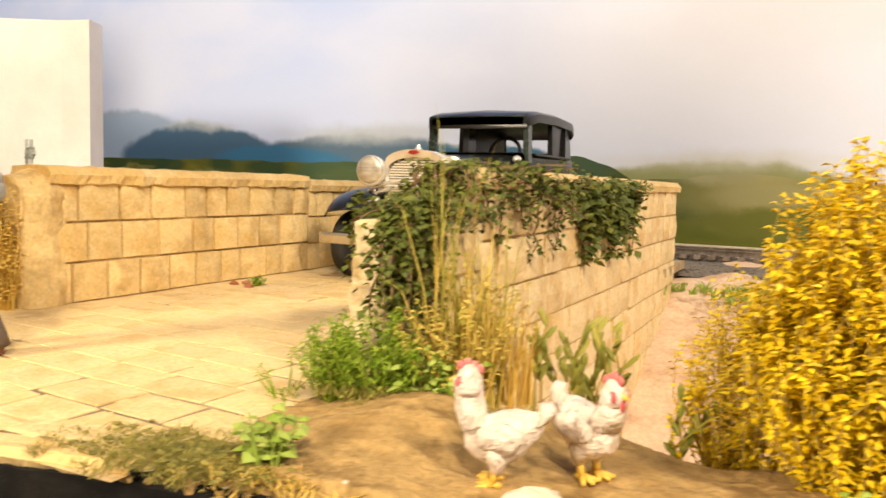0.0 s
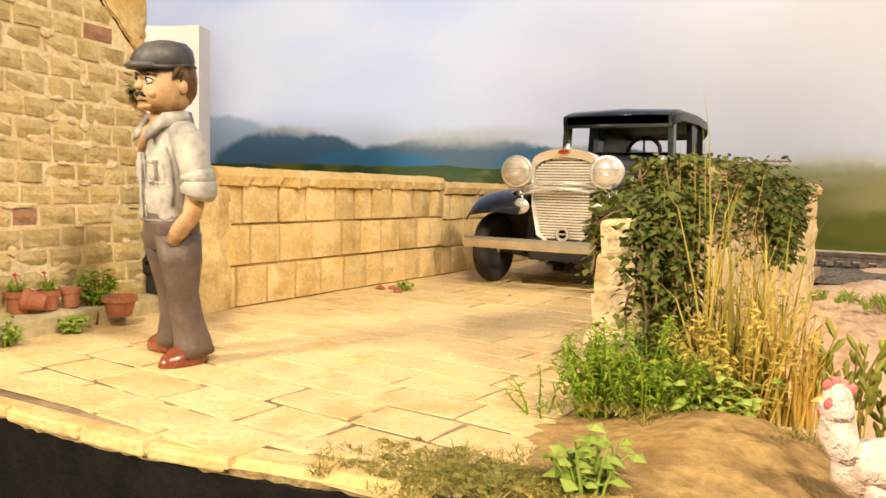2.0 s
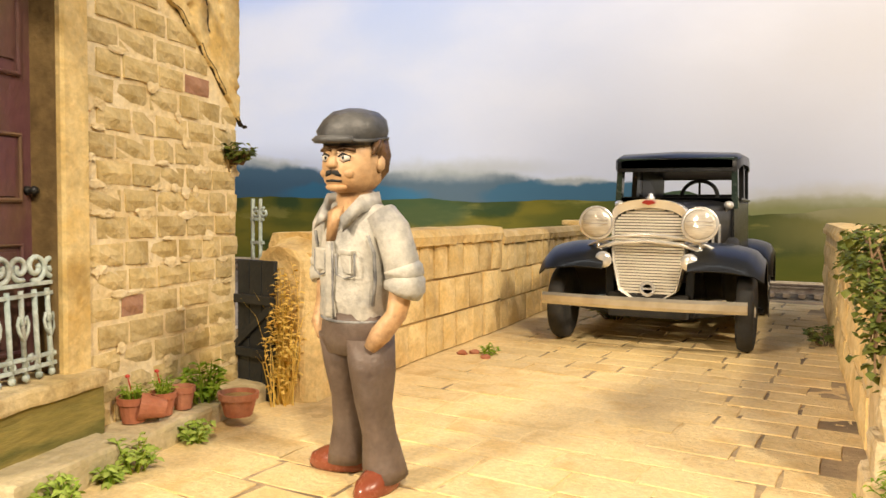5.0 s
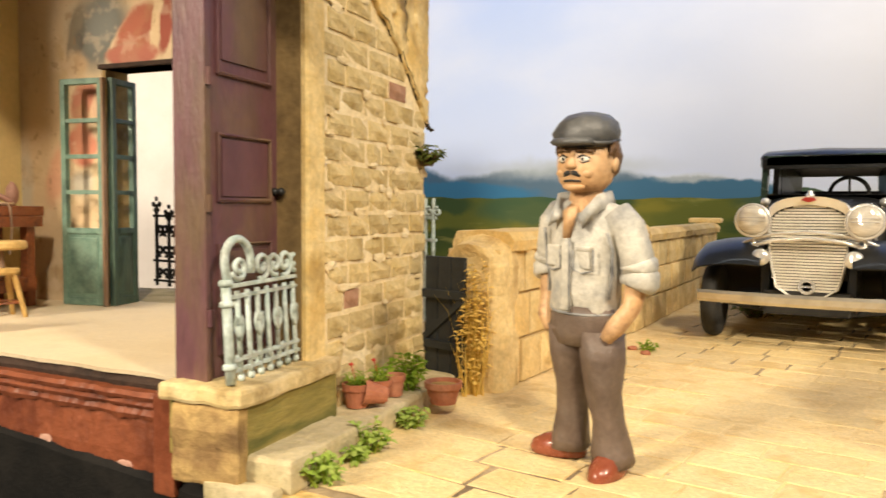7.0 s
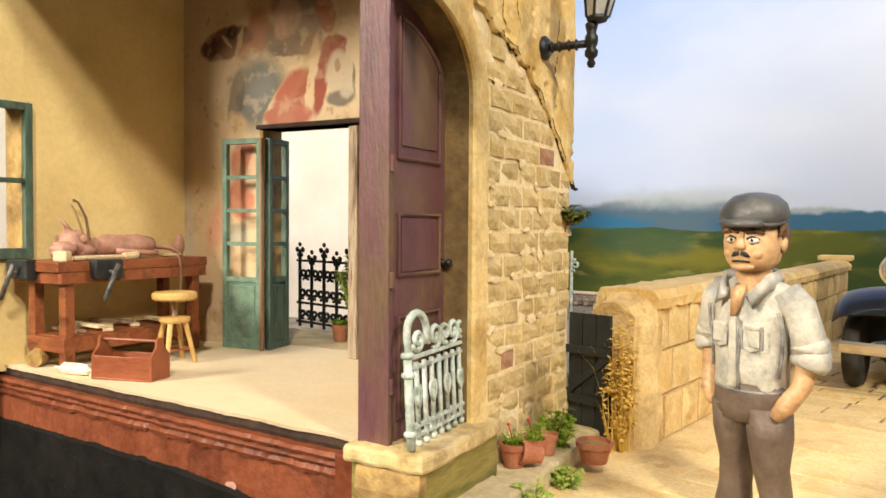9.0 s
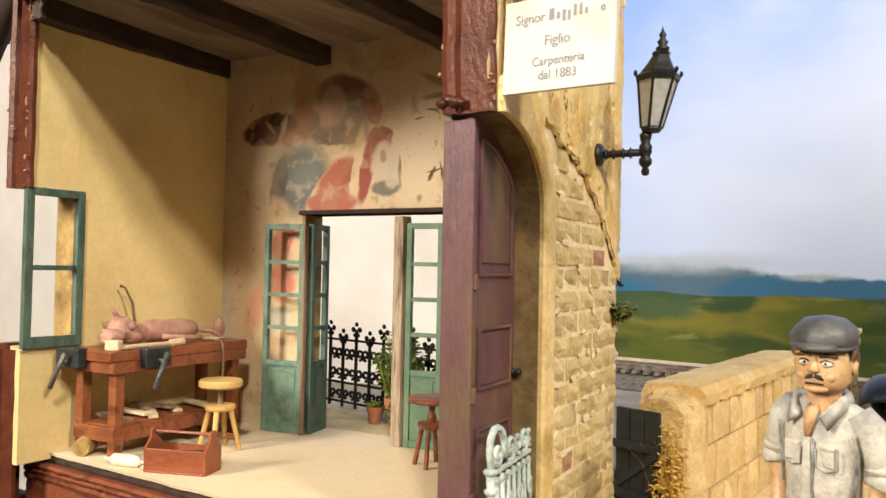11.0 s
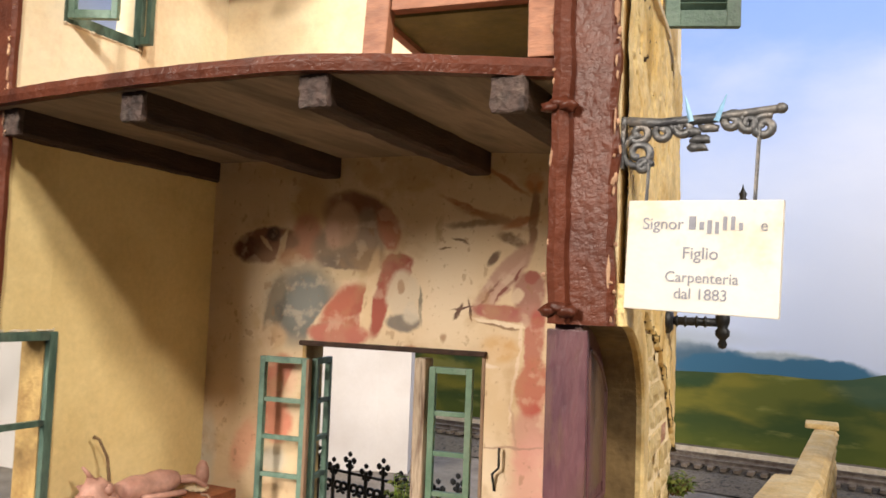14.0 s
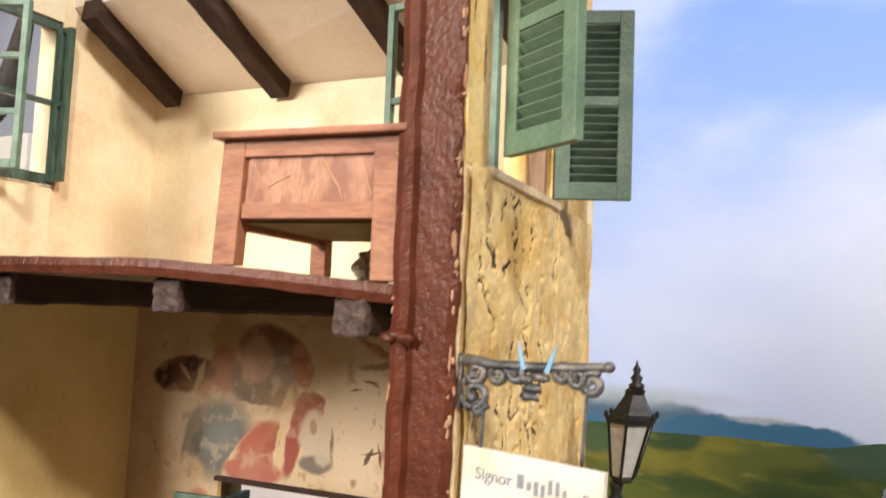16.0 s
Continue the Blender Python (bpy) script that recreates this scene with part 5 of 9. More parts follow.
part("edge_post", bm, M["purple_door"], door, "dull mauve edge of the cut door")
bm = bmesh.new()
lathe(bm, [(0.0, 0.0), (0.03, 0.0), (0.022, 0.02), (0.012, 0.03), (0.03, 0.05), (0.02, 0.07), (0, 0.075)], 12, (0.705, 0.178, 1.70), "y")
part("knob", bm, M["iron"], door, "dark iron knob", smooth=True)
bm = bmesh.new()
for z in (0.95, 1.62, 2.35):
    tube(bm, [(0.025, 0.14, z - 0.05), (0.025, 0.14, z + 0.05)], 0.018, 8)
part("hinge", bm, M["purple_door"], door)

sill = thing("door_sill", RIGHT, "ochre stone door sill with rounded worn edge", "door sill", kind=S)


def worn_slab(s0, s1, n0, n1, z0, z1, seed, bevel=0.03, amount=0.012):
    bm = bmesh.new()
    prism(bm, s0, s1, n0, n1, z0, z1, bevel)
    bmesh.ops.subdivide_edges(bm, edges=[e for e in bm.edges if e.calc_length() > 0.2], cuts=6, use_grid_fill=True)
    for v in bm.verts:
        v.co += Vector((wob(v.co.x, v.co.z, 6, seed), wob(v.co.x, v.co.y, 6, seed + 1), wob(v.co.y, v.co.x, 7, seed + 2))) * amount
    return bm


part("sill_slab", worn_slab(-0.10, 0.98, -0.16, 0.42, 0.47, 0.58, 1, 0.025, 0.026), M["sill_stone"], sill, smooth=False)
part("sill_block", worn_slab(-0.02, 0.98, -0.12, 0.40, 0.13, 0.468, 4, 0.015, 0.006), M["green_ochre"], sill, "greenish ochre painted block under the sill")
part("end_block", worn_slab(-0.09, 0.0, -0.125, 0.34, 0.0, 0.466, 6, 0.025, 0.022), M["ochre_plaster"], sill, "stained brown ochre plaster block")
step = thing("door_step", RIGHT, "pale worn stone step along the house wall", "step", kind=S)
for i, (a, b) in enumerate(((0.0, 0.92), (0.94, 1.75), (1.78, 2.75))):
    part("step_stone", worn_slab(a, b, -0.40 + 0.03 * i, 0.0, -0.03, 0.18 - 0.02 * i, 9 + i, 0.03, 0.018), M["step_stone"], step)
part("step_stone", worn_slab(-0.10, 0.0, -0.36, 0.1, -0.10, 0.04, 15, 0.03, 0.02), M["step_stone"], step)


def arc(cx, cz, r, a0, a1, n=14, y=0.0):
    return [(cx + r * math.cos(radians(a0 + (a1 - a0) * k / n)), y, cz + r * math.sin(radians(a0 + (a1 - a0) * k / n))) for k in range(n + 1)]


def curl(cx, cz, r, a0, turns, n=22, y=0.0):
    """A scroll winding inwards."""
    return [(cx + r * (1 - 0.75 * k / n) * math.cos(radians(a0 + turns * 360 * k / n)), y, cz + r * (1 - 0.75 * k / n) * math.sin(radians(a0 + turns * 360 * k / n))) for k in range(n + 1)]


def leaning_grille(m, width, height, name_label):
    g = thing("iron_grille", m, name_label, "iron grille")
    for x in (0.0, width):
        bm = bmesh.new()
        tube(bm, [(x, 0, 0), (x, 0, height * 0.72)], 0.028, 8)
        for z in (0.08, height * 0.55, height * 0.7):
            lathe(bm, [(0.03, z), (0.042, z + 0.01), (0.042, z + 0.03), (0.03, z + 0.04)], 10, (x, 0, 0))
        part("post", bm, M["verdigris"], g, smooth=True)
    for z in (0.07, 0.13, height * 0.62, height * 0.70):
        bm = bmesh.new()
        prism(bm, 0, width, -0.014, 0.014, z - 0.012, z + 0.012, 0.004)
        part("rail", bm, M["verdigris"], g)
    n = 8
    for k in range(1, n):
        x = width * k / n
        bm = bmesh.new()
        tube(bm, [(x, 0, 0.0), (x, 0, height * 0.66)], 0.016, 6)
        blob(bm, (x, 0, 0.02), (0.024, 0.024, 0.03), 1)
        part("bar", bm, M["verdigris"], g, smooth=True)
    top = height * 0.70
    bm = bmesh.new()
    tube(bm, [(0.02, 0, top)] + arc(0.13, top + 0.14, 0.13, 180, 0) + [(0.26, 0, top + 0.06)], 0.024, 8, 1.0)
    part("arch", bm, M["verdigris"], g, smooth=True)
    for x, r, a, t in ((0.13, 0.075, 200, 1.3), (0.36, 0.085, 250, 1.4), (0.50, 0.075, -70, -1.4), (0.62, 0.085, 250, 1.4), (0.74, 0.065, -70, -1.3)):
        bm = bmesh.new()
        tube(bm, curl(x * width / 0.8, top + 0.10, r, a, t), 0.017, 6)
        part("scroll", bm, M["verdigris"], g, smooth=True)
    for k in range(4):
        for s in (-1, 1):
            bm = bmesh.new()
            x = width * (2 * k + 1) / 8
            tube(bm, [(x + s * dx, -0.006, height * z) for dx, z in ((0.006, 0.30), (0.034, 0.36), (0.042, 0.42), (0.028, 0.47), (0.010, 0.45), (0.014, 0.41))], 0.010, 6)
            part("heart_scroll", bm, M["verdigris"], g, smooth=True)
    for k in range(5):
        bm = bmesh.new()
        tube(bm, curl(width * (k + 0.5) / 5, 0.10, 0.05, 90, 1.2), 0.010, 6)
        part("low_scroll", bm, M["verdigris"], g, smooth=True)
    return g


leaning_grille(RIGHT @ pose(-0.02, -0.03, 0.585, -3, 0, 4), 0.83, 0.80, "pale verdigris iron grille leaning against the purple door")

# ---- wall lantern ----
lamp_m = RIGHT @ pose(1.98, 0.0, 3.44)
lantern = thing("wall_lantern", lamp_m, "black iron wall lantern with frosted panes", "wall lamp")
bm = bmesh.new()
lathe(bm, [(0, -0.02), (0.10, -0.02), (0.10, 0.02), (0.07, 0.045), (0, 0.05)], 16, (0, -0.03, 0), "y")
part("wall_plate", bm, M["iron"], lantern, smooth=True)
bm = bmesh.new()
tube(bm, [(0, 0, 0), (0, -0.40, 0)], 0.033, 10)
for y in (-0.10, -0.16, -0.24, -0.30):
    lathe(bm, [(0.033, -0.012), (0.05, 0), (0.033, 0.012)], 10, (0, y, 0), "y")
part("arm", bm, M["iron"], lantern, smooth=True)
bm = bmesh.new()
lathe(bm, [(0, -0.20), (0.025, -0.19), (0.035, -0.16), (0.022, -0.13), (0.05, -0.10), (0.052, -0.06), (0.035, -0.04), (0.05, 0.0), (0.052, 0.05), (0.035, 0.08), (0.045, 0.12), (0.05, 0.15), (0.03, 0.17), (0, 0.17)], 14, (0, -0.42, 0))
part("stem", bm, M["iron"], lantern, smooth=True)


LEAN = 0.115


def hexa(r, z, turn=0):
    return [(r * math.cos(radians(60 * k + turn)), -0.42 - LEAN * (z + 0.2) + r * math.sin(radians(60 * k + turn)), z) for k in range(6)]


bm = bmesh.new()
rings(bm, [hexa(0.07, 0.165), hexa(0.085, 0.19), hexa(0.08, 0.21)])
part("cage_base", bm, M["iron"], lantern)
a, b = hexa(0.085, 0.20), hexa(0.16, 0.60)
for k in range(6):
    bm = bmesh.new()
    tube(bm, [a[k], b[k]], 0.013, 4)
    part("cage_bar", bm, M["iron"], lantern)
    bm = bmesh.new()
    q = [Vector(p) * 1 for p in (a[k], a[(k + 1) % 6], b[(k + 1) % 6], b[k])]
    c = sum(q, Vector()) / 4
    f = bm.faces.new([bm.verts.new(c + (p - c) * 0.94) for p in q])
    bmesh.ops.solidify(bm, geom=[f], thickness=0.006)
    part("pane", bm, M["frosted"], lantern, "milky frosted pane")
bm = bmesh.new()
rings(bm, [hexa(0.175, 0.59), hexa(0.185, 0.63), hexa(0.15, 0.66), hexa(0.10, 0.74), hexa(0.07, 0.80), hexa(0.075, 0.83), hexa(0.045, 0.85)])
for k in range(6):
    p = hexa(0.185, 0.63)[k]
    blob(bm, (p[0], p[1], 0.655), (0.018, 0.018, 0.03), 1)
part("roof", bm, M["iron"], lantern)
bm = bmesh.new()
lathe(bm, [(0.05, 0.84), (0.055, 0.87), (0.03, 0.89), (0.045, 0.92), (0.02, 0.95), (0.03, 0.98), (0.012, 1.01), (0, 1.06)], 10, (0, -0.42 - LEAN * 1.1, 0))
part("finial", bm, M["iron"], lantern, smooth=True)

# ---- hanging sign on its bracket ----
sign = thing("shop_sign", pose(-6.07, 3.49, 3.53, 0, 2, -4), "white hanging shop sign with grey lettering, rust stained edge", "sign")
bm = box(0, 0.745, -0.02, 0.02, 0, 0.575, 0.006)
part("board", bm, M["sign_paint"], sign)


def lettering(text, x, z, size, width=0.0):
    cu = bpy.data.curves.new("lettering", "FONT")
    cu.body, cu.size, cu.extrude = text, size * U, 0.0015 * U
    cu.align_x = "CENTER"
    ob = new("lettering", cu)
    bpy.context.view_layer.update()
    me = bpy.data.meshes.new_from_object(ob.evaluated_get(bpy.context.evaluated_depsgraph_get()))
    bpy.data.objects.remove(ob)
    me.materials.clear()
    me.materials.append(M["letter_ink"])
    ob = new("lettering", me)
    ob.parent = sign
    ob.matrix_basis = pose(x * U, -0.0225 * U, z * U * H, 90)
    return ob


lettering("Signor", 0.185, 0.425, 0.082)
lettering("e", 0.665, 0.425, 0.075)
lettering("Figlio", 0.375, 0.275, 0.084)
lettering("Carpenteria", 0.385, 0.155, 0.073)
lettering("dal 1883", 0.385, 0.070, 0.076)
for k, (w, h) in enumerate(((0.055, 0.085), (0.035, 0.05), (0.035, 0.06), (0.03, 0.05), (0.03, 0.085), (0.03, 0.085), (0.03, 0.045))):
    x = 0.315 + 0.037 * k + (0.015 if k else 0)
    part("ink_bar", box(x, x + w * 0.6, -0.0235, -0.0215, 0.425 - (0.02 if k in (2, 3) else 0), 0.425 + h * 0.8), M["letter_ink"], sign)
bracket = thing("sign_bracket", pose(-6.11, 3.50, 4.50, 0, 3, 1), "dark cast iron scroll bracket holding the sign", "bracket")
bm = bmesh.new()
prism(bm, 0.0, 0.03, -0.03, 0.03, -0.22, 0.06, 0.006)
part("back_plate", bm, M["grey_iron"], bracket)
bm = bmesh.new()
tube(bm, [(0, 0, 0.045), (0.2, 0, 0.03), (0.45, 0, 0.05), (0.62, 0, 0.07), (0.76, 0, 0.09)], [0.03, 0.028, 0.026, 0.026, 0.022], 8)
blob(bm, (0.77, 0, 0.092), (0.03, 0.03, 0.028), 2)
part("bar", bm, M["grey_iron"], bracket, smooth=True)
for x, z, r, a, t in ((0.10, -0.13, 0.085, 90, 1.5), (0.10, -0.02, 0.05, 200, 1.3), (0.22, -0.02, 0.05, 0, 1.4), (0.32, 0.005, 0.04, 180, 1.2), (0.55, 0.03, 0.045, 0, 1.4), (0.63, 0.02, 0.04, 160, 1.3), (0.70, 0.0, 0.055, 60, 1.4), (0.13, -0.20, 0.035, 0, 1.2)):
    bm = bmesh.new()
    tube(bm, curl(x, z, r * 1.1, a, t), 0.022, 6, 1.0)
    part("scroll", bm, M["grey_iron"], bracket, smooth=True)
for x, z, r, dx, dz in ((0.40, -0.06, 0.05, 1, -0.6), (0.36, -0.02, 0.05, -1, -0.3), (0.44, 0.0, 0.05, 1, 0.3), (0.39, -0.10, 0.05, 0.3, -1), (0.28, 0.01, 0.04, -1, 0.2)):
    bm = bmesh.new()
    blob(bm, (x, 0, z), (r, 0.022, r * 0.55), 2, 0.6, 2.5, x * 9)
    part("leaf_ornament", bm, M["grey_iron"], bracket, smooth=True)
for x, z in ((0.16, -0.17), (0.68, 0.02)):
    bm = bmesh.new()
    tube(bm, [(x, -0.01, z), (x, -0.01, -0.44)], 0.010, 6)
    part("hanging_rod", bm, M["grey_iron"], bracket)
for x, d in ((0.36, -0.02), (0.48, 0.02)):
    bm = bmesh.new()
    tube(bm, [(x, -0.02, 0.03), (x + d, -0.02, 0.10), (x + 2 * d, -0.02, 0.17)], [0.016, 0.012, 0.003], 5)
    part("tie", bm, M["blue_tie"], bracket, "pale blue plastic tie")

# ---- upper window of the right wall with louvred shutters ----
win_frame = thing("window_1", RIGHT, "wooden window frame in the ochre upper wall", "window", kind=S)
for x0, x1, z0, z1 in ((0.32, 0.38, 5.60, 7.2), (1.56, 1.62, 5.60, 7.2), (0.38, 1.56, 7.12, 7.2)):
    part("frame_bar", box(x0, x1, 0.04, 0.16, z0, z1, 0.01), M["old_wood"], win_frame)
part("sill", box(0.26, 1.66, -0.06, 0.2, 5.55, 5.605, 0.012), M["pale_wood"], win_frame)


def louvred(m, width, height, label, slots, paint="shutter_paint"):
    """A shutter: stiles, rails and slanting slats, hinged at its origin."""
    sh = thing("window_shutter", m, label, "shutter", "louvred shutters of the upper window")
    st = 0.10
    for x0, x1, z0, z1 in ((0, st, 0, height), (width - st, width, 0, height), (st, width - st, 0, st * 1.25), (st, width - st, height - st, height), (st, width - st, height * 0.49, height * 0.49 + st * 0.7)):
        part("frame_bar", box(x0, x1, -0.03, 0.03, z0, z1, 0.006), M[paint], sh)
    for z0, z1 in ((st * 1.25, height * 0.49), (height * 0.49 + st * 0.7, height - st)):
        for k in range(slots):
            z = z0 + (z1 - z0) * (k + 0.5) / slots
            bm = box(st - 0.005, width - st + 0.005, -0.035, 0.035, -0.006, 0.006)
            part("slat", bm, M[paint], sh, at=pose(0, 0, z, -42))
    return sh


louvred(pose(-6.01, 3.75, 5.65, 0, 0, -26), 0.56, 1.40, "sage green louvred shutter standing open towards the street", 8)
# the far shutter of the pair takes a darker green
louvred(pose(-6.32, 5.06, 5.63, 0, 0, 25), 0.52, 1.40, "darker green louvred shutter folded back to the wall", 9, "shutter_darker")


def casement(name, m, width, height, cols, rows, label, kind="", glass=True, paint="green_paint", st=0.055):
    """A green painted casement with panes."""
    c = thing(name, m, label, "window", kind=kind)
    for x0, x1, z0, z1 in ((0, st, 0, height), (width - st, width, 0, height), (st, width - st, 0, st * 1.4), (st, width - st, height - st, height)):
        part("frame_bar", box(x0, x1, -0.03, 0.03, z0, z1, 0.006), M[paint], c)
    for k in range(1, cols):
        x = width * k / cols
        part("glazing_bar", box(x - 0.02, x + 0.02, -0.024, 0.024, st, height - st, 0.004), M[paint], c)
    for k in range(1, rows):
        z = height * k / rows
        part("glazing_bar", box(st, width - st, -0.026, 0.026, z - 0.025, z + 0.025, 0.004), M[paint], c)
    if glass:
        for k in range(rows):
            z0, z1 = height * k / rows, height * (k + 1) / rows
            pane = part("pane", box(st * 0.8, width - st * 0.8, -0.004, 0.004, z0 + 0.03, z1 - 0.03), M["glass"], c)
            pane.visible_shadow = False
    return c


casement("window_2", in_house(-11.28, 3.10, 1.60, 94.5) @ pose(0, -0.18, 0), 0.58, 1.54, 1, 2, "dark green painted two-pane window at the front of the side wall", S, paint="dark_green", st=0.075)
casement("window_3", in_house(-11.28, 3.64, 5.85, 94.5) @ pose(0, -0.10, 0), 0.84, 1.58, 1, 2, "dark green painted window frame in the upper side wall", S, paint="dark_green", st=0.07)
casement("window_casement", in_house(-11.12, 4.46, 5.87, 14), 0.16, 1.5, 1, 2, "dark green casement swung open into the upper room", paint="dark_green")
casement("window_casement", in_house(-11.10, 3.66, 5.87, 28), 0.42, 1.5, 1, 3, "green casement swung open beside the upper window")
casement("window_casement", pose(-7.55, 4.72, 5.62, 0, 0, 0), 0.95, 1.55, 2, 2, "green casement opened inwards from the shuttered window")


def ragged(path, width, seed):
    """A broken rim of plaster along a line of corners."""
    bm = bmesh.new()
    rng = random.Random(seed)
    for a, b in zip(path, path[1:]):
        a, b = Vector(a), Vector(b)
        n = max(2, int((b - a).length / 0.035))
        for i in range(n):
            if rng.random() < 0.82:
                p = a + (b - a) * ((i + rng.random()) / n)
                d = (b - a).normalized() * rng.uniform(0.015, 0.035)
                w = width * rng.uniform(0.4, 1.2)
                blob(bm, p, (0.012 + abs(d.x), w + abs(d.y), w + abs(d.z)), 1, 0.9, 7, i + seed)
    return bm


for path, seed in ((((-11.105, 3.10, 3.15), (-11.105, 3.72, 3.15), (-11.105, 3.72, 1.60), (-11.105, 3.10, 1.58)), 4), (((-11.11, 3.62, 5.83), (-11.11, 4.52, 5.83), (-11.11, 4.52, 7.40)), 9)):
    solid("window_trim", skewed(ragged(path, 0.014, seed)), M["chip_plaster"], "pale broken plaster edge round the window", "trim", kind=S)
# darker ochre sheet over the wall end beside the window
solid("window_lining", skewed(box(-11.43, -11.13, 3.655, 3.677, 1.61, 3.13)), M["ochre_plaster"], "dark ochre plastered reveal of the window", "trim", kind=S)

# ---- french door between workshop and balcony ----
def french_leaf(name, m, width, height, label, material, rows=4):
    """A glazed leaf: four panes over a panel."""
    c = thing(name, m, label, "door", "folding glazed leaves of the balcony door")
    st, low = 0.06, height * 0.33
    part("stile", box(0, st, -0.03, 0.03, 0, height, 0.008), material, c)
    part("stile", box(width - st, width, -0.03, 0.03, 0, height, 0.008), material, c)
    part("rail", box(st, width - st, -0.03, 0.03, 0, 0.08, 0.006), material, c)
    part("rail", box(st, width - st, -0.03, 0.03, height - st, height, 0.006), material, c)
    part("rail", box(st, width - st, -0.028, 0.028, low - 0.03, low + 0.03, 0.006), material, c)
    part("panel", box(st, width - st, -0.012, 0.012, 0.08, low - 0.03), material, c)
    part("raised_field", box(st + 0.03, width - st - 0.03, -0.02, 0.02, 0.12, low - 0.07, 0.008), material, c)
    for k in range(rows):
        z0 = low + 0.03 + (height - st - low - 0.03) * k / rows
        z1 = low + 0.03 + (height - st - low - 0.03) * (k + 1) / rows
        if k:
            part("glazing_bar", box(st, width - st, -0.024, 0.024, z0 - 0.022, z0 + 0.022, 0.004), material, c)
        pane = part("pane", box(st * 0.9, width - st * 0.9, -0.003, 0.003, z0, z1), M["glass"], c)
        pane.visible_shadow = False
    return c


french_leaf("french_door", pose(-10.21, 5.24, 0.565, 0, 0, 13), 0.51, 2.34, "green painted glazed door leaf standing open", M["green_paint"])
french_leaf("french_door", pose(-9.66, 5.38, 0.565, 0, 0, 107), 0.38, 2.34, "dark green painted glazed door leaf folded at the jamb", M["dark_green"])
french_leaf("french_door", pose(-8.53, 5.63, 0.565, 0, 0, 12), 0.405, 2.34, "green painted glazed door leaf standing open beside the wall", M["shutter_paint"])
jamb = thing("door_2", pose(0, 0, 0), "weathered wooden frame of the balcony door", "door frame", kind=S)
part("jamb", skewed(box(-9.96, -9.91, 5.69, 5.98, 0.56, 3.02, 0.012)), M["ochre_plaster"], jamb, "ochre plastered jamb")
part("jamb", box(-8.66, -8.54, 5.56, 5.70, 0.56, 2.98, 0.015), M["weathered_wood"], jamb, "pale weathered post with peeling paint")
part("jamb", skewed(box(-8.095, -8.06, 5.69, 5.98, 0.56, 3.02, 0.012)), M["old_wood"], jamb)
part("lintel", skewed(box(-9.98, -8.05, 5.655, 5.99, 3.02, 3.07, 0.012)), M["beam_wood"], jamb)
part("edge_post", box(-9.70, -9.665, 5.30, 5.345, 0.56, 2.90, 0.01), M["old_wood"], jamb)

# ---- balcony ----
rail = thing("balcony_railing", pose(-10.75, 6.77, 0.60, 0, 0, -6), "black cast iron balcony railing with scrolls and finials", "railing")
RW = 2.1
for z in (0.05, 0.30, 0.86):
    part("rail", box(0, RW, -0.014, 0.014, z, z + 0.03, 0.004), M["iron"], rail)
for k in range(9):
    x = 0.06 + k * (RW - 0.12) / 8
    tall = k % 2 == 0
    bm = bmesh.new()
    tube(bm, [(x, 0, 0), (x, 0, 1.0 if tall else 0.92)], 0.021, 6)
    part("bar", bm, M["iron"], rail)
    h = 1.02 if tall else 0.92
    bm = bmesh.new()
    for dx, dz, r in ((0, 0.07, 0.035), (-0.06, 0, 0.042), (0.06, 0, 0.042), (0, -0.02, 0.03), (-0.035, -0.07, 0.03), (0.035, -0.07, 0.03)):
        blob(bm, (x + dx, 0, h + dz), (r, 0.016, r), 1)
    part("finial", bm, M["iron"], rail, smooth=True)
    if k < 8:
        c = x + (RW - 0.12) / 16
        for sx, a in ((-1, 0), (1, 180)):
            for z, t in ((0.44, 1.2), (0.70, -1.2), (0.17, 1.1)):
                bm = bmesh.new()
                tube(bm, curl(c + sx * 0.055, z, 0.070 if z != 0.17 else 0.06, a + 90 * sx, t * sx), 0.020, 5)
                part("scroll", bm, M["iron"], rail, smooth=True)

def flower_pot(m, r, h, label, group="terracotta pots by the house wall"):
    p = thing("flower_pot", m, label, "flower pot", group)
    bm = bmesh.new()
    lathe(bm, [(0, 0), (r * 0.68, 0), (r * 0.9, h * 0.72), (r, h * 0.73), (r * 1.02, h), (r * 0.88, h), (r * 0.84, h * 0.82), (0, h * 0.82)], 18)
    part("pot", bm, M["terracotta"], p, smooth=False)
    bm = bmesh.new()
    lathe(bm, [(0, h * 0.80), (r * 0.84, h * 0.83), (0, h * 0.88)], 14)
    part("potting_soil", bm, M["soil"], p)
    return p


def leaf(bm, base, way, length, width, rng, droop=0.3):
    """One leaf: a folded diamond with a bent tip."""
    way = Vector(way).normalized()
    side = way.cross(Vector((rng.uniform(-0.5, 0.5), rng.uniform(-0.5, 0.5), 1))).normalized()
    up = side.cross(way)
    base = Vector(base)
    a = bm.verts.new(base)
    mid = base + way * length * 0.5 + up * length * 0.10
    tip = bm.verts.new(base + way * length - Vector((0, 0, droop * length)))
    m = bm.verts.new(mid)
    l = bm.verts.new(mid + side * width * 0.5 - up * width * 0.2)
    r = bm.verts.new(mid - side * width * 0.5 - up * width * 0.2)
    for f in ((a, l, m), (a, m, r), (l, tip, m), (m, tip, r)):
        bm.faces.new(f)


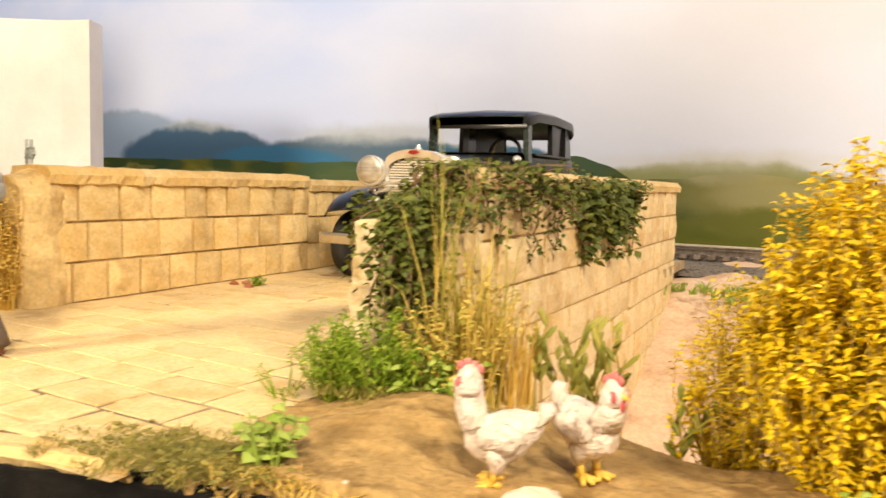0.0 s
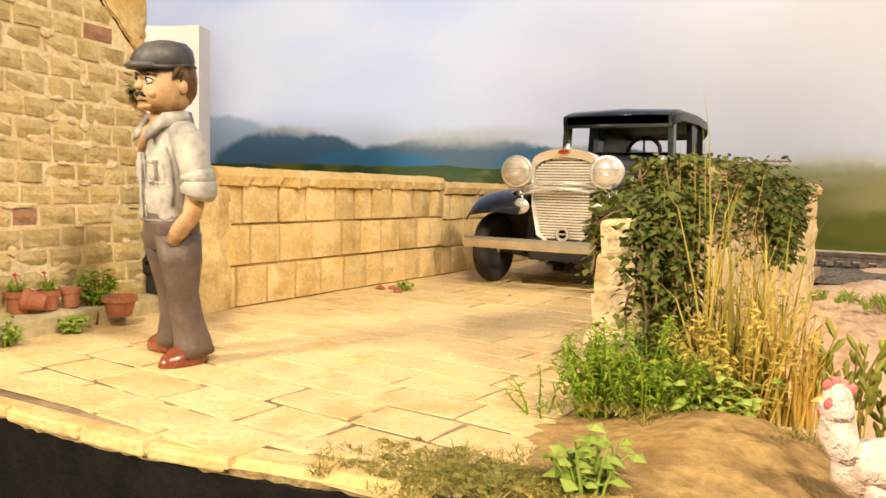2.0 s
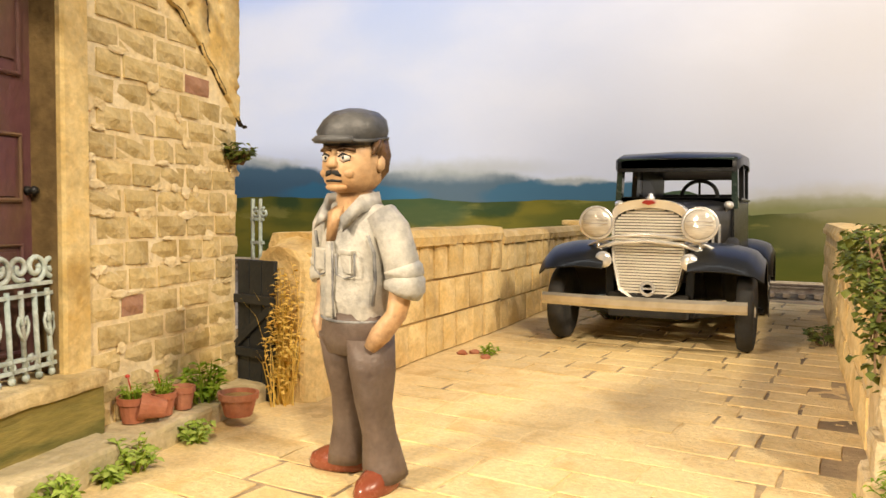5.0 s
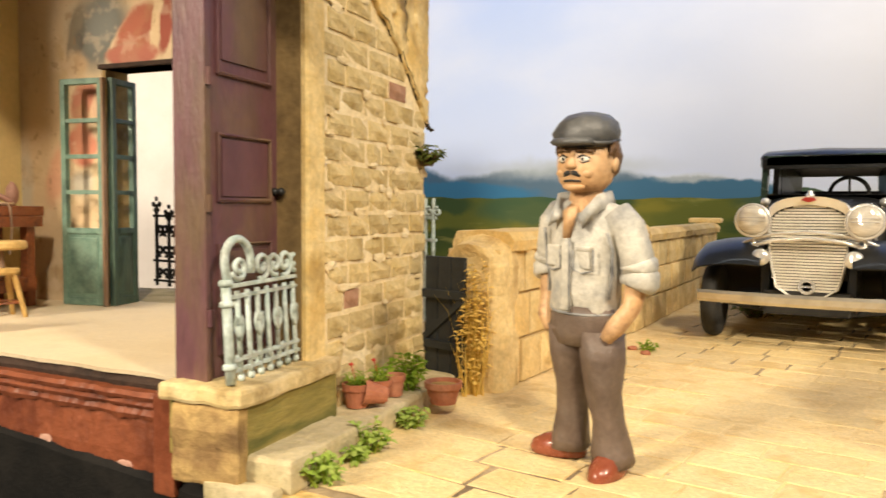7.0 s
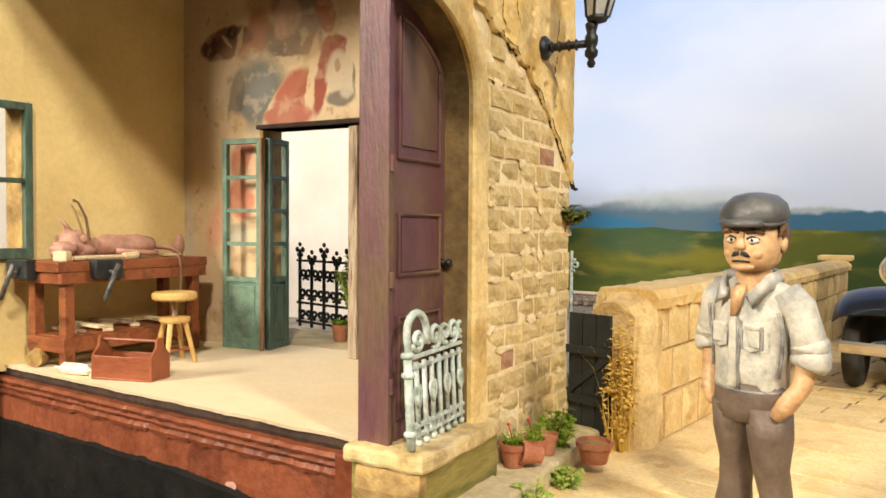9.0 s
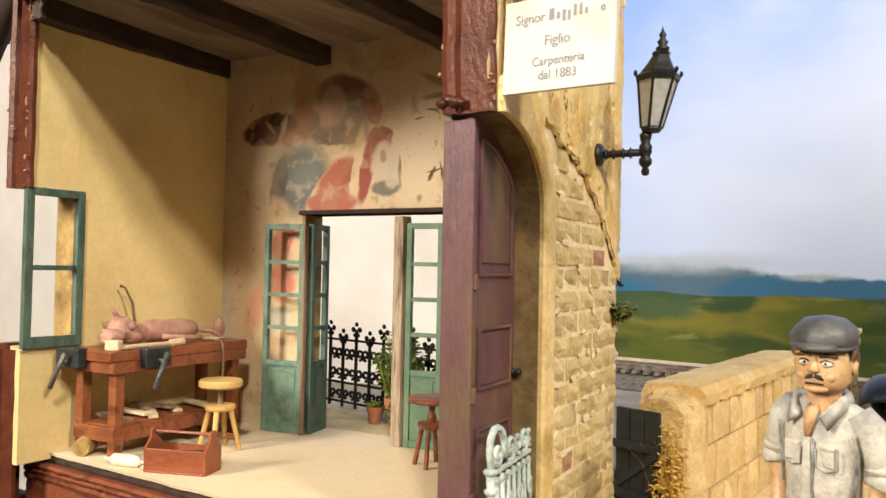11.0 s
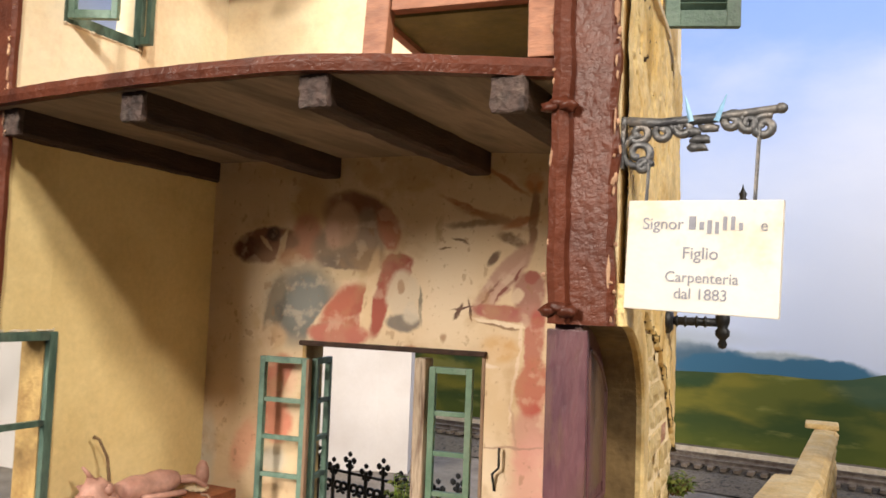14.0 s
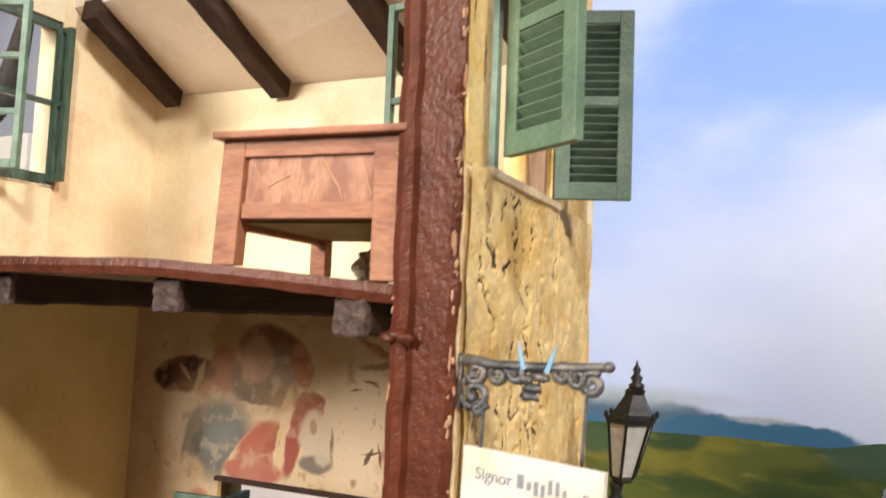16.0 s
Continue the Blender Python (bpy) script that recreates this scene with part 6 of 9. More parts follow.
def bushy(name, m, seed, count, spread, height, size, stalk, foliage, label, category="plant", ratio=0.5, per=9, bend=0.25, group="", lean=(0, 0)):
    """A plant of stalks that carry leaves all along."""
    rng = random.Random(seed)
    p = thing(name, m, label, category, group)
    st, lv = bmesh.new(), bmesh.new()
    for k in range(count):
        a = rng.uniform(0, 2 * math.pi)
        d = spread * math.sqrt(rng.random())
        foot = Vector((0.35 * d * math.cos(a), 0.35 * d * math.sin(a), -0.01))
        tall = height * rng.uniform(0.55, 1.0) * (1 - 0.35 * (d / max(spread, 1e-6)) ** 2)
        top = Vector((d * math.cos(a) + lean[0] * tall, d * math.sin(a) + lean[1] * tall, tall))
        side = Vector((rng.uniform(-1, 1), rng.uniform(-1, 1), 0)) * bend * height * 0.3
        pts = [foot + (top - foot) * t + side * math.sin(t * math.pi) + Vector((0, 0, 0.12 * tall * math.sin(t * math.pi))) for t in (0, 0.25, 0.5, 0.75, 1)]
        tube(st, pts, [size * 0.10, size * 0.09, size * 0.07, size * 0.05, size * 0.03], 4)
        for j in range(per):
            t = 0.15 + 0.85 * (j + rng.random()) / per
            i = min(3, int(t * 4))
            q = pts[i] + (pts[i + 1] - pts[i]) * (t * 4 - i)
            b = rng.uniform(0, 2 * math.pi)
            leaf(lv, q, (math.cos(b), math.sin(b), rng.uniform(-0.1, 0.7)), size * rng.uniform(0.7, 1.3), size * ratio * rng.uniform(0.8, 1.2), rng)
    tagged(part("stalk_bundle", st, stalk, p), kind="stuff")
    tagged(part("foliage", lv, foliage, p), kind="stuff")
    return p


flower_pot(pose(-9.55, 6.35, 0.56), 0.10, 0.20, "small terracotta pot with green seedling on the balcony", "balcony pots")
bushy("pot_plant", pose(-9.55, 6.35, 0.72), 21, 10, 0.10, 0.14, 0.06, M["herb_leaf"], M["herb_leaf"], "small green seedling in a balcony pot", "plant")
flower_pot(pose(-9.15, 6.30, 0.56), 0.17, 0.36, "terracotta pot with trailing green plant on the balcony", "balcony pots")
bushy("pot_plant", pose(-9.15, 6.30, 0.86), 22, 60, 0.32, 0.90, 0.095, M["herb_leaf"], M["ivy_leaf"], "tall bushy dark green plant in a balcony pot", "plant", per=14)
bushy("pot_plant", pose(-9.10, 6.12, 0.62), 23, 7, 0.10, 0.36, 0.07, M["herb_leaf"], M["ivy_leaf"], "light green vine trailing before a balcony pot", "plant", per=12)

# ---- workshop furniture ----
bench_m = pose(-10.52, 4.20, 0.56, 0, 0, 7) @ Matrix.Diagonal((1, 0.9, 1, 1))
bench = thing("workbench", bench_m, "red brown wooden workbench with iron vices", "workbench")
part("top", box(-0.32, 0.32, -0.96, 0.96, 0.93, 1.03, 0.012), M["bench_wood"], bench)
for x in (-0.30, 0.30):
    part("apron", box(x - 0.03, x + 0.03, -0.93, 0.93, 0.82, 0.928, 0.008), M["bench_wood"], bench)
for y in (-0.90, 0.92):
    part("end_apron", box(-0.27, 0.27, y - 0.03, y + 0.03, 0.82, 0.928, 0.008), M["bench_wood"], bench)
for x in (-0.23, 0.23):
    for y in (-0.80, 0.82):
        part("leg", box(x - 0.052, x + 0.052, y - 0.052, y + 0.052, 0, 0.93, 0.010), M["bench_wood"], bench)
for x in (-0.25, 0.25):
    part("stretcher", box(x - 0.03, x + 0.03, -0.86, 0.88, 0.16, 0.30, 0.01), M["bench_wood"], bench)
for y in (-0.84, 0.86):
    part("stretcher", box(-0.28, 0.28, y - 0.03, y + 0.03, 0.16, 0.30, 0.01), M["bench_wood"], bench)
part("shelf", box(-0.24, 0.24, -0.82, 0.82, 0.285, 0.315, 0.004), M["bench_wood"], bench)
for x, y, turn in ((-0.18, -0.99, 0), (0.36, -0.45, 90)):
    v = part("vice", box(-0.16, 0.16, -0.06, 0.06, 0.86, 1.045, 0.015), M["dark_iron"], bench, "black iron vice", at=pose(x, y, 0, 0, 0, turn))
    bm = bmesh.new()
    tube(bm, [(0, 0.0, 0.93), (0, -0.12, 0.92)], 0.022, 8)
    tube(bm, [(0.05, -0.12, 1.0), (-0.13, -0.14, 0.66)], 0.024, 8)
    part("vice_handle", bm, M["grey_iron"], v, "grey steel vice handle", smooth=True)


def on_bench(x, y, z=1.03, turn=0):
    return bench_m @ pose(x, y, z, 0, 0, turn)


bm = bmesh.new()
blob(bm, (0, 0, 0.16), (0.13, 0.16, 0.14), 3, 0.45, 2.6, 3)
blob(bm, (0.05, -0.16, 0.10), (0.12, 0.12, 0.09), 3, 0.5, 3, 8)
blob(bm, (0.10, 0.05, 0.20), (0.03, 0.05, 0.05), 2, 0.5, 3, 4)
blob(bm, (0.06, 0.10, 0.09), (0.09, 0.13, 0.07), 2, 0.3, 2, 5)
tube(bm, [(-0.02, -0.02, 0.28), (-0.04, -0.07, 0.36), (-0.06, -0.10, 0.40)], [0.03, 0.018, 0.012], 8)
shift(bm, -0.06, -0.58)
loops = []
for k in range(13):
    t = k / 12
    r = 0.05 + 0.105 * math.sin(math.pi * min(1, 0.12 + 0.80 * t)) ** 0.6 * (1 - 0.22 * math.exp(-((t - 0.5) / 0.12) ** 2))
    loops.append([(r * 0.95 * math.cos(a), -0.36 + 0.72 * t, 0.13 + r * 0.85 * math.sin(a) + 0.012 * wob(a * 2, t * 9, 2, 3)) for a in [2 * math.pi * j / 14 for j in range(14)]])
rings(bm, loops)
tube(bm, [(0.14, -0.22, 0.08), (0.17, 0.05, 0.06), (0.2, 0.28, 0.05)], 0.03, 8)
tube(bm, [(0.05, 0.30, 0.13), (0.10, 0.55, 0.10), (0.2, 0.60, 0.04)], 0.028, 8)
tube(bm, [(-0.05, 0.32, 0.12), (-0.03, 0.62, 0.10), (0.02, 0.75, 0.06)], 0.028, 8)
solid("wooden_puppet", bm, M["clay"], "unfinished pinkish brown puppet lying on the workbench", "puppet", on_bench(-0.06, 0.12), smooth=True)
bm = bmesh.new()
blob(bm, (0, 0, 0.12), (0.065, 0.065, 0.13), 3, 0.15, 2, 2)
solid("carved_oval", bm, M["clay"], "upright oval carved piece on the workbench", "carving", on_bench(-0.02, 0.86), smooth=True)
bm = bmesh.new()
tube(bm, [(0, 0, 0), (0.02, 0.01, 0.2), (0.0, -0.01, 0.42), (-0.06, -0.06, 0.58), (-0.11, -0.08, 0.60)], [0.016, 0.016, 0.014, 0.012, 0.018], 8)
solid("bent_rod", bm, M["twig"], "thin bent rod standing on the workbench", "rod", on_bench(-0.24, -0.20), smooth=True)
solid("wood_block", box(-0.07, 0.07, -0.05, 0.05, 0, 0.10, 0.02), M["pale_wood"], "pale whittled block of wood on the workbench", "wood block", on_bench(0.20, -0.82, turn=20))
bm = bmesh.new()
tube(bm, [(0, -0.45, 0.03), (0, 0.15, 0.03)], 0.022, 8)
tube(bm, [(0, 0.15, 0.03), (0, 0.32, 0.04)], 0.038, 8)
solid("chisel", bm, M["pale_wood"], "long chisel with yellow handle on the workbench", "chisel", on_bench(0.26, -0.30))
bm = bmesh.new()
for k in range(9):
    blob(bm, (0.02 * k - 0.08, 0.05 * math.sin(k * 2.1), 0.02), (0.07, 0.05, 0.022), 1, 0.6, 3, k)
solid("wood_shavings", bm, M["pale_wood"], "heap of pale wood shavings on the workbench", "shavings", on_bench(0.05, 0.68), kind="stuff")
bm = bmesh.new()
tube(bm, [(0, 0, 0.02), (0.06, 0.02, 0.02), (0.10, 0.02, -0.02), (0.115, 0.02, -0.25), (0.10, 0.0, -0.48)], 0.018, 6, 0.5)
solid("leather_strap", bm, M["old_wood"], "brown strap hanging over the workbench edge", "strap", on_bench(0.25, 0.50))
rng = random.Random(3)
for k in range(7):
    solid("plank", box(-0.05, 0.05, -0.25, 0.25, 0, 0.03, 0.004), M["pale_wood" if k % 3 else "old_wood"], "short pale offcut lying on the bench shelf", "plank", on_bench(rng.uniform(-0.15, 0.15), -0.55 + 0.19 * k, 0.317 + 0.033 * (k % 2), rng.uniform(50, 110)), group="offcuts on the bench shelf")

stool_m = pose(-9.80, 4.36, 0.56)
stool = thing("stool", stool_m, "yellow wooden stool with round seat and splayed legs", "stool")
bm = bmesh.new()
lathe(bm, [(0, 0.63), (0.19, 0.63), (0.21, 0.65), (0.21, 0.69), (0.195, 0.71), (0, 0.71)], 24)
part("seat", bm, M["yellow_wood"], stool)
bm = bmesh.new()
lathe(bm, [(0.03, 0.46), (0.025, 0.55), (0.03, 0.63)], 10)
part("screw_post", bm, M["old_wood"], stool)
bm = bmesh.new()
lathe(bm, [(0, 0.40), (0.13, 0.40), (0.145, 0.42), (0.145, 0.455), (0, 0.46)], 20)
part("ring", bm, M["yellow_wood"], stool)
for k in range(4):
    a = radians(35 + 90 * k)
    bm = bmesh.new()
    tube(bm, [(0.10 * math.cos(a), 0.10 * math.sin(a), 0.42), (0.20 * math.cos(a), 0.20 * math.sin(a), 0.0)], [0.026, 0.022], 8)
    part("leg", bm, M["yellow_wood"], stool)
for k in range(4):
    a, b = radians(35 + 90 * k), radians(125 + 90 * k)
    bm = bmesh.new()
    tube(bm, [(0.165 * math.cos(a), 0.165 * math.sin(a), 0.14), (0.165 * math.cos(b), 0.165 * math.sin(b), 0.14)], 0.012, 6)
    part("stretcher", bm, M["bench_wood"], stool)

tool_m = pose(-9.38, 3.65, 0.565, 0, 0, 24) @ Matrix.Diagonal((0.9, 0.9, 0.86, 1))
box_thing = thing("toolbox", tool_m, "open red brown wooden toolbox with a dowel handle", "toolbox")
part("side", box(-0.30, 0.30, -0.15, -0.13, 0.0, 0.25, 0.006), M["toolbox_wood"], box_thing)
part("side", box(-0.30, 0.30, 0.13, 0.15, 0.0, 0.25, 0.006), M["toolbox_wood"], box_thing)
part("bottom", box(-0.31, 0.31, -0.16, 0.16, 0.0, 0.025, 0.006), M["toolbox_wood"], box_thing)
for x in (-0.32, 0.30):
    pts = [(-0.15, 0), (0.15, 0), (0.15, 0.25), (0.06, 0.34), (0.055, 0.41), (0.03, 0.435), (-0.03, 0.435), (-0.055, 0.41), (-0.06, 0.34), (-0.15, 0.25)]
    bm = bmesh.new()
    outline(bm, pts, 0.025, "yz")
    part("end_panel", shift(bm, x), M["toolbox_wood"], box_thing)
bm = bmesh.new()
tube(bm, [(-0.30, 0, 0.40), (0.30, 0, 0.40)], 0.017, 8)
part("handle", bm, M["toolbox_wood"], box_thing)
bm = bmesh.new()
rng = random.Random(7)
for k in range(5):
    tube(bm, [(-0.25, -0.10 + 0.05 * k, 0.16 + 0.02 * rng.random()), (0.24, -0.09 + 0.045 * k, 0.18 + 0.03 * rng.random())], 0.016, 6)
part("tools", bm, M["dark_iron"], box_thing, "dark metal tools")
for x, y, s, turn in ((-9.62, 3.52, 0.11, 60), (-9.98, 3.50, 0.07, 30)):
    bm = bmesh.new()
    blob(bm, (0, 0, 0.03), (s, s * 0.5, 0.035), 2, 0.3, 2.5, s * 20)
    solid("wood_chip", bm, M["flake"], "pale chip of wood on the workshop floor", "wood chip", pose(x, y, 0.56, 0, 0, turn), group="chips on the workshop floor")
bm = bmesh.new()
tube(bm, [(-0.10, 0.10, 0.085), (-0.05, 0.05, 0.09), (0.02, -0.02, 0.09), (0.08, -0.08, 0.085)], [0.075, 0.09, 0.088, 0.078], 14)
for v in bm.verts:
    v.co += noise.noise_vector(v.co * 9) * 0.018
solid("short_log", bm, M["log_bark"], "short brown log lying by the workbench", "log", pose(-10.55, 3.42, 0.56))
bm = bmesh.new()
lathe(bm, [(0, -0.24), (0.014, -0.235), (0.016, -0.17), (0.03, -0.16), (0.055, -0.13), (0.058, 0.0), (0.05, 0.12), (0.03, 0.15), (0.016, 0.16), (0.014, 0.225), (0, 0.23)], 16, (0, 0, 0.056), "x")
solid("rolling_pin", bm, M["flake"], "whitish rolling pin lying on the workshop floor", "rolling pin", pose(-9.86, 3.42, 0.565, 0, 0, 18), smooth=True)

table_m = pose(-7.86, 5.20, 0.56)
table = thing("side_table", table_m, "small round red brown side table", "side table")
bm = bmesh.new()
lathe(bm, [(0, 0.60), (0.20, 0.60), (0.22, 0.62), (0.22, 0.65), (0, 0.66)], 24)
part("tabletop", bm, M["bench_wood"], table)
bm = bmesh.new()
lathe(bm, [(0.03, 0.40), (0.045, 0.46), (0.025, 0.52), (0.04, 0.60)], 10)
part("pillar", bm, M["bench_wood"], table)
bm = bmesh.new()
lathe(bm, [(0, 0.36), (0.12, 0.36), (0.13, 0.38), (0.13, 0.41), (0, 0.415)], 18)
part("lower_disc", bm, M["bench_wood"], table)
for k in range(4):
    a = radians(20 + 90 * k)
    bm = bmesh.new()
    tube(bm, [(0.09 * math.cos(a), 0.09 * math.sin(a), 0.37), (0.16 * math.cos(a), 0.16 * math.sin(a), 0)], 0.022, 8)
    part("leg", bm, M["bench_wood"], table)

chair = thing("armchair", pose(-7.18, 5.16, 0.56, 0, 0, -25), "wooden armchair with pale green upholstery", "chair")
part("seat", box(-0.30, 0.30, -0.30, 0.30, 0.46, 0.60, 0.05), M["chair_cloth"], chair, "pale green cushion")
part("seat_frame", box(-0.28, 0.28, -0.28, 0.28, 0.38, 0.46, 0.01), M["bench_wood"], chair)
part("backrest", box(-0.26, 0.26, 0.25, 0.33, 0.62, 1.20, 0.03), M["chair_cloth"], chair, "pale green padded back")
for x in (-0.27, 0.27):
    for y in (-0.25, 0.27):
        bm = bmesh.new()
        tube(bm, [(x, y, 0), (x, y, 0.4)], [0.025, 0.035], 8)
        part("leg", bm, M["bench_wood"], chair)
    bm = bmesh.new()
    tube(bm, [(x * 1.12, -0.24, 0.45), (x * 1.15, -0.26, 0.70), (x * 1.18, -0.10, 0.80), (x * 1.12, 0.12, 0.80), (x * 1.05, 0.28, 0.92)], 0.032, 8)
    part("arm", bm, M["bench_wood"], chair, smooth=True)
    part("arm_pad", box(x * 1.18 - 0.05, x * 1.18 + 0.05, -0.22, 0.08, 0.80, 0.87, 0.02), M["chair_cloth"], chair, "pale green arm pad")
bm = bmesh.new()
tube(bm, [(-7.92, 5.77, 1.82), (-7.92, 5.72, 1.98), (-7.86, 5.72, 2.04), (-7.86, 5.72, 2.22)], 0.012, 6)
solid("wall_hook", bm, M["iron"], "thin bent iron hook on the fresco wall", "hook")

# ---- upper room desk ----
desk = thing("school_desk", pose(-7.54, 3.17, 5.036, 0, 0, 12) @ Matrix.Diagonal((1.0, 1, 1.02, 1)), "red brown wooden desk with panelled front", "desk")
DW = 1.10
for x0 in (0.0, DW - 0.15):
    bm = box(x0, x0 + 0.15, 0, 0.10, -0.03 if x0 == 0 else -0.10, 0.70, 0.008)
    for v in bm.verts:
        v.co.x += 0.05 * (v.co.z - 0.70) * (1 if x0 == 0 else -0.2)
    part("front_leg", bm, M["desk_wood"], desk)
    part("rear_leg", box(x0, x0 + 0.12, 1.05, 1.15, -0.03 if x0 == 0 else -0.10, 0.70, 0.008), M["desk_wood"], desk)
part("top_rail", box(0.14, DW - 0.14, 0.005, 0.09, 0.60, 0.70, 0.006), M["desk_wood"], desk)
part("bottom_rail", box(0.14, DW - 0.14, 0.005, 0.09, 0.24, 0.33, 0.006), M["desk_wood"], desk)
part("front_panel", box(0.14, DW - 0.14, 0.03, 0.06, 0.33, 0.60), M["veneer"], desk, "panel with wavy veneer figure")
for line in (((0.03, 0.98), (0.10, 0.6), (0.18, 0.35), (0.30, 0.55), (0.36, 0.6), (0.42, 0.05)), ((0.60, 0.98), (0.68, 0.55), (0.74, 0.3), (0.76, 0.04)), ((0.90, 0.95), (0.94, 0.5), (0.98, 0.12))):
    bm = bmesh.new()
    tube(bm, [(0.15 + (DW - 0.30) * u, 0.029, 0.335 + 0.26 * w) for u, w in line], 0.004, 5)
    part("veneer_ridge", bm, M["veneer_pale"], desk, "raised pale ridge of the veneer")
part("underside", box(0.05, DW - 0.05, 0.09, 1.15, 0.222, 0.245, 0.004), M["book_green"], desk, "dull green board under the desk")
part("bearer", box(0.03, 0.09, 0.09, 1.15, 0.185, 0.222, 0.006), M["desk_wood"], desk)
part("bearer", box(DW - 0.09, DW - 0.03, 0.09, 1.15, 0.185, 0.222, 0.006), M["desk_wood"], desk)
part("side_panel", box(DW - 0.10, DW - 0.06, 0.1, 1.05, 0.3, 0.70), M["desk_wood"], desk)
part("side_panel", box(0.06, 0.10, 0.1, 1.05, 0.3, 0.70), M["desk_wood"], desk)
part("desktop", box(-0.04, DW + 0.06, -0.06, 1.22, 0.70, 0.745, 0.012), M["desk_wood"], desk)
for k in range(6):
    x = -7.12 + 0.085 * k
    solid("book", box(x, x + 0.068, 4.75, 5.0, 5.03 + sag(x + 0.07), 5.42 - 0.05 * (k % 3), 0.006), M["book_green" if k % 2 else "paper"], "olive bound book standing behind the desk" if k % 2 else "pale bound book standing behind the desk", "book", group="books behind the desk")
bm = bmesh.new()
blob(bm, (0, 0, 0.1), (0.13, 0.13, 0.12), 3, 0.5, 3, 2)
solid("crumpled_cloth", bm, M["paper"], "crumpled grey cloth beside the books", "cloth", pose(-7.32, 4.35, 5.03 + sag(-7.32)))

# ---- gap beside the house: dark gate and pale grille ----
gate = thing("yard_gate", pose(-6.50, 6.15, -0.2, 0, 0, -12), "dark slate grey plank gate with ledges", "gate")
for k in range(3):
    part("board", box(0.02 + 0.15 * k, 0.162 + 0.15 * k, -0.02, 0.02, 0, 1.37, 0.006), M["dark_wood"], gate)
for z in (0.55, 1.0):
    part("ledge", box(0.0, 0.47, -0.055, -0.02, z, z + 0.075, 0.008), M["dark_wood"], gate)
bm = box(-0.30, 0.30, -0.05, -0.022, -0.03, 0.03, 0.006)
part("brace", bm, M["dark_wood"], gate, at=pose(0.23, 0, 0.81, 0, -38, 0))
g = thing("iron_grille", pose(-7.06, 7.05, -0.3, 0, 0, -8), "narrow pale blue green iron grille beyond the gate", "iron grille")
for k in range(2):
    bm = bmesh.new()
    tube(bm, [(0.10 * k, 0, 0), (0.10 * k, 0, 2.0)], 0.018, 6)
    part("bar", bm, M["verdigris"], g)
    bm = bmesh.new()
    tube(bm, curl(0.10 * k + 0.05, 1.86, 0.05, 90, 1.2), 0.014, 5)
    part("scroll", bm, M["verdigris"], g, smooth=True)
for z in (1.55, 1.78):
    part("rail", box(-0.02, 0.14, -0.014, 0.014, z, z + 0.03), M["verdigris"], g)

# ---- pots and weeds along the wall ----
for x, y, r, h, label in ((-6.14, 4.69, 0.115, 0.19, "terracotta pot with grass and red flower"), (-6.10, 4.90, 0.10, 0.18, "terracotta pot with pale rim and red flower"), (-6.10, 5.09, 0.09, 0.18, "small plain terracotta pot against the wall")):
    flower_pot(pose(x, y, 0.17), r * 0.90, h * 0.90, label)
flower_pot(pose(-5.98, 4.80, 0.25, 78, 0, -40), 0.085, 0.17, "small terracotta pot lying on its side")
flower_pot(pose(-5.84, 5.35, 0.09), 0.14, 0.17, "wide terracotta pot full of dry soil")
for i, (x, y) in enumerate(((-6.14, 4.69), (-6.10, 4.90))):
    bushy("pot_plant", pose(x, y, 0.30), 31 + i, 26, 0.10, 0.15, 0.05, M["herb_leaf"], M["herb_leaf"], "grassy green tuft in a terracotta pot", "plant", 0.25, 5)
    bm = bmesh.new()
    for k in range(1):
        blob(bm, (0.04 * k - 0.05, 0.02 * k, 0.17 + 0.02 * (k % 2)), (0.018, 0.018, 0.014), 1, 0.3, 3, k)
        tube(bm, [(0, 0, 0.02), (0.04 * k - 0.05, 0.02 * k, 0.17)], 0.004, 4)
    solid("red_flower", bm, M["petal"], "small red flowers in a terracotta pot", "flower", pose(x, y, 0.30))
bushy("wall_weed", pose(-6.18, 5.38, 0.14), 41, 16, 0.20, 0.34, 0.09, M["herb_leaf"], M["herb_leaf"], "green weed growing at the foot of the wall", "weed", group="weeds at the house wall")
for i, (x, y, s) in enumerate(((-5.78, 4.34, 0.24), (-5.66, 3.74, 0.22), (-5.86, 4.95, 0.19), (-5.72, 4.12, 0.12))):
    bushy("wall_weed", pose(x, y, 0.0), 51 + i, 14, s * 0.7, s, 0.07, M["herb_leaf"], M["weed_leaf"], "bright green weed growing from a paving joint", "weed", 0.6, 6, group="weeds at the house wall")
bushy("wall_weed", RIGHT @ pose(2.62, -0.04, 1.98), 61, 20, 0.16, 0.20, 0.08, M["twig"], M["ivy_leaf"], "dark green tuft growing out of the wall", "weed", group="weeds at the house wall")

# ---- parked car ----
def multi(name, pairs, label, category, m, smooth=True, group=""):
    """One plain mesh out of several shells, each in its own paint."""
    whole = bmesh.new()
    data = bpy.data.meshes.new(name)
    for i, (bm, material) in enumerate(pairs):
        bmesh.ops.recalc_face_normals(bm, faces=bm.faces)
        for f in bm.faces:
            f.material_index, f.smooth = i, smooth
        tmp = bpy.data.meshes.new("tmp")
        for v in bm.verts:
            v.co = metres(v.co)
        bm.to_mesh(tmp)
        bm.free()
        whole.from_mesh(tmp)
        bpy.data.meshes.remove(tmp)
        data.materials.append(material)
    whole.to_mesh(data)
    whole.free()
    ob = new(name, data)
    m = m.copy()
    m.translation = metres(m.translation)
    ob.matrix_basis = m
    return tagged(ob, label, category, group)


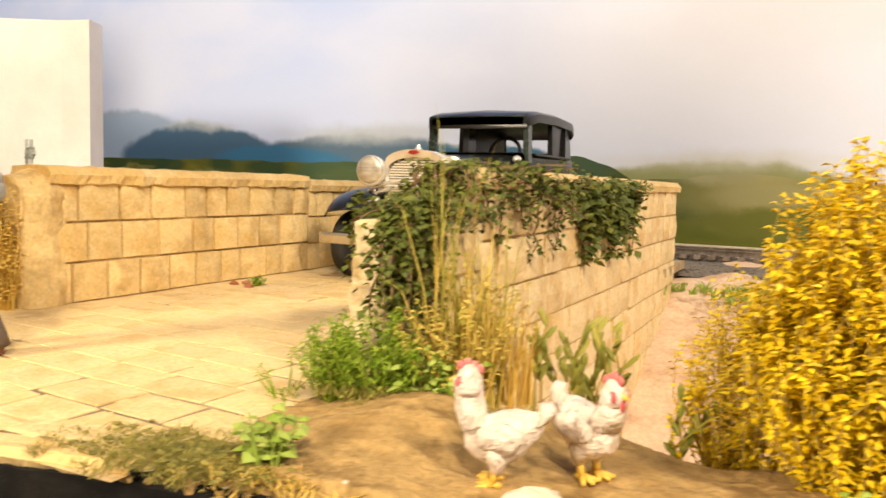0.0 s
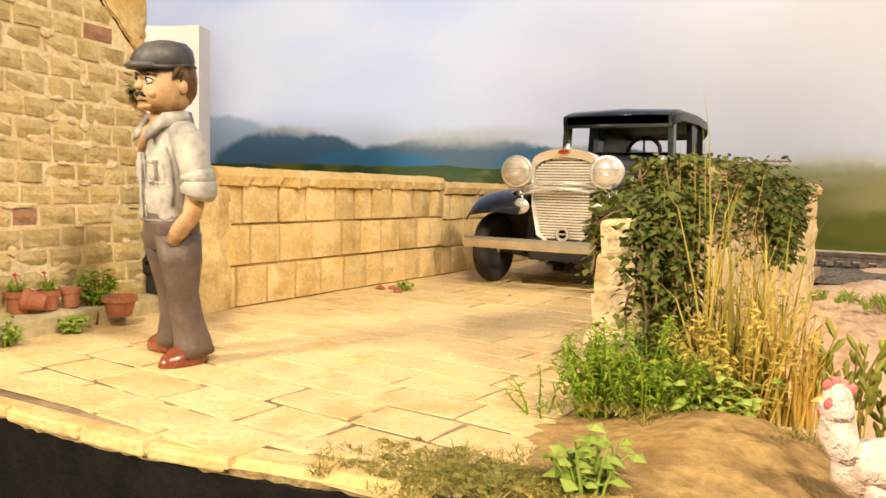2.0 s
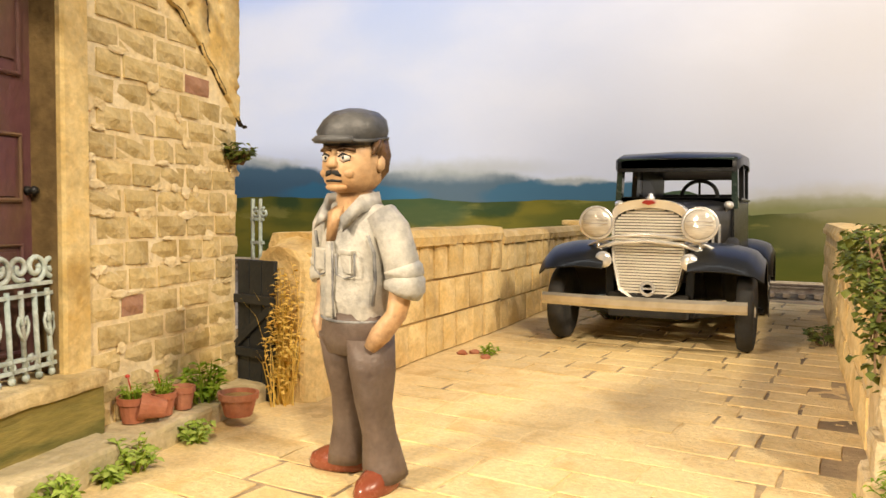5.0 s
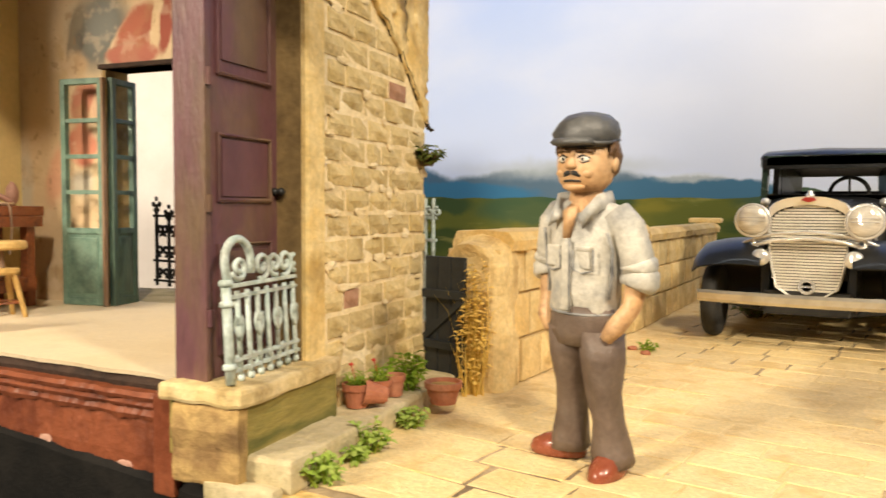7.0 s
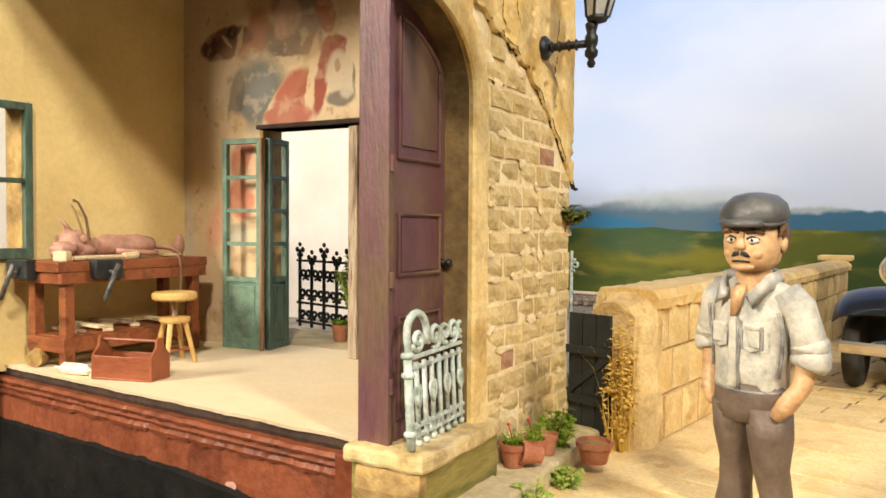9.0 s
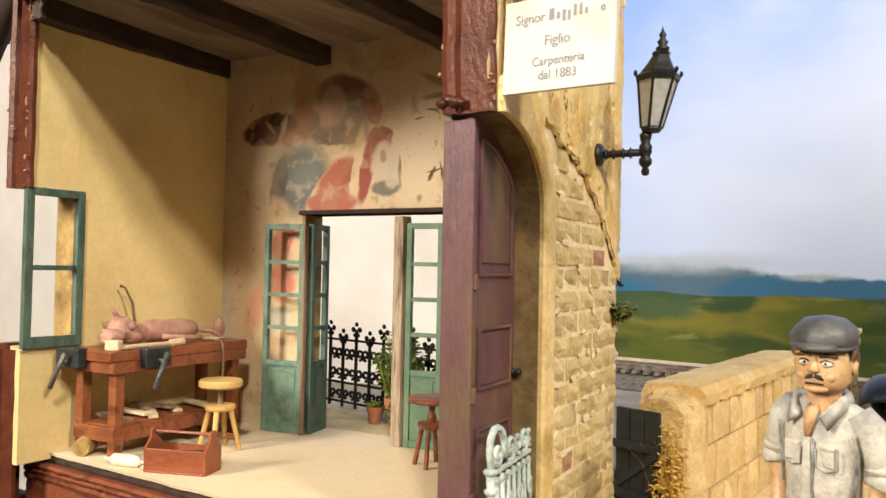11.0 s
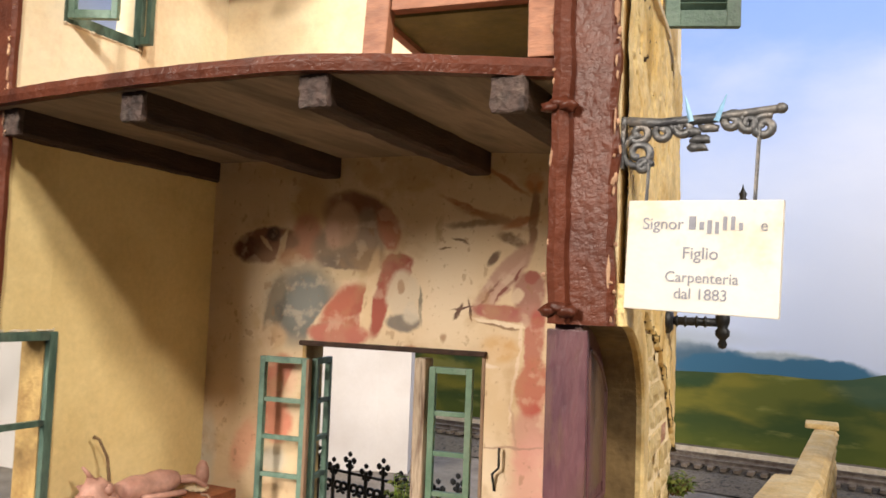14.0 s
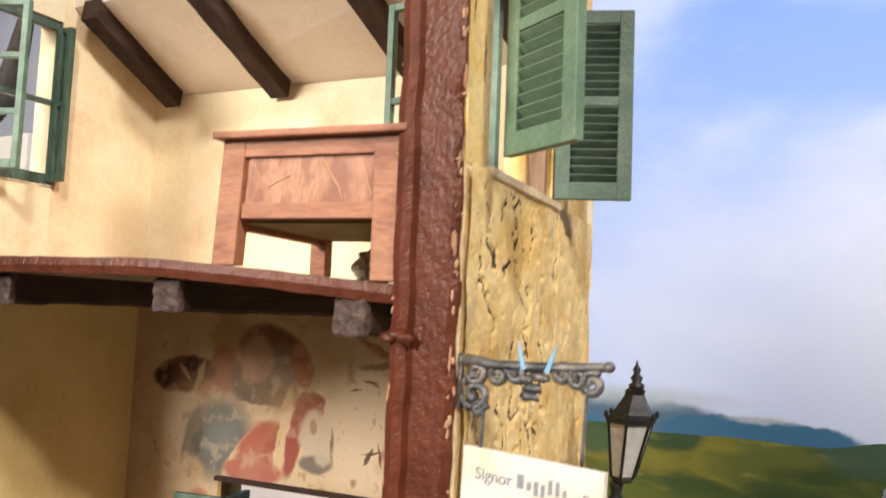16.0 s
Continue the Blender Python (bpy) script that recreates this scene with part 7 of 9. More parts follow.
car = thing("car", pose(-3.87, 9.45, 0, 0, 0, 0.0) @ Matrix.Diagonal((1.0, 1.06, 1.03, 1)), "black vintage model saloon car with chrome grille", "car")


def hood_loop(y, w, top, low, n=18, crown=0.16):
    """Half-round section of hood or cowl."""
    pts = [(-w, y, low)]
    for k in range(n + 1):
        a = math.pi * (1 - k / n)
        c, s = math.cos(a), math.sin(a)
        pts.append((w * math.copysign(abs(c) ** 0.42, c), y, top - crown + crown * s ** 0.8))
    pts.append((w, y, low))
    return pts


bm = bmesh.new()
rings(bm, [hood_loop(0.68, 0.40, 1.64, 0.75), hood_loop(1.2, 0.47, 1.67, 0.72), hood_loop(1.75, 0.56, 1.70, 0.70), hood_loop(2.10, 0.66, 1.71, 0.66), hood_loop(2.34, 0.74, 1.74, 0.60)])
smooth_by_angle(part("hood", bm, M["car_paint"], car), 35)
bm = bmesh.new()
rings(bm, [[(-w, y, 0.45), (-w - 0.02, y, 0.9), (-w, y, 1.70), (-w + 0.05, y, 1.77), (w - 0.05, y, 1.77), (w, y, 1.70), (w + 0.02, y, 0.9), (w, y, 0.45)] for y, w in ((2.30, 0.75), (2.6, 0.79), (3.6, 0.83), (4.3, 0.79), (4.62, 0.68))])
smooth_by_angle(part("body", bm, M["car_paint"], car), 35)
roof = bmesh.new()
loops = []
for y, w, z in ((2.26, 0.77, 2.28), (2.33, 0.81, 2.33), (2.6, 0.83, 2.39), (3.4, 0.84, 2.405), (4.2, 0.80, 2.38), (4.5, 0.73, 2.33), (4.58, 0.66, 2.26)):
    loops.append([(-w, y, z - 0.17), (-w, y, z - 0.05), (-w + 0.07, y, z - 0.01), (0, y, z + 0.02), (w - 0.07, y, z - 0.01), (w, y, z - 0.05), (w, y, z - 0.17)])
rings(roof, loops)
smooth_by_angle(part("roof", roof, M["car_paint"], car), 50)
for x in (-1, 1):
    for y0, y1, z0 in ((2.30, 2.44, 1.62), (3.30, 3.50, 1.62)):
        bm = bmesh.new()
        w = 0.78
        rings(bm, [[(x * (w - 0.06), y0, z0), (x * (w + 0.02), y0, z0), (x * (w + 0.02), y1, z0), (x * (w - 0.06), y1, z0)], [(x * (w - 0.08), y0, 2.30), (x * (w - 0.005), y0, 2.30), (x * (w - 0.005), y1, 2.30), (x * (w - 0.08), y1, 2.30)]])
        part("window_pillar", bm, M["car_green"] if y0 < 2.4 else M["car_paint"], car)
    bm = bmesh.new()
    rings(bm, [[(x * 0.74, 3.86, 1.62), (x * 0.82, 3.86, 1.62), (x * 0.66, 4.64, 1.62), (x * 0.55, 4.66, 1.62)], [(x * 0.74, 3.86, 2.28), (x * 0.80, 3.86, 2.28), (x * 0.63, 4.58, 2.25), (x * 0.53, 4.6, 2.25)]])
    part("rear_quarter", bm, M["car_paint"], car)
    bm = bmesh.new()
    prism(bm, min(x * 0.76, x * 0.83), max(x * 0.76, x * 0.83), 2.5, 4.1, 1.73, 1.765, 0.010)
    part("belt_moulding", bm, M["car_paint"], car)
    # added dark panel, stands for the cabin's shade in the rear side opening
    part("rear_side_window", box(min(x * 0.745, x * 0.76), max(x * 0.745, x * 0.76), 3.48, 3.90, 1.74, 2.24), M["cabin_shade"], car, "dark panel for the shaded cabin behind the rear side window")
part("windscreen_header", box(-0.74, 0.74, 2.26, 2.36, 2.14, 2.30, 0.02), M["car_green"], car, "dark green visor over the windscreen")
part("windscreen_sill", box(-0.73, 0.73, 2.30, 2.38, 1.66, 1.77, 0.012), M["car_paint"], car)
part("rear_panel", box(-0.56, 0.56, 4.60, 4.66, 1.55, 1.86, 0.01), M["car_paint"], car)
part("rear_header", box(-0.56, 0.56, 4.54, 4.62, 2.17, 2.28, 0.01), M["car_paint"], car)
part("seat_back", box(-0.66, 0.66, 3.25, 3.45, 0.8, 1.72, 0.05), M["tyre"], car, "dark seat back")
for x in (-0.745, 0.745):
    bm = bmesh.new()
    prism(bm, x - 0.012, x + 0.012, 2.44, 2.5, 1.2, 1.23, 0.004)
    tube(bm, [(x * 1.05, 2.95, 1.30), (x * 1.07, 3.03, 1.30)], 0.016, 6)
    part("door_handle", bm, M["chrome"], car)
    for k in range(3):
        bm = bmesh.new()
        s = 1 if x > 0 else -1
        xx = s * (0.50 + 0.055 * k)
        prism(bm, min(xx, xx + s * 0.03), max(xx, xx + s * 0.03), 1.42 + 0.19 * k, 1.50 + 0.19 * k, 1.16, 1.42, 0.01)
        part("vent_door", bm, M["chrome"], car, "chrome hood vent")
bm = bmesh.new()
wheel_pts = [(0.26 + 0.235 * math.cos(a), 2.72 + 0.06 * math.sin(a), 1.79 + 0.215 * math.sin(a)) for a in [2 * math.pi * k / 28 for k in range(29)]]
tube(bm, wheel_pts, 0.028, 8)
for a in (90, 210, 330):
    tube(bm, [(0.26, 2.74, 1.78), (0.26 + 0.235 * math.cos(radians(a)), 2.72, 1.79 + 0.215 * math.sin(radians(a)))], 0.016, 6)
tube(bm, [(0.26, 2.74, 1.78), (0.26, 2.4, 1.58)], 0.022, 8)
part("steering_wheel", bm, M["tyre"], car, smooth=True)

# radiator
def shell_pts(w, z0, z1, n=12):
    pts = [(-w * 0.42, z0), (-w * 0.78, z0 + 0.10), (-w * 0.96, z0 + 0.45), (-w, z1 - 0.22)]
    for k in range(n + 1):
        a = math.pi * (1 - k / n)
        pts.append((w * math.cos(a), z1 - 0.20 + 0.20 * math.sin(a) ** 0.75))
    pts += [(w, z1 - 0.22), (w * 0.96, z0 + 0.45), (w * 0.78, z0 + 0.10), (w * 0.42, z0)]
    return pts


bm = bmesh.new()
a, b = shell_pts(0.425, 0.56, 1.71), shell_pts(0.395, 0.575, 1.61)
rings(bm, [[(p[0], 0.70, p[1]) for p in a], [(p[0], 0.52, p[1]) for p in a], [(p[0] * 0.97, 0.49, p[1]) for p in a], [(p[0], 0.52, p[1]) for p in b], [(p[0], 0.66, p[1]) for p in b]], caps=False)
smooth_by_angle(part("radiator_shell", bm, M["chrome"], car, "bright chrome radiator shell"), 40)
bm = bmesh.new()
outline(bm, shell_pts(0.40, 0.575, 1.625), 0.02)
# backing coloured dark for the shade between the grille bars
grille = part("grille_back", shift(bm, 0, 0.60), M["grille_shadow"], car, "dark grille backing")
def grille_half(z):
    """Half the grille's width at a height."""
    if z < 0.675:
        return 0.17 + 1.42 * (z - 0.575)
    if z < 1.02:
        return 0.312 + 0.19 * (z - 0.675)
    return 0.385 * math.sqrt(max(0.05, 1 - (max(0.0, z - 1.41) / 0.20) ** 2))


for k in range(30):
    z = 0.60 + 0.99 * k / 29
    w = grille_half(z)
    part("grille_bar", box(-w, w, 0.555, 0.585, z - 0.0115, z + 0.0115), M["grille_metal"], car)
bm = bmesh.new()
outline(bm, [(-0.08, 1.665), (0, 1.64), (0.08, 1.665), (0.04, 1.695), (-0.04, 1.695)], 0.02)
part("badge", shift(bm, 0, 0.475), M["red_enamel"], car, "small red enamel badge")
bm = bmesh.new()
lathe(bm, [(0.0, 0), (0.05, 0), (0.045, 0.03), (0.025, 0.05), (0.03, 0.07), (0, 0.08)], 12, (0, 0.60, 1.70))
part("radiator_cap", bm, M["chrome"], car, smooth=True)
bm = bmesh.new()
lathe(bm, [(0.055, 0), (0.085, 0.01), (0.09, 0.03), (0.055, 0.03), (0.055, 0)], 18, (0, 0.545, 0.68), "y")
prism(bm, -0.06, 0.06, 0.53, 0.545, 0.67, 0.69)
part("lower_emblem", bm, M["chrome"], car, "chrome ring emblem on the grille")

# lamps and bars
for x in (-0.565, 0.565):
    lamp = bmesh.new()
    lathe(lamp, [(0, -0.30), (0.06, -0.28), (0.14, -0.20), (0.185, -0.08), (0.20, 0), (0.20, 0.03), (0.185, 0.035), (0, 0.0)], 24, (x, 0.42, 1.43), "y")
    h = part("headlight", lamp, M["chrome"], car, "round chrome headlight", smooth=True)
    bm = bmesh.new()
    lathe(bm, [(0.183, 0.02), (0.15, 0.05), (0.08, 0.07), (0, 0.075)], 24, (x, 0.42, 1.43), "y")
    part("lens", bm, M["lamp_glass"], h, "fluted pale lens", smooth=True)
    bm = bmesh.new()
    for k in (0, 1):
        prism(bm, x - 0.14, x + 0.14, 0.345, 0.362, 1.42 + 0.04 * k, 1.428 + 0.04 * k)
    part("lens_rib", bm, M["chrome"], h)
    s = 1 if x > 0 else -1
    bm = bmesh.new()
    lathe(bm, [(0, -0.20), (0.03, -0.18), (0.06, -0.06), (0.095, 0), (0.10, 0.02), (0.085, 0.045), (0.045, 0.06), (0, 0.065)], 18, (s * 0.47, 0.38, 1.01), "y")
    part("horn", bm, M["chrome"], car, smooth=True)
    bm = bmesh.new()
    tube(bm, [(s * 0.40, 0.55, 1.18), (s * 0.565, 0.55, 1.22), (s * 0.66, 0.62, 1.05), (s * 0.72, 0.66, 0.95)], 0.028, 8)
    tube(bm, [(s * 0.565, 0.50, 1.26), (s * 0.565, 0.52, 1.15), (s * 0.46, 0.45, 1.05)], 0.025, 8)
    part("lamp_bracket", bm, M["chrome"], car, smooth=True)
    bm = bmesh.new()
    blob(bm, (s * 0.70, 2.12, 1.66), (0.065, 0.08, 0.06), 2)
    tube(bm, [(s * 0.64, 2.14, 1.56), (s * 0.70, 2.14, 1.64)], 0.02, 6)
    part("cowl_lamp", bm, M["chrome"], car, smooth=True)
for dz, r in ((0.0, 0.024), (0.075, 0.020)):
    bm = bmesh.new()
    tube(bm, [(-0.86, 0.62, 1.00 + dz), (-0.62, 0.52, 1.12 + dz), (-0.35, 0.46, 1.20 + dz), (0, 0.44, 1.235 + dz), (0.35, 0.46, 1.20 + dz), (0.62, 0.52, 1.12 + dz), (0.86, 0.62, 1.00 + dz)], r, 8)
    part("tie_bar", bm, M["chrome"], car, smooth=True)
bm = bmesh.new()
loops = []
for k in range(17):
    x = -1.09 + 2.18 * k / 16
    y = 0.10 * (x / 1.09) ** 2
    loops.append([(x, y, 0.50), (x, y - 0.022, 0.535), (x, y - 0.022, 0.60), (x, y, 0.635), (x, y + 0.035, 0.60), (x, y + 0.035, 0.535)])
rings(bm, loops)
smooth_by_angle(part("bumper", bm, M["bumper_metal"], car, "straight polished steel bumper"), 30)
for x in (-0.5, 0.5):
    bm = bmesh.new()
    tube(bm, [(x, 0.05, 0.56), (x, 0.7, 0.55)], 0.03, 6)
    part("bumper_iron", bm, M["tyre"], car)


def fender(cx, path, inner, outer, crown):
    """A swept wing over a wheel: a crowned strip with a rolled outer edge and some thickness."""
    bm = bmesh.new()
    loops = []
    for (y, z, ny, nz) in path:
        top, under = [], []
        for k in range(9):
            t = k / 8
            x = inner + (outer - inner) * t
            h = crown * math.sin(math.pi * min(1, 0.25 + 0.75 * t)) ** 0.8 - (0.07 if k == 8 else 0)
            top.append((cx * x, y + ny * h, z + nz * h))
            under.append((cx * x * 0.995, y + ny * (h - 0.025), z + nz * (h - 0.025)))
        loops.append(top + under[::-1])
    rings(bm, loops)
    return bm


def arch_path(yc, zc, r, a0, a1, tail):
    out = []
    for k in range(15):
        a = radians(a0 + (a1 - a0) * k / 14)
        out.append((yc - r * math.cos(a), zc + r * math.sin(a), -math.cos(a), math.sin(a)))
    return out + tail


for s in (-1, 1):
    wing = fender(s, arch_path(0.80, 0.48, 0.62, 38, 128, [(1.42, 0.66, 0.55, 0.83), (1.70, 0.44, 0.5, 0.86), (1.98, 0.34, 0.1, 0.99)]), 0.46, 1.23, 0.12)
    smooth_by_angle(part("front_wing", wing, M["car_paint"], car), 50)
    wing = fender(s, arch_path(4.10, 0.46, 0.60, 20, 178, []), 0.66, 1.20, 0.11)
    smooth_by_angle(part("rear_wing", wing, M["car_paint"], car), 50)
    part("running_board", box(min(s * 0.72, s * 1.06), max(s * 0.72, s * 1.16), 1.9, 3.62, 0.30, 0.36, 0.012), M["car_paint"], car)
    part("wing_apron", box(min(s * 0.40, s * 0.50), max(s * 0.40, s * 0.50), 0.62, 1.9, 0.36, 0.95, 0.02), M["car_paint"], car)
    for y in (0.78, 4.10):
        w = bmesh.new()
        lathe(w, [(0.29, -0.08), (0.36, -0.095), (0.42, -0.08), (0.445, -0.04), (0.45, 0), (0.445, 0.04), (0.42, 0.08), (0.36, 0.095), (0.29, 0.08)], 36, (s * 1.04, y, 0.45), "x")
        wheel = part("wheel", w, M["tyre"], car, "narrow black rubber tyre", smooth=True)
        bm = bmesh.new()
        lathe(bm, [(0.24, -0.07), (0.30, -0.075), (0.30, 0.075), (0.24, 0.07)], 28, (s * 1.04, y, 0.45), "x")
        part("rim", bm, M["car_paint"], wheel)
        for k in range(12):
            bm = bmesh.new()
            t = 2 * math.pi * k / 12
            tube(bm, [(s * 1.04, y + 0.05 * math.cos(t), 0.45 + 0.05 * math.sin(t)), (s * 1.04, y + 0.26 * math.cos(t), 0.45 + 0.26 * math.sin(t))], 0.012, 5)
            part("spoke", bm, M["car_paint"], wheel)
        bm = bmesh.new()
        lathe(bm, [(0, -0.1), (0.06, -0.09), (0.08, 0), (0.06, 0.09), (0, 0.1)], 14, (s * 1.04, y, 0.45), "x")
        part("hub", bm, M["chrome"], wheel, smooth=True)
part("chassis", box(-0.45, 0.45, 0.55, 4.5, 0.34, 0.62, 0.02), M["tyre"], car)
for y in (0.78, 4.10):
    bm = bmesh.new()
    tube(bm, [(-1.0, y, 0.45), (-0.4, y, 0.36), (0.4, y, 0.36), (1.0, y, 0.45)], 0.04, 8)
    part("axle", bm, M["tyre"], car)
spare = bmesh.new()
lathe(spare, [(0.24, -0.07), (0.34, -0.085), (0.40, -0.04), (0.40, 0.04), (0.34, 0.085), (0.24, 0.07)], 30, (0.80, 1.62, 0.86), "x")
part("spare_wheel", spare, M["tyre"], car, "dark spare wheel in the wing", smooth=True)

# ---- the standing figure ----
def oval(cx, cy, z, rx, ry, n=18, square=1.0):
    out = []
    for k in range(n):
        a = 2 * math.pi * k / n
        c, s = math.cos(a), math.sin(a)
        out.append((cx + rx * math.copysign(abs(c) ** square, c), cy + ry * math.copysign(abs(s) ** square, s), z))
    return out


def lumpy(bm, amount, k, seed):
    for v in bm.verts:
        v.co += Vector((wob(v.co.x + v.co.y, v.co.z, k, seed), wob(v.co.y - v.co.x, v.co.z, k, seed + 3), 0)) * amount
    return bm


shirt = bmesh.new()
rings(shirt, [oval(0, 0, 0.99, 0.215, 0.165), oval(0, 0, 1.02, 0.235, 0.18), oval(0, -0.005, 1.15, 0.235, 0.175), oval(0, -0.005, 1.30, 0.245, 0.165), oval(0, 0, 1.45, 0.265, 0.155), oval(0, 0.01, 1.56, 0.265, 0.14), oval(0, 0.02, 1.63, 0.22, 0.12), oval(0, 0.02, 1.68, 0.13, 0.10)])
prism(shirt, 0.06, 0.17, -0.158, -0.13, 1.28, 1.41, 0.012)
prism(shirt, 0.055, 0.175, -0.163, -0.13, 1.385, 1.415, 0.008)
prism(shirt, -0.17, -0.07, -0.158, -0.13, 1.28, 1.41, 0.012)
prism(shirt, -0.03, 0.03, -0.195, -0.16, 1.02, 1.46, 0.01)
lumpy(shirt, 0.030, 7, 1)
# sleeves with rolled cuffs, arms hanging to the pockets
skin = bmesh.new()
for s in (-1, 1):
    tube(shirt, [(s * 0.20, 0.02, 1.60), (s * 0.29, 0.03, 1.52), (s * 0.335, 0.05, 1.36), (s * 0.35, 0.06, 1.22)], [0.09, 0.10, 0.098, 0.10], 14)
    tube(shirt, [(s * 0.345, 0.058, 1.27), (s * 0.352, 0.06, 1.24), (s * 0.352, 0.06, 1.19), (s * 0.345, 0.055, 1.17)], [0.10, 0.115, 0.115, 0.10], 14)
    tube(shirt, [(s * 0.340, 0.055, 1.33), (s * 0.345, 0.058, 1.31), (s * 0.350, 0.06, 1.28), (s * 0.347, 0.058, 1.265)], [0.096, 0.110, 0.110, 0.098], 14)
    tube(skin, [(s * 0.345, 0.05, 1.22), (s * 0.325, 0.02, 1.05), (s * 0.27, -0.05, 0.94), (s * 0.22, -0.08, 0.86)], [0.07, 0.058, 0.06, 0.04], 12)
# dark lines along placket, pockets, armholes and hem
seam = bmesh.new()
tube(seam, [(0.036, -0.186, 1.45), (0.04, -0.188, 1.30), (0.036, -0.190, 1.15), (0.04, -0.188, 1.02)], 0.007, 5)
for s in (-1, 1):
    tube(seam, [(s * 0.05, -0.172, 1.39), (s * 0.05, -0.172, 1.275), (s * 0.115, -0.166, 1.255), (s * 0.185, -0.15, 1.275), (s * 0.185, -0.148, 1.40)], 0.006, 5)
    tube(seam, [(s * 0.245, -0.10, 1.50), (s * 0.262, -0.075, 1.40), (s * 0.250, -0.06, 1.25), (s * 0.238, -0.07, 1.10)], 0.010, 6)
    tube(seam, [(s * 0.25, 0.12, 1.52), (s * 0.255, 0.11, 1.40), (s * 0.245, 0.10, 1.20)], 0.010, 6)
tube(seam, [(0.235 * math.cos(radians(a)), 0.18 * math.sin(radians(a)), 1.005) for a in range(0, 361, 20)], 0.009, 5)
collar = bmesh.new()
for s in (-1, 1):
    rings(collar, [[(s * 0.02, 0.13, 1.66), (s * 0.02, 0.16, 1.73), (s * 0.02, 0.18, 1.65)], [(s * 0.12, 0.06, 1.67), (s * 0.135, 0.06, 1.735), (s * 0.165, 0.06, 1.65)], [(s * 0.12, -0.07, 1.66), (s * 0.145, -0.08, 1.72), (s * 0.17, -0.09, 1.62)], [(s * 0.05, -0.14, 1.58), (s * 0.09, -0.175, 1.60), (s * 0.13, -0.185, 1.52)]])
rings(skin, [oval(0, 0.0, 1.50, 0.10, 0.12), oval(0, 0.0, 1.62, 0.11, 0.115), oval(0, 0.0, 1.74, 0.10, 0.10), oval(0, -0.02, 1.80, 0.10, 0.11)])
outline_v = bmesh.new()
rings(outline_v, [[(-0.045, -0.150, 1.62), (0.045, -0.150, 1.62), (0.03, -0.10, 1.66), (-0.03, -0.10, 1.66)], [(-0.012, -0.192, 1.46), (0.012, -0.192, 1.46), (0.012, -0.14, 1.46), (-0.012, -0.14, 1.46)]])
# head
rings(skin, [oval(0, -0.01, 1.725, 0.07, 0.08), oval(0, -0.02, 1.745, 0.12, 0.135), oval(0, -0.02, 1.79, 0.155, 0.172), oval(0, -0.012, 1.85, 0.168, 0.182), oval(0, -0.005, 1.92, 0.172, 0.18), oval(0, 0.0, 1.98, 0.168, 0.168), oval(0, 0.01, 2.06, 0.15, 0.16), oval(0, 0.01, 2.12, 0.08, 0.09)])
rings(skin, [oval(0, -0.155, 1.99, 0.016, 0.02), oval(0, -0.178, 1.945, 0.02, 0.024), oval(0, -0.196, 1.905, 0.034, 0.03), oval(0, -0.19, 1.885, 0.036, 0.024), oval(0, -0.175, 1.875, 0.02, 0.01)])
for s in (-1, 1):
    blob(skin, (s * 0.176, 0.03, 1.90), (0.018, 0.032, 0.046), 2, 0.3, 4, s)
    blob(skin, (s * 0.075, -0.148, 1.845), (0.045, 0.028, 0.035), 2)
blob(skin, (0, -0.165, 1.765), (0.075, 0.03, 0.026), 2)
lumpy(skin, 0.010, 11, 21)
hair = bmesh.new()
rings(hair, [oval(0, 0.07, 1.78, 0.10, 0.09), oval(0, 0.07, 1.85, 0.168, 0.13), oval(0, 0.065, 1.95, 0.184, 0.145), oval(0, 0.04, 2.05, 0.178, 0.165)])
for s in (-1, 1):
    for k in range(2):
        tube(hair, [(s * 0.172, 0.02 - 0.045 * k, 2.04), (s * (0.186 - 0.006 * k), 0.01 - 0.05 * k, 1.985 - 0.01 * (k % 2)), (s * (0.176 - 0.008 * k), -0.01 - 0.05 * k, 1.955)], [0.024, 0.016, 0.005], 6)
lumpy(hair, 0.03, 16, 5)
for s in (-1, 1):
    tube(hair, [(s * 0.025, -0.172, 1.985), (s * 0.07, -0.172, 2.0), (s * 0.125, -0.135, 1.98)], 0.010, 6)
moustache = bmesh.new()
for s in (-1, 1):
    tube(moustache, [(s * 0.004, -0.192, 1.856), (s * 0.030, -0.191, 1.850), (s * 0.054, -0.180, 1.832)], [0.014, 0.018, 0.008], 8)
tube(moustache, [(-0.055, -0.176, 1.800), (0, -0.194, 1.806), (0.055, -0.176, 1.800)], 0.008, 5)
eyes, pupils = bmesh.new(), bmesh.new()
for s in (-1, 1):
    blob(eyes, (s * 0.066, -0.158, 1.938), (0.036, 0.018, 0.024), 2)
    blob(pupils, (s * 0.064, -0.174, 1.938), (0.010, 0.006, 0.012), 1)
    tube(pupils, [(s * 0.03, -0.170, 1.945), (s * 0.066, -0.177, 1.964), (s * 0.104, -0.152, 1.945)], 0.006, 5)
    tube(pupils, [(s * 0.03, -0.172, 1.928), (s * 0.066, -0.176, 1.914), (s * 0.100, -0.156, 1.925)], 0.003, 5)
cap = bmesh.new()
rings(cap, [oval(0, 0.01, 2.01, 0.165, 0.175), oval(0, 0.0, 2.045, 0.190, 0.200), oval(0, -0.005, 2.10, 0.200, 0.205), oval(0, 0.0, 2.165, 0.180, 0.182), oval(0, 0.02, 2.215, 0.13, 0.135), oval(0, 0.02, 2.235, 0.04, 0.05)])
rings(cap, [oval(0, -0.15, 2.025, 0.13, 0.10), oval(0, -0.16, 2.045, 0.145, 0.115), oval(0, -0.15, 2.07, 0.12, 0.10)])
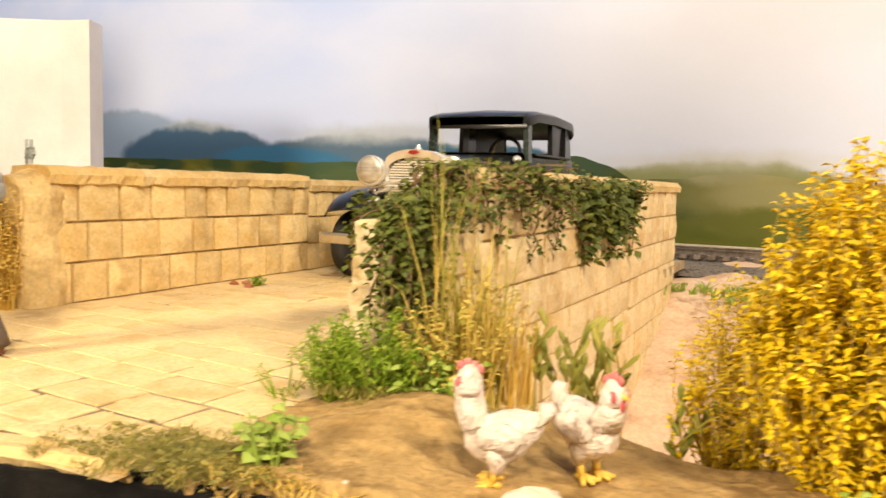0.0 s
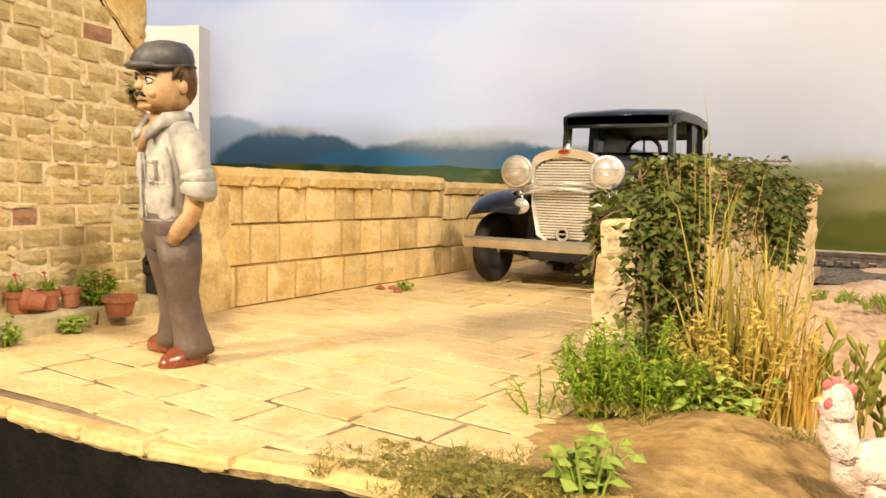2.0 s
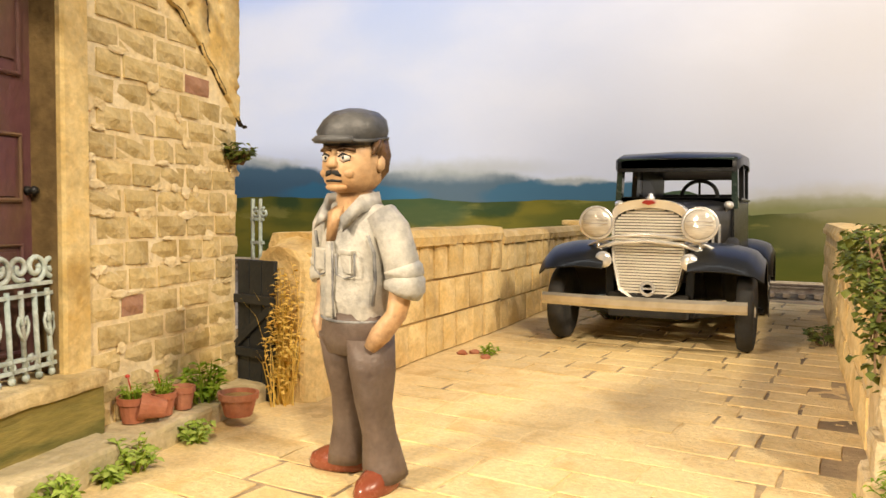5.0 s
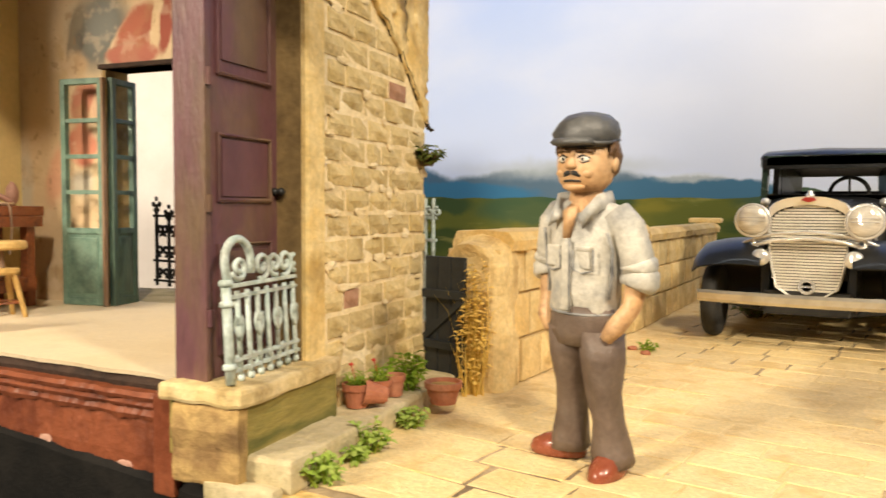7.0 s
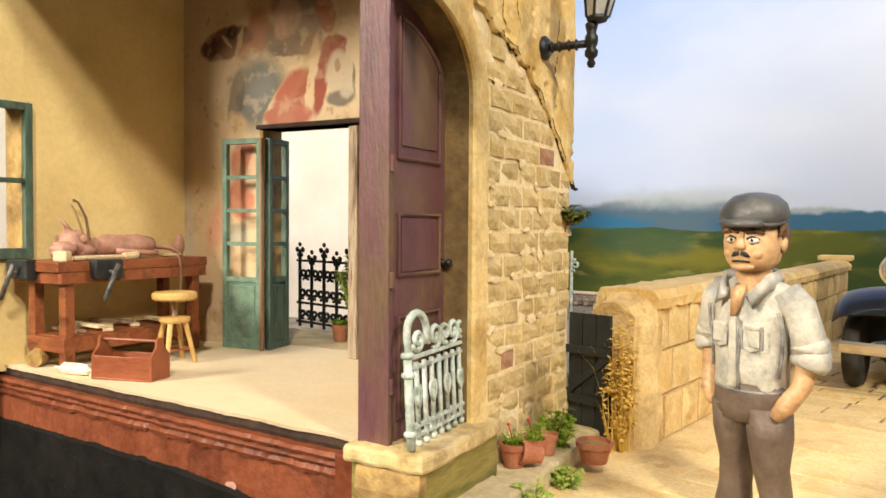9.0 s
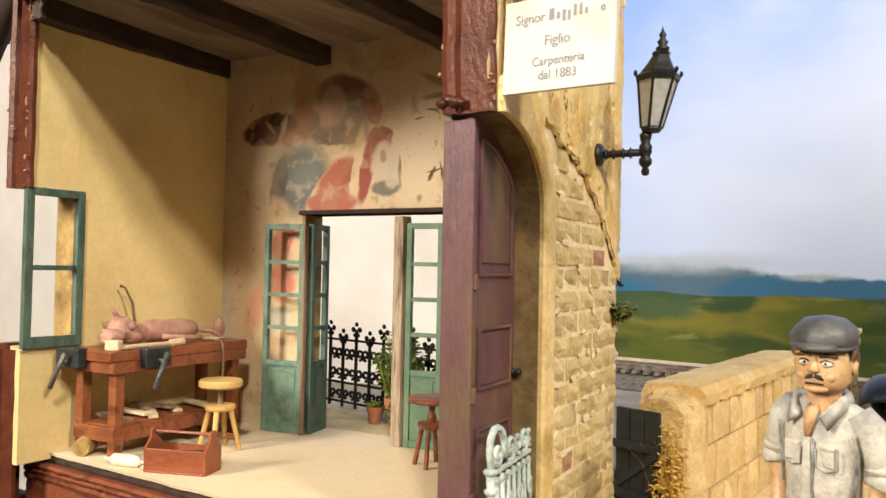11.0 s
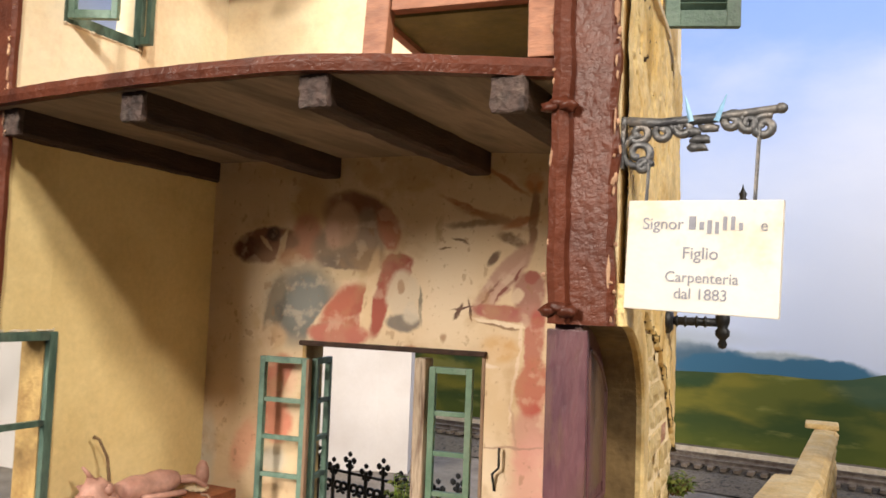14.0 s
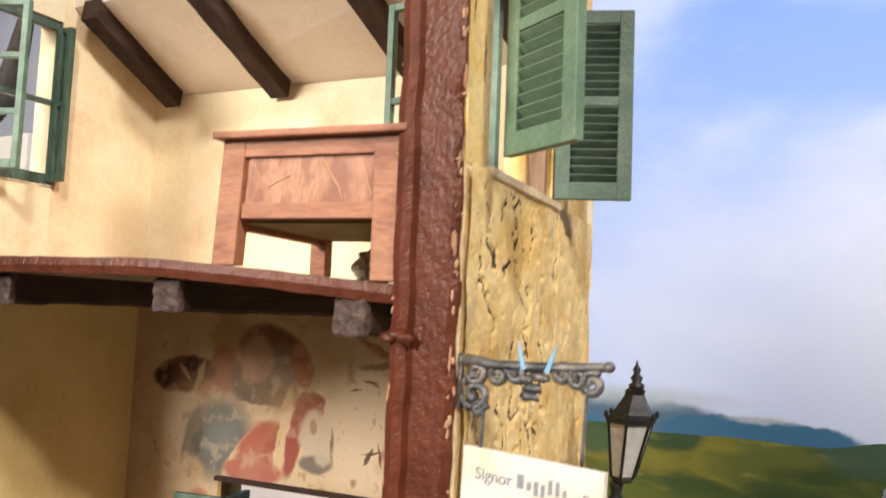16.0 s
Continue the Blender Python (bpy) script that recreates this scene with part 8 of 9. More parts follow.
lumpy(cap, 0.020, 9, 7)
tube(cap, [(0.19 * math.cos(radians(a)), -0.005 + 0.215 * math.sin(radians(a)), 2.045 + 0.01 * math.sin(radians(3 * a))) for a in range(0, 361, 20)], 0.012, 6)
trousers = bmesh.new()
rings(trousers, [oval(0, 0, 0.80, 0.17, 0.15), oval(0, 0, 0.88, 0.235, 0.17), oval(0, 0, 0.98, 0.225, 0.17), oval(0, 0, 1.05, 0.215, 0.165)])
rings(trousers, [oval(-0.175, 0.06, 0.07, 0.135, 0.135), oval(-0.17, 0.06, 0.14, 0.125, 0.128), oval(-0.15, 0.05, 0.32, 0.098, 0.105), oval(-0.135, 0.03, 0.50, 0.10, 0.11), oval(-0.12, 0.01, 0.70, 0.12, 0.135), oval(-0.11, 0.0, 0.90, 0.125, 0.155)])
rings(trousers, [oval(0.18, 0.04, 0.07, 0.125, 0.13), oval(0.175, 0.04, 0.14, 0.115, 0.12), oval(0.155, 0.02, 0.32, 0.09, 0.10), oval(0.14, 0.0, 0.50, 0.10, 0.11), oval(0.12, 0.0, 0.70, 0.122, 0.135), oval(0.11, 0.0, 0.90, 0.128, 0.155)])
lumpy(trousers, 0.03, 6, 9)
shoes = bmesh.new()
for x, y, turn in ((-0.17, 0.07, -62), (0.175, 0.05, 12)):
    one = bmesh.new()
    rings(one, [[(p[0], p[1], 0.0) for p in oval(0, -0.085, 0, 0.088, 0.175)], oval(0, -0.085, 0.03, 0.094, 0.182), oval(0, -0.08, 0.08, 0.088, 0.165), oval(0, -0.05, 0.125, 0.07, 0.12), oval(0, -0.02, 0.145, 0.04, 0.07)])
    shift(one, x, y, 0, turn)
    tmp = bpy.data.meshes.new("tmp")
    one.to_mesh(tmp)
    one.free()
    shoes.from_mesh(tmp)
    bpy.data.meshes.remove(tmp)
for bm in (shirt, seam, skin):
    for v in bm.verts:
        if v.co.z < 1.62:
            v.co.x *= 0.94
head_turn = pose(0, 0, 1.74, 0, 0, 12) @ Matrix.Scale(0.94, 4) @ pose(0, 0, -1.74)
for bm in (hair, moustache, eyes, pupils, cap, skin):
    for v in bm.verts:
        if v.co.z > 1.74:
            v.co = head_turn @ v.co
multi("figurine", [(shirt, M["shirt"]), (seam, M["seam_dark"]), (collar, M["shirt"]), (skin, M["skin"]), (outline_v, M["skin"]), (hair, M["hair"]), (moustache, M["tyre"]), (eyes, M["flake"]), (pupils, M["tyre"]), (cap, M["cap"]), (trousers, M["trousers"]), (shoes, M["shoe"])],
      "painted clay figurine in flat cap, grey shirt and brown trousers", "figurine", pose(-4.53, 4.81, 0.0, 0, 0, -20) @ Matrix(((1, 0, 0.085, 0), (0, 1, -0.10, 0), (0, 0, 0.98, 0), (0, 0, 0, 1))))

# ---- painted hens ----
def hen(m, tall, label, seed):
    body, red, yellow = bmesh.new(), bmesh.new(), bmesh.new()
    loops = []
    for k in range(15):
        t = k / 14
        y = -0.16 + 0.42 * t
        r = 0.150 * math.sin(math.pi * (0.10 + 0.86 * t)) ** 0.65
        z = 0.26 + 0.10 * t ** 2.2 - 0.02 * math.sin(t * math.pi)
        loops.append([(r * 0.85 * math.cos(a), y, z + r * 1.0 * math.sin(a)) for a in [2 * math.pi * j / 14 for j in range(14)]])
    rings(body, loops)
    rings(body, [oval(0, -0.09, 0.30, 0.10, 0.10), oval(0, -0.14, 0.40, 0.085, 0.09), oval(0, -0.15, 0.49 * tall, 0.072, 0.078), oval(0, -0.155, 0.57 * tall, 0.068, 0.075), oval(0, -0.155, 0.62 * tall, 0.05, 0.055), oval(0, -0.15, 0.65 * tall, 0.02, 0.02)])
    for s in (-1, 1):
        blob(body, (s * 0.115, 0.04, 0.29), (0.045, 0.14, 0.085), 2, 0.3, 3, seed)
        rings(body, [oval(s * 0.06, 0.02, 0.08, 0.03, 0.03), oval(s * 0.06, 0.02, 0.15, 0.055, 0.06), oval(s * 0.06, 0.02, 0.24, 0.07, 0.09)])
    rings(body, [oval(0, 0.24, 0.36, 0.075, 0.04), oval(0, 0.28, 0.43, 0.06, 0.045), oval(0, 0.27, 0.47, 0.03, 0.04)])
    for v in body.verts:
        n3 = noise.noise_vector(v.co * 14 + Vector((seed, 0, 0)))
        v.co += n3 * 0.012
    h = 0.62 * tall
    for k in range(4):
        blob(red, (0, -0.20 + 0.035 * k, h + 0.02 + 0.015 * math.sin(k * 1.4)), (0.013, 0.024, 0.030), 2, 0.4, 3, k + seed)
    blob(red, (0, -0.215, h - 0.10), (0.025, 0.025, 0.055), 2)
    for s in (-1, 1):
        blob(red, (s * 0.050, -0.195, h - 0.06), (0.018, 0.028, 0.034), 2, 0.4, 3, s)
        tube(yellow, [(s * 0.06, 0.02, 0.12), (s * 0.06, 0.0, 0.02)], 0.022, 8)
        for a in (-35, 0, 35, 180):
            w = Vector((math.sin(radians(a)), -math.cos(radians(a)), 0)) * (0.10 if a != 180 else 0.05)
            tube(yellow, [(s * 0.06, 0.0, 0.025), (s * 0.06 + w.x, w.y, 0.012)], [0.024, 0.012], 6)
    tube(yellow, [(0, -0.215, h - 0.05), (0, -0.27, h - 0.065)], [0.024, 0.004], 6)
    neck = bmesh.new()
    rings(neck, [oval(0, -0.15, 0.485 * tall, 0.074, 0.080), oval(0, -0.157, 0.53 * tall, 0.074, 0.080), oval(0, -0.158, 0.575 * tall, 0.070, 0.077)])
    for v in neck.verts:
        v.co += noise.noise_vector(v.co * 14 + Vector((seed, 3, 0))) * 0.012
    return multi("hen_figurine", [(neck, M["pink_neck"]), (body, M["feather"]), (red, M["comb"]), (yellow, M["beak"])], label, "hen figurine", m, group="hens on the soil")


hen(pose(-0.42, 4.40, gully(-0.42, 4.40) - 0.005, 0, 0, -75) @ Matrix.Diagonal((0.78, 0.78, 0.82, 1)), 1.0, "white painted hen figurine with red comb on bare soil", 1.0)
hen(pose(-0.10, 4.74, gully(-0.10, 4.74) + 0.005, 0, 0, 60) @ Matrix.Diagonal((0.80, 0.80, 0.86, 1)), 0.90, "smaller white painted hen figurine turned away on bare soil", 5.0)

# ---- plants on and around the terrace ----
def tuft(bm, base, rng, count, spread, height, width, lean=0.4, curve=0.3):
    """Blades of grass from one foot."""
    for k in range(count):
        a = rng.uniform(0, 2 * math.pi)
        r = spread * math.sqrt(rng.random())
        foot = Vector(base) + Vector((r * math.cos(a), r * math.sin(a), -0.01))
        h = height * rng.uniform(0.5, 1.0)
        d = Vector((rng.gauss(0, lean), rng.gauss(0, lean), 0)) * h
        side = Vector((math.cos(a + 1.3), math.sin(a + 1.3), 0)) * width
        p = [foot, foot + d * 0.3 + Vector((0, 0, h * 0.45)), foot + d * 0.7 + Vector((0, 0, h * 0.82)), foot + d * (1 + curve) + Vector((0, 0, h))]
        v = [(bm.verts.new(q - side * w), bm.verts.new(q + side * w)) for q, w in zip(p[:3], (1, 0.8, 0.5))]
        tip = bm.verts.new(p[3])
        for (a0, b0), (a1, b1) in zip(v, v[1:]):
            bm.faces.new((a0, b0, b1, a1))
        bm.faces.new((v[2][0], v[2][1], tip))


def ivy():
    """Ivy along the top of the right wall, hanging over both faces and its broken front end."""
    rng = random.Random(77)
    p = thing("ivy", pose(-0.42, -0.05, 0), "dark green ivy draped over the low terrace wall", "ivy")
    st, lv = bmesh.new(), bmesh.new()

    def strand(q, steps, way, fall, stickx=None, size=0.060):
        pts = [Vector(q)]
        d = Vector(way)
        for k in range(steps):
            d = (d + Vector((rng.gauss(0, 0.25), rng.gauss(0, 0.25), rng.gauss(0, 0.12) - fall))).normalized()
            n = pts[-1] + d * 0.085
            if stickx is not None:
                n.x = stickx + rng.uniform(0.0, 0.05)
            n.z = min(n.z, 1.20 + 0.30 * ease(n.y, 6.2, 6.7))
            n.x = max(n.x, -1.50)
            if n.x < -1.24:
                n.y = max(n.y, 5.62)
            pts.append(n)
        tube(st, pts, 0.008, 4)
        for n in pts:
            for j in range(5):
                a = rng.uniform(0, 2 * math.pi)
                off = Vector((rng.gauss(0, 0.045), rng.gauss(0, 0.045), rng.gauss(0, 0.03)))
                s = size * rng.uniform(0.6, 1.25)
                leaf(lv, n + off, (math.cos(a), math.sin(a), rng.uniform(-0.6, 0.15)), s, s * 0.85, rng, 0.35)

    for k in range(100):
        y = 5.72 + 3.4 * rng.random() ** 1.4
        x = rng.uniform(-1.5 if y > 6.0 else -1.4, -1.1)
        strand((x, y, 1.12 + 0.18 * ease(y, 5.6, 6.8) + 0.05 * rng.random()), rng.randint(3, 7), (rng.uniform(-1, 1), rng.uniform(-1, 1), 0.0), 0.06)
    for k in range(12):
        y = 5.52 + rng.random() * 0.22
        strand((-1.0, y, 1.20), rng.randint(5, 12), (0.4, rng.uniform(-0.5, 0.3), -0.2), 0.35, -0.99)
    for k in range(15):
        strand((rng.uniform(-1.20, -1.04), 5.50, 1.12), rng.randint(6, 12), (rng.uniform(-0.1, 0.3), -0.1, -0.4), 0.45)
    for k in range(8):
        strand((-1.48, 5.62 + 0.5 * rng.random(), 1.08), rng.randint(2, 5), (-0.1, -0.2, -0.1), 0.35)
    for k in range(46):
        strand((rng.uniform(-1.50, -1.10), rng.uniform(6.35, 7.7), 1.46), rng.randint(3, 7), (rng.uniform(-1, 1), rng.uniform(-1, 0.6), 0.0), 0.08)
    for k in range(34):
        y = 8.0 + 4.0 * rng.random()
        strand((rng.uniform(-1.4, -1.05), y, 1.38), rng.randint(3, 6), (0.5, rng.uniform(-1, 1), 0.0), 0.1)
    for k in range(34):
        y = 9.0 + 2.6 * rng.random()
        strand((-1.05, y, 1.38), rng.randint(4, 11), (0.3, rng.uniform(-0.3, 0.3), -0.2), 0.4, -1.045, 0.11)
    for k in range(6):
        strand((-1.03, 6.6 + 0.35 * k, 1.30), rng.randint(3, 9), (0.3, 0.2, -0.3), 0.4, -1.02, 0.07)
    tagged(part("stem_tangle", st, M["twig"], p), kind="stuff")
    tagged(part("foliage", lv, M["ivy_leaf"], p), kind="stuff")


ivy()


def feathery(m, seed, count, spread, height, label, needle=0.06, mat="herb_leaf", per=26):
    """A fine-leaved herb: stalks crowded with short narrow leaflets."""
    return bushy("herb", m, seed, count, spread, height, needle, M[mat], M[mat], label, "herb", 0.22, per, 0.4)


feathery(pose(-1.70, 5.12, 0.0), 81, 60, 0.27, 0.56, "bright green fine-leaved herb at the wall end", 0.065)
feathery(pose(-1.48, 5.20, 0.02), 82, 36, 0.32, 0.60, "bright green fine-leaved herb at the wall foot", 0.07)
feathery(pose(-1.98, 5.00, 0.0), 83, 6, 0.22, 0.28, "thin pale green sprig reaching over the paving", 0.06, "herb_leaf", 10)
bushy("creeper", pose(-1.18, 5.26, 0.05), 84, 22, 0.30, 0.36, 0.085, M["herb_leaf"], M["weed_leaf"], "broad-leaved green creeper at the wall foot", "plant", 0.7, 7)
bushy("clover", pose(-1.36, 4.06, 0.0), 85, 16, 0.18, 0.30, 0.085, M["weed_leaf"], M["weed_leaf"], "light green clover in front of the soil mound", "plant", 0.9, 4)


def grass_patch(name, m, seed, nx, sx, sy, height, width, mat, label, per=14, lean=0.5, category="grass"):
    rng = random.Random(seed)
    bm = bmesh.new()
    for k in range(nx):
        x, y = rng.gauss(0, sx), rng.gauss(0, sy)
        tuft(bm, (x, y, 0), rng, per, 0.05, height * rng.uniform(0.6, 1.0), width, lean)
    return solid(name, bm, M[mat], label, category, m, kind="stuff")


grass_patch("moss_mat", pose(-1.76, 4.04, -0.02, 0, 0, 6), 91, 330, 0.30, 0.13, 0.075, 0.004, "moss", "low olive mossy growth at the terrace edge", 12, 0.9, "moss")
grass_patch("moss_mat", pose(-1.25, 4.02, -0.02), 92, 50, 0.24, 0.10, 0.07, 0.006, "straw", "low straw coloured growth at the soil edge", 9, 0.9, "moss")
grass_patch("moss_mat", pose(-1.22, 4.98, 0.10), 93, 60, 0.28, 0.10, 0.09, 0.006, "moss", "low olive grass on the soil mound", 8, 0.8, "moss")
grass_patch("dry_grass", pose(-1.06, 5.48, 0.0), 94, 15, 0.14, 0.10, 1.25, 0.008, "dry_grass", "tall dry yellow green grass before the wall", 8, 0.12)
grass_patch("dry_grass", pose(-0.92, 5.56, 0.0), 95, 10, 0.20, 0.12, 0.95, 0.008, "straw", "tall straw coloured grass before the wall", 9, 0.14)
bushy("dry_weed", pose(-1.02, 5.44, 0.0), 97, 58, 0.42, 0.95, 0.055, M["straw"], M["dry_grass"], "golden dry weed with small leaves before the wall", "weed", 0.5, 16, 0.3)
grass_patch("dry_grass", pose(-1.30, 5.50, 0.2), 96, 12, 0.10, 0.06, 2.05, 0.006, "dry_grass", "a few very tall thin grass blades by the wall", 3, 0.10)


def seed_heads(m, seed, count, spread, height, label, per=5):
    """Thin stalks with upright seed pods."""
    rng = random.Random(seed)
    p = thing("seed_stalks", m, label, "plant", "seed stalks by the gully")
    st, pod = bmesh.new(), bmesh.new()
    for k in range(count):
        x, y = rng.gauss(0, spread), rng.gauss(0, spread)
        h = height * rng.uniform(0.45, 1)
        top = Vector((x + rng.gauss(0, 0.12), y + rng.gauss(0, 0.1), h))
        tube(st, [(x, y, -0.3), (x + 0.3 * (top.x - x), y, h * 0.5), top], 0.007, 4)
        for j in range(per):
            t = 0.35 + 0.65 * j / per
            q = Vector((x, y, 0)) + (top - Vector((x, y, 0))) * t
            w = Vector((rng.gauss(0, 0.5), rng.gauss(0, 0.5), 1)).normalized() * rng.uniform(0.08, 0.15)
            tube(pod, [q, q + w * 0.35, q + w * 0.75, q + w], [0.006, 0.018, 0.018, 0.004], 5)
    tagged(part("stalk_bundle", st, M["dry_grass"], p), kind="stuff")
    tagged(part("pod_cluster", pod, M["pod"], p), kind="stuff")
    return p


seed_heads(pose(-0.66, 5.75, -0.05), 101, 9, 0.13, 0.62, "dry yellow stalks with olive seed pods by the gully")
seed_heads(pose(-0.50, 6.40, -0.45), 102, 9, 0.14, 0.95, "olive seed stalks growing out of the gully", 6)
seed_heads(pose(0.05, 5.60, -0.35), 103, 4, 0.10, 0.75, "sparse dark seed stalks in the gully", 4)

bushy("yellow_bush", pose(0.98, 5.30, -0.20), 111, 440, 0.54, 1.85, 0.060, M["yellow_twig"], M["yellow_leaf"], "dense yellow flowering bush at the gully edge", "bush", 0.55, 52, 0.3)
bushy("yellow_bush", pose(0.45, 5.70, -0.40), 112, 130, 0.36, 1.40, 0.050, M["yellow_twig"], M["yellow_leaf"], "thin yellow bush beside the gully", "bush", 0.55, 26, 0.5)
bushy("yellow_bush", pose(1.55, 5.35, -0.20), 113, 300, 0.55, 1.95, 0.060, M["yellow_twig"], M["yellow_leaf"], "dense yellow flowering bush at the gully edge", "bush", 0.55, 46, 0.3)
bushy("yellow_bush", pose(1.00, 5.25, 0.1), 114, 14, 0.34, 1.75, 0.05, M["yellow_twig"], M["yellow_leaf"], "tall thin yellow sprays above the bush", "bush", 0.55, 26, 0.4)
bushy("herb", pose(1.05, 4.62, -0.12), 115, 20, 0.25, 0.3, 0.08, M["herb_leaf"], M["weed_leaf"], "small green plant under the yellow bush", "herb", 0.6, 7)
grass_patch("gully_grass", pose(-0.2, 14.9, -0.45), 116, 90, 0.7, 0.4, 0.22, 0.02, "weed_leaf", "bright green grass on the far gully slope", 8, 0.5)
grass_patch("straw_weed", pose(-5.98, 6.04, 0.0), 121, 6, 0.05, 0.04, 1.10, 0.006, "straw", "dry golden weed climbing the wall end", 6, 0.14)
bushy("straw_weed", pose(-5.95, 6.03, 0.0), 122, 34, 0.15, 1.25, 0.060, M["straw"], M["straw"], "dry golden weed with small leaves at the wall end", "weed", 0.5, 18, 0.2)
bushy("wall_weed", pose(-5.30, 8.72, 0.0), 123, 12, 0.14, 0.14, 0.06, M["herb_leaf"], M["herb_leaf"], "small green weed at the foot of the low wall", "weed", 0.6, 6)
bushy("dark_weed", pose(-4.72, 12.2, 0.0), 124, 22, 0.35, 0.30, 0.10, M["twig"], M["ivy_leaf"], "dark low weed on the terrace beside the car", "weed", 0.6, 7)
bushy("dark_weed", pose(-2.0, 11.2, 0.0), 125, 20, 0.28, 0.28, 0.10, M["twig"], M["ivy_leaf"], "dark low weed between car and wall", "weed", 0.6, 7)
for i, (x, y) in enumerate(((-5.46, 8.75), (-5.55, 8.65), (-5.25, 8.55))):
    bm = bmesh.new()
    blob(bm, (0, 0, 0.015), (0.06, 0.045, 0.03), 2, 0.5, 2.5, i)
    solid("shard", bm, M["terracotta"], "broken red brown pot shard on the paving", "shard", pose(x, y, 0.0), group="shards at the low wall")
rng = random.Random(15)
for k in range(18):
    x = rng.uniform(-1.0, 2.4)
    y = soil_front(x) + rng.uniform(0.02, 0.35)
    s = rng.uniform(0.01, 0.04)
    bm = bmesh.new()
    blob(bm, (0, 0, s * 0.2), (s * 1.3, s, s * 0.55), 2, 0.5, 2, k)
    solid("stone", bm, M["rock"], "small pale stone along the soil edge", "stone", pose(x, y, gully(x, y) - 0.01, 0, 0, rng.uniform(0, 180)), group="stones along the soil edge")
bm = bmesh.new()
blob(bm, (0, 0, 0.02), (0.13, 0.07, 0.05), 3, 0.3, 2, 3)
solid("stone", bm, M["rock"], "flat pale stone beside the hens", "stone", pose(-0.22, 4.32, gully(-0.22, 4.32) - 0.005, 0, 0, 20), group="stones along the soil edge")
limb = bmesh.new()
tube(limb, [(-17.0, 4.6, -0.3), (-16.8, 4.6, 2.0), (-16.2, 4.55, 4.6), (-14.6, 4.5, 6.2), (-13.0, 4.5, 6.6), (-12.30, 4.5, 7.0), (-12.1, 4.5, 7.8)], [0.22, 0.2, 0.17, 0.15, 0.13, 0.12, 0.08], 10)
for v in limb.verts:
    v.co += noise.noise_vector(v.co * 2.2) * 0.06
solid("bare_trunk", limb, M["beam_wood"], "dark bare twisted tree trunk beside the house", "tree trunk", smooth=True)

# crumbled rim of soil, stones and paint along the front edge
rng = random.Random(61)
for name, mat, label, count in (("rim_crumbs", "rock", "pale crumbs along the broken soil rim", 60), ("rim_crumbs", "soil", "brown crumbs along the broken soil rim", 260), ("rim_crumbs", "black_base", "dark crumbs along the broken soil rim", 70)):
    bm = bmesh.new()
    for k in range(count):
        x = rng.uniform(-2.1, 2.6)
        front = edge_y(x) + (soil_front(x) - edge_y(x)) * ease(x, -1.9, -1.1)
        s = rng.uniform(0.005, 0.013 if mat == "rock" else 0.022)
        blob(bm, (x, front + rng.uniform(-0.02, 0.07), -0.055 - 0.06 * ease(x, -1.9, -1.1) + rng.uniform(-0.035, 0.02)), (s * 1.4, s, s * 0.8), 1, 0.6, 3, k)
    solid(name, bm, M[mat], label, "crumbs", kind="stuff")
rng = random.Random(63)
bm = bmesh.new()
for k in range(420):
    x, y = rng.gauss(-1.76, 0.28), rng.gauss(4.04, 0.10)
    r = rng.uniform(0.008, 0.022)
    blob(bm, (x, y, -0.01 + rng.uniform(-0.01, 0.02)), (r * 1.3, r, r * 0.6), 1, 0.7, 4, k)
solid("moss_clumps", bm, M["moss"], "olive moss cushions along the terrace edge", "moss", kind="stuff")

# ---- low walls and paving, piece by piece ----
def block_mesh(name, w, h, d, seed, material, bevel=0.025, rough=0.012):
    """A hewn block with its front at y = 0, centred on x and z."""
    bm = bmesh.new()
    prism(bm, -w / 2, w / 2, 0, d, -h / 2, h / 2)
    bmesh.ops.subdivide_edges(bm, edges=[e for e in bm.edges if abs(e.verts[0].co.y - e.verts[1].co.y) < 1e-6 and e.verts[0].co.y < 1e-6], cuts=1, use_grid_fill=True)
    for v in bm.verts:
        if v.co.y < 1e-6:
            edge = abs(v.co.x) > w / 2 - 1e-4 or abs(v.co.z) > h / 2 - 1e-4
            v.co.y += (bevel if edge else -0.004) + rough * wob(v.co.x * 3, v.co.z * 3, 3, seed)
            v.co.x += rough * wob(v.co.z, v.co.x, 5, seed + 3) * (1 if edge else 2)
            v.co.z += rough * wob(v.co.x, v.co.z, 5, seed + 7) * (1 if edge else 2)
    return mesh_of(name, bm, material)


def lay(name, mesh, parent, m, scale=(1, 1, 1)):
    ob = new(name, mesh)
    ob.parent = parent
    m = m.copy()
    m.translation = metres(m.translation)
    ob.matrix_basis = m @ Matrix.Diagonal((*scale, 1))
    return ob


def coping(length, depth, height, seed, over=0.012, lumps=1.0):
    """A worn coping along a wall, lumpy and cracked."""
    bm = bmesh.new()
    loops = []
    n = int(length / 0.06)
    for i in range(n + 1):
        x = length * i / n
        d = [(0.022 * wob(x, k, 5, seed + k) + 0.012 * wob(x, k, 16, seed)) * lumps for k in range(6)]
        crack = -0.03 if wob(x, 0, 3.3, seed + 20) > 0.42 else 0
        loops.append([(x, -over + d[0] + crack * -1, d[1] * 0.8), (x, -over - 0.01 + d[1], height * 0.55), (x, -over + 0.05 + d[2] * 0.5, height + d[2] * 0.4), (x, depth / 2, height + 0.015 + d[3] * 0.4), (x, depth + over - 0.04, height + d[4] * 0.4), (x, depth + over + d[5], height * 0.4), (x, depth + over, 0)])
    rings(bm, loops)
    return bm


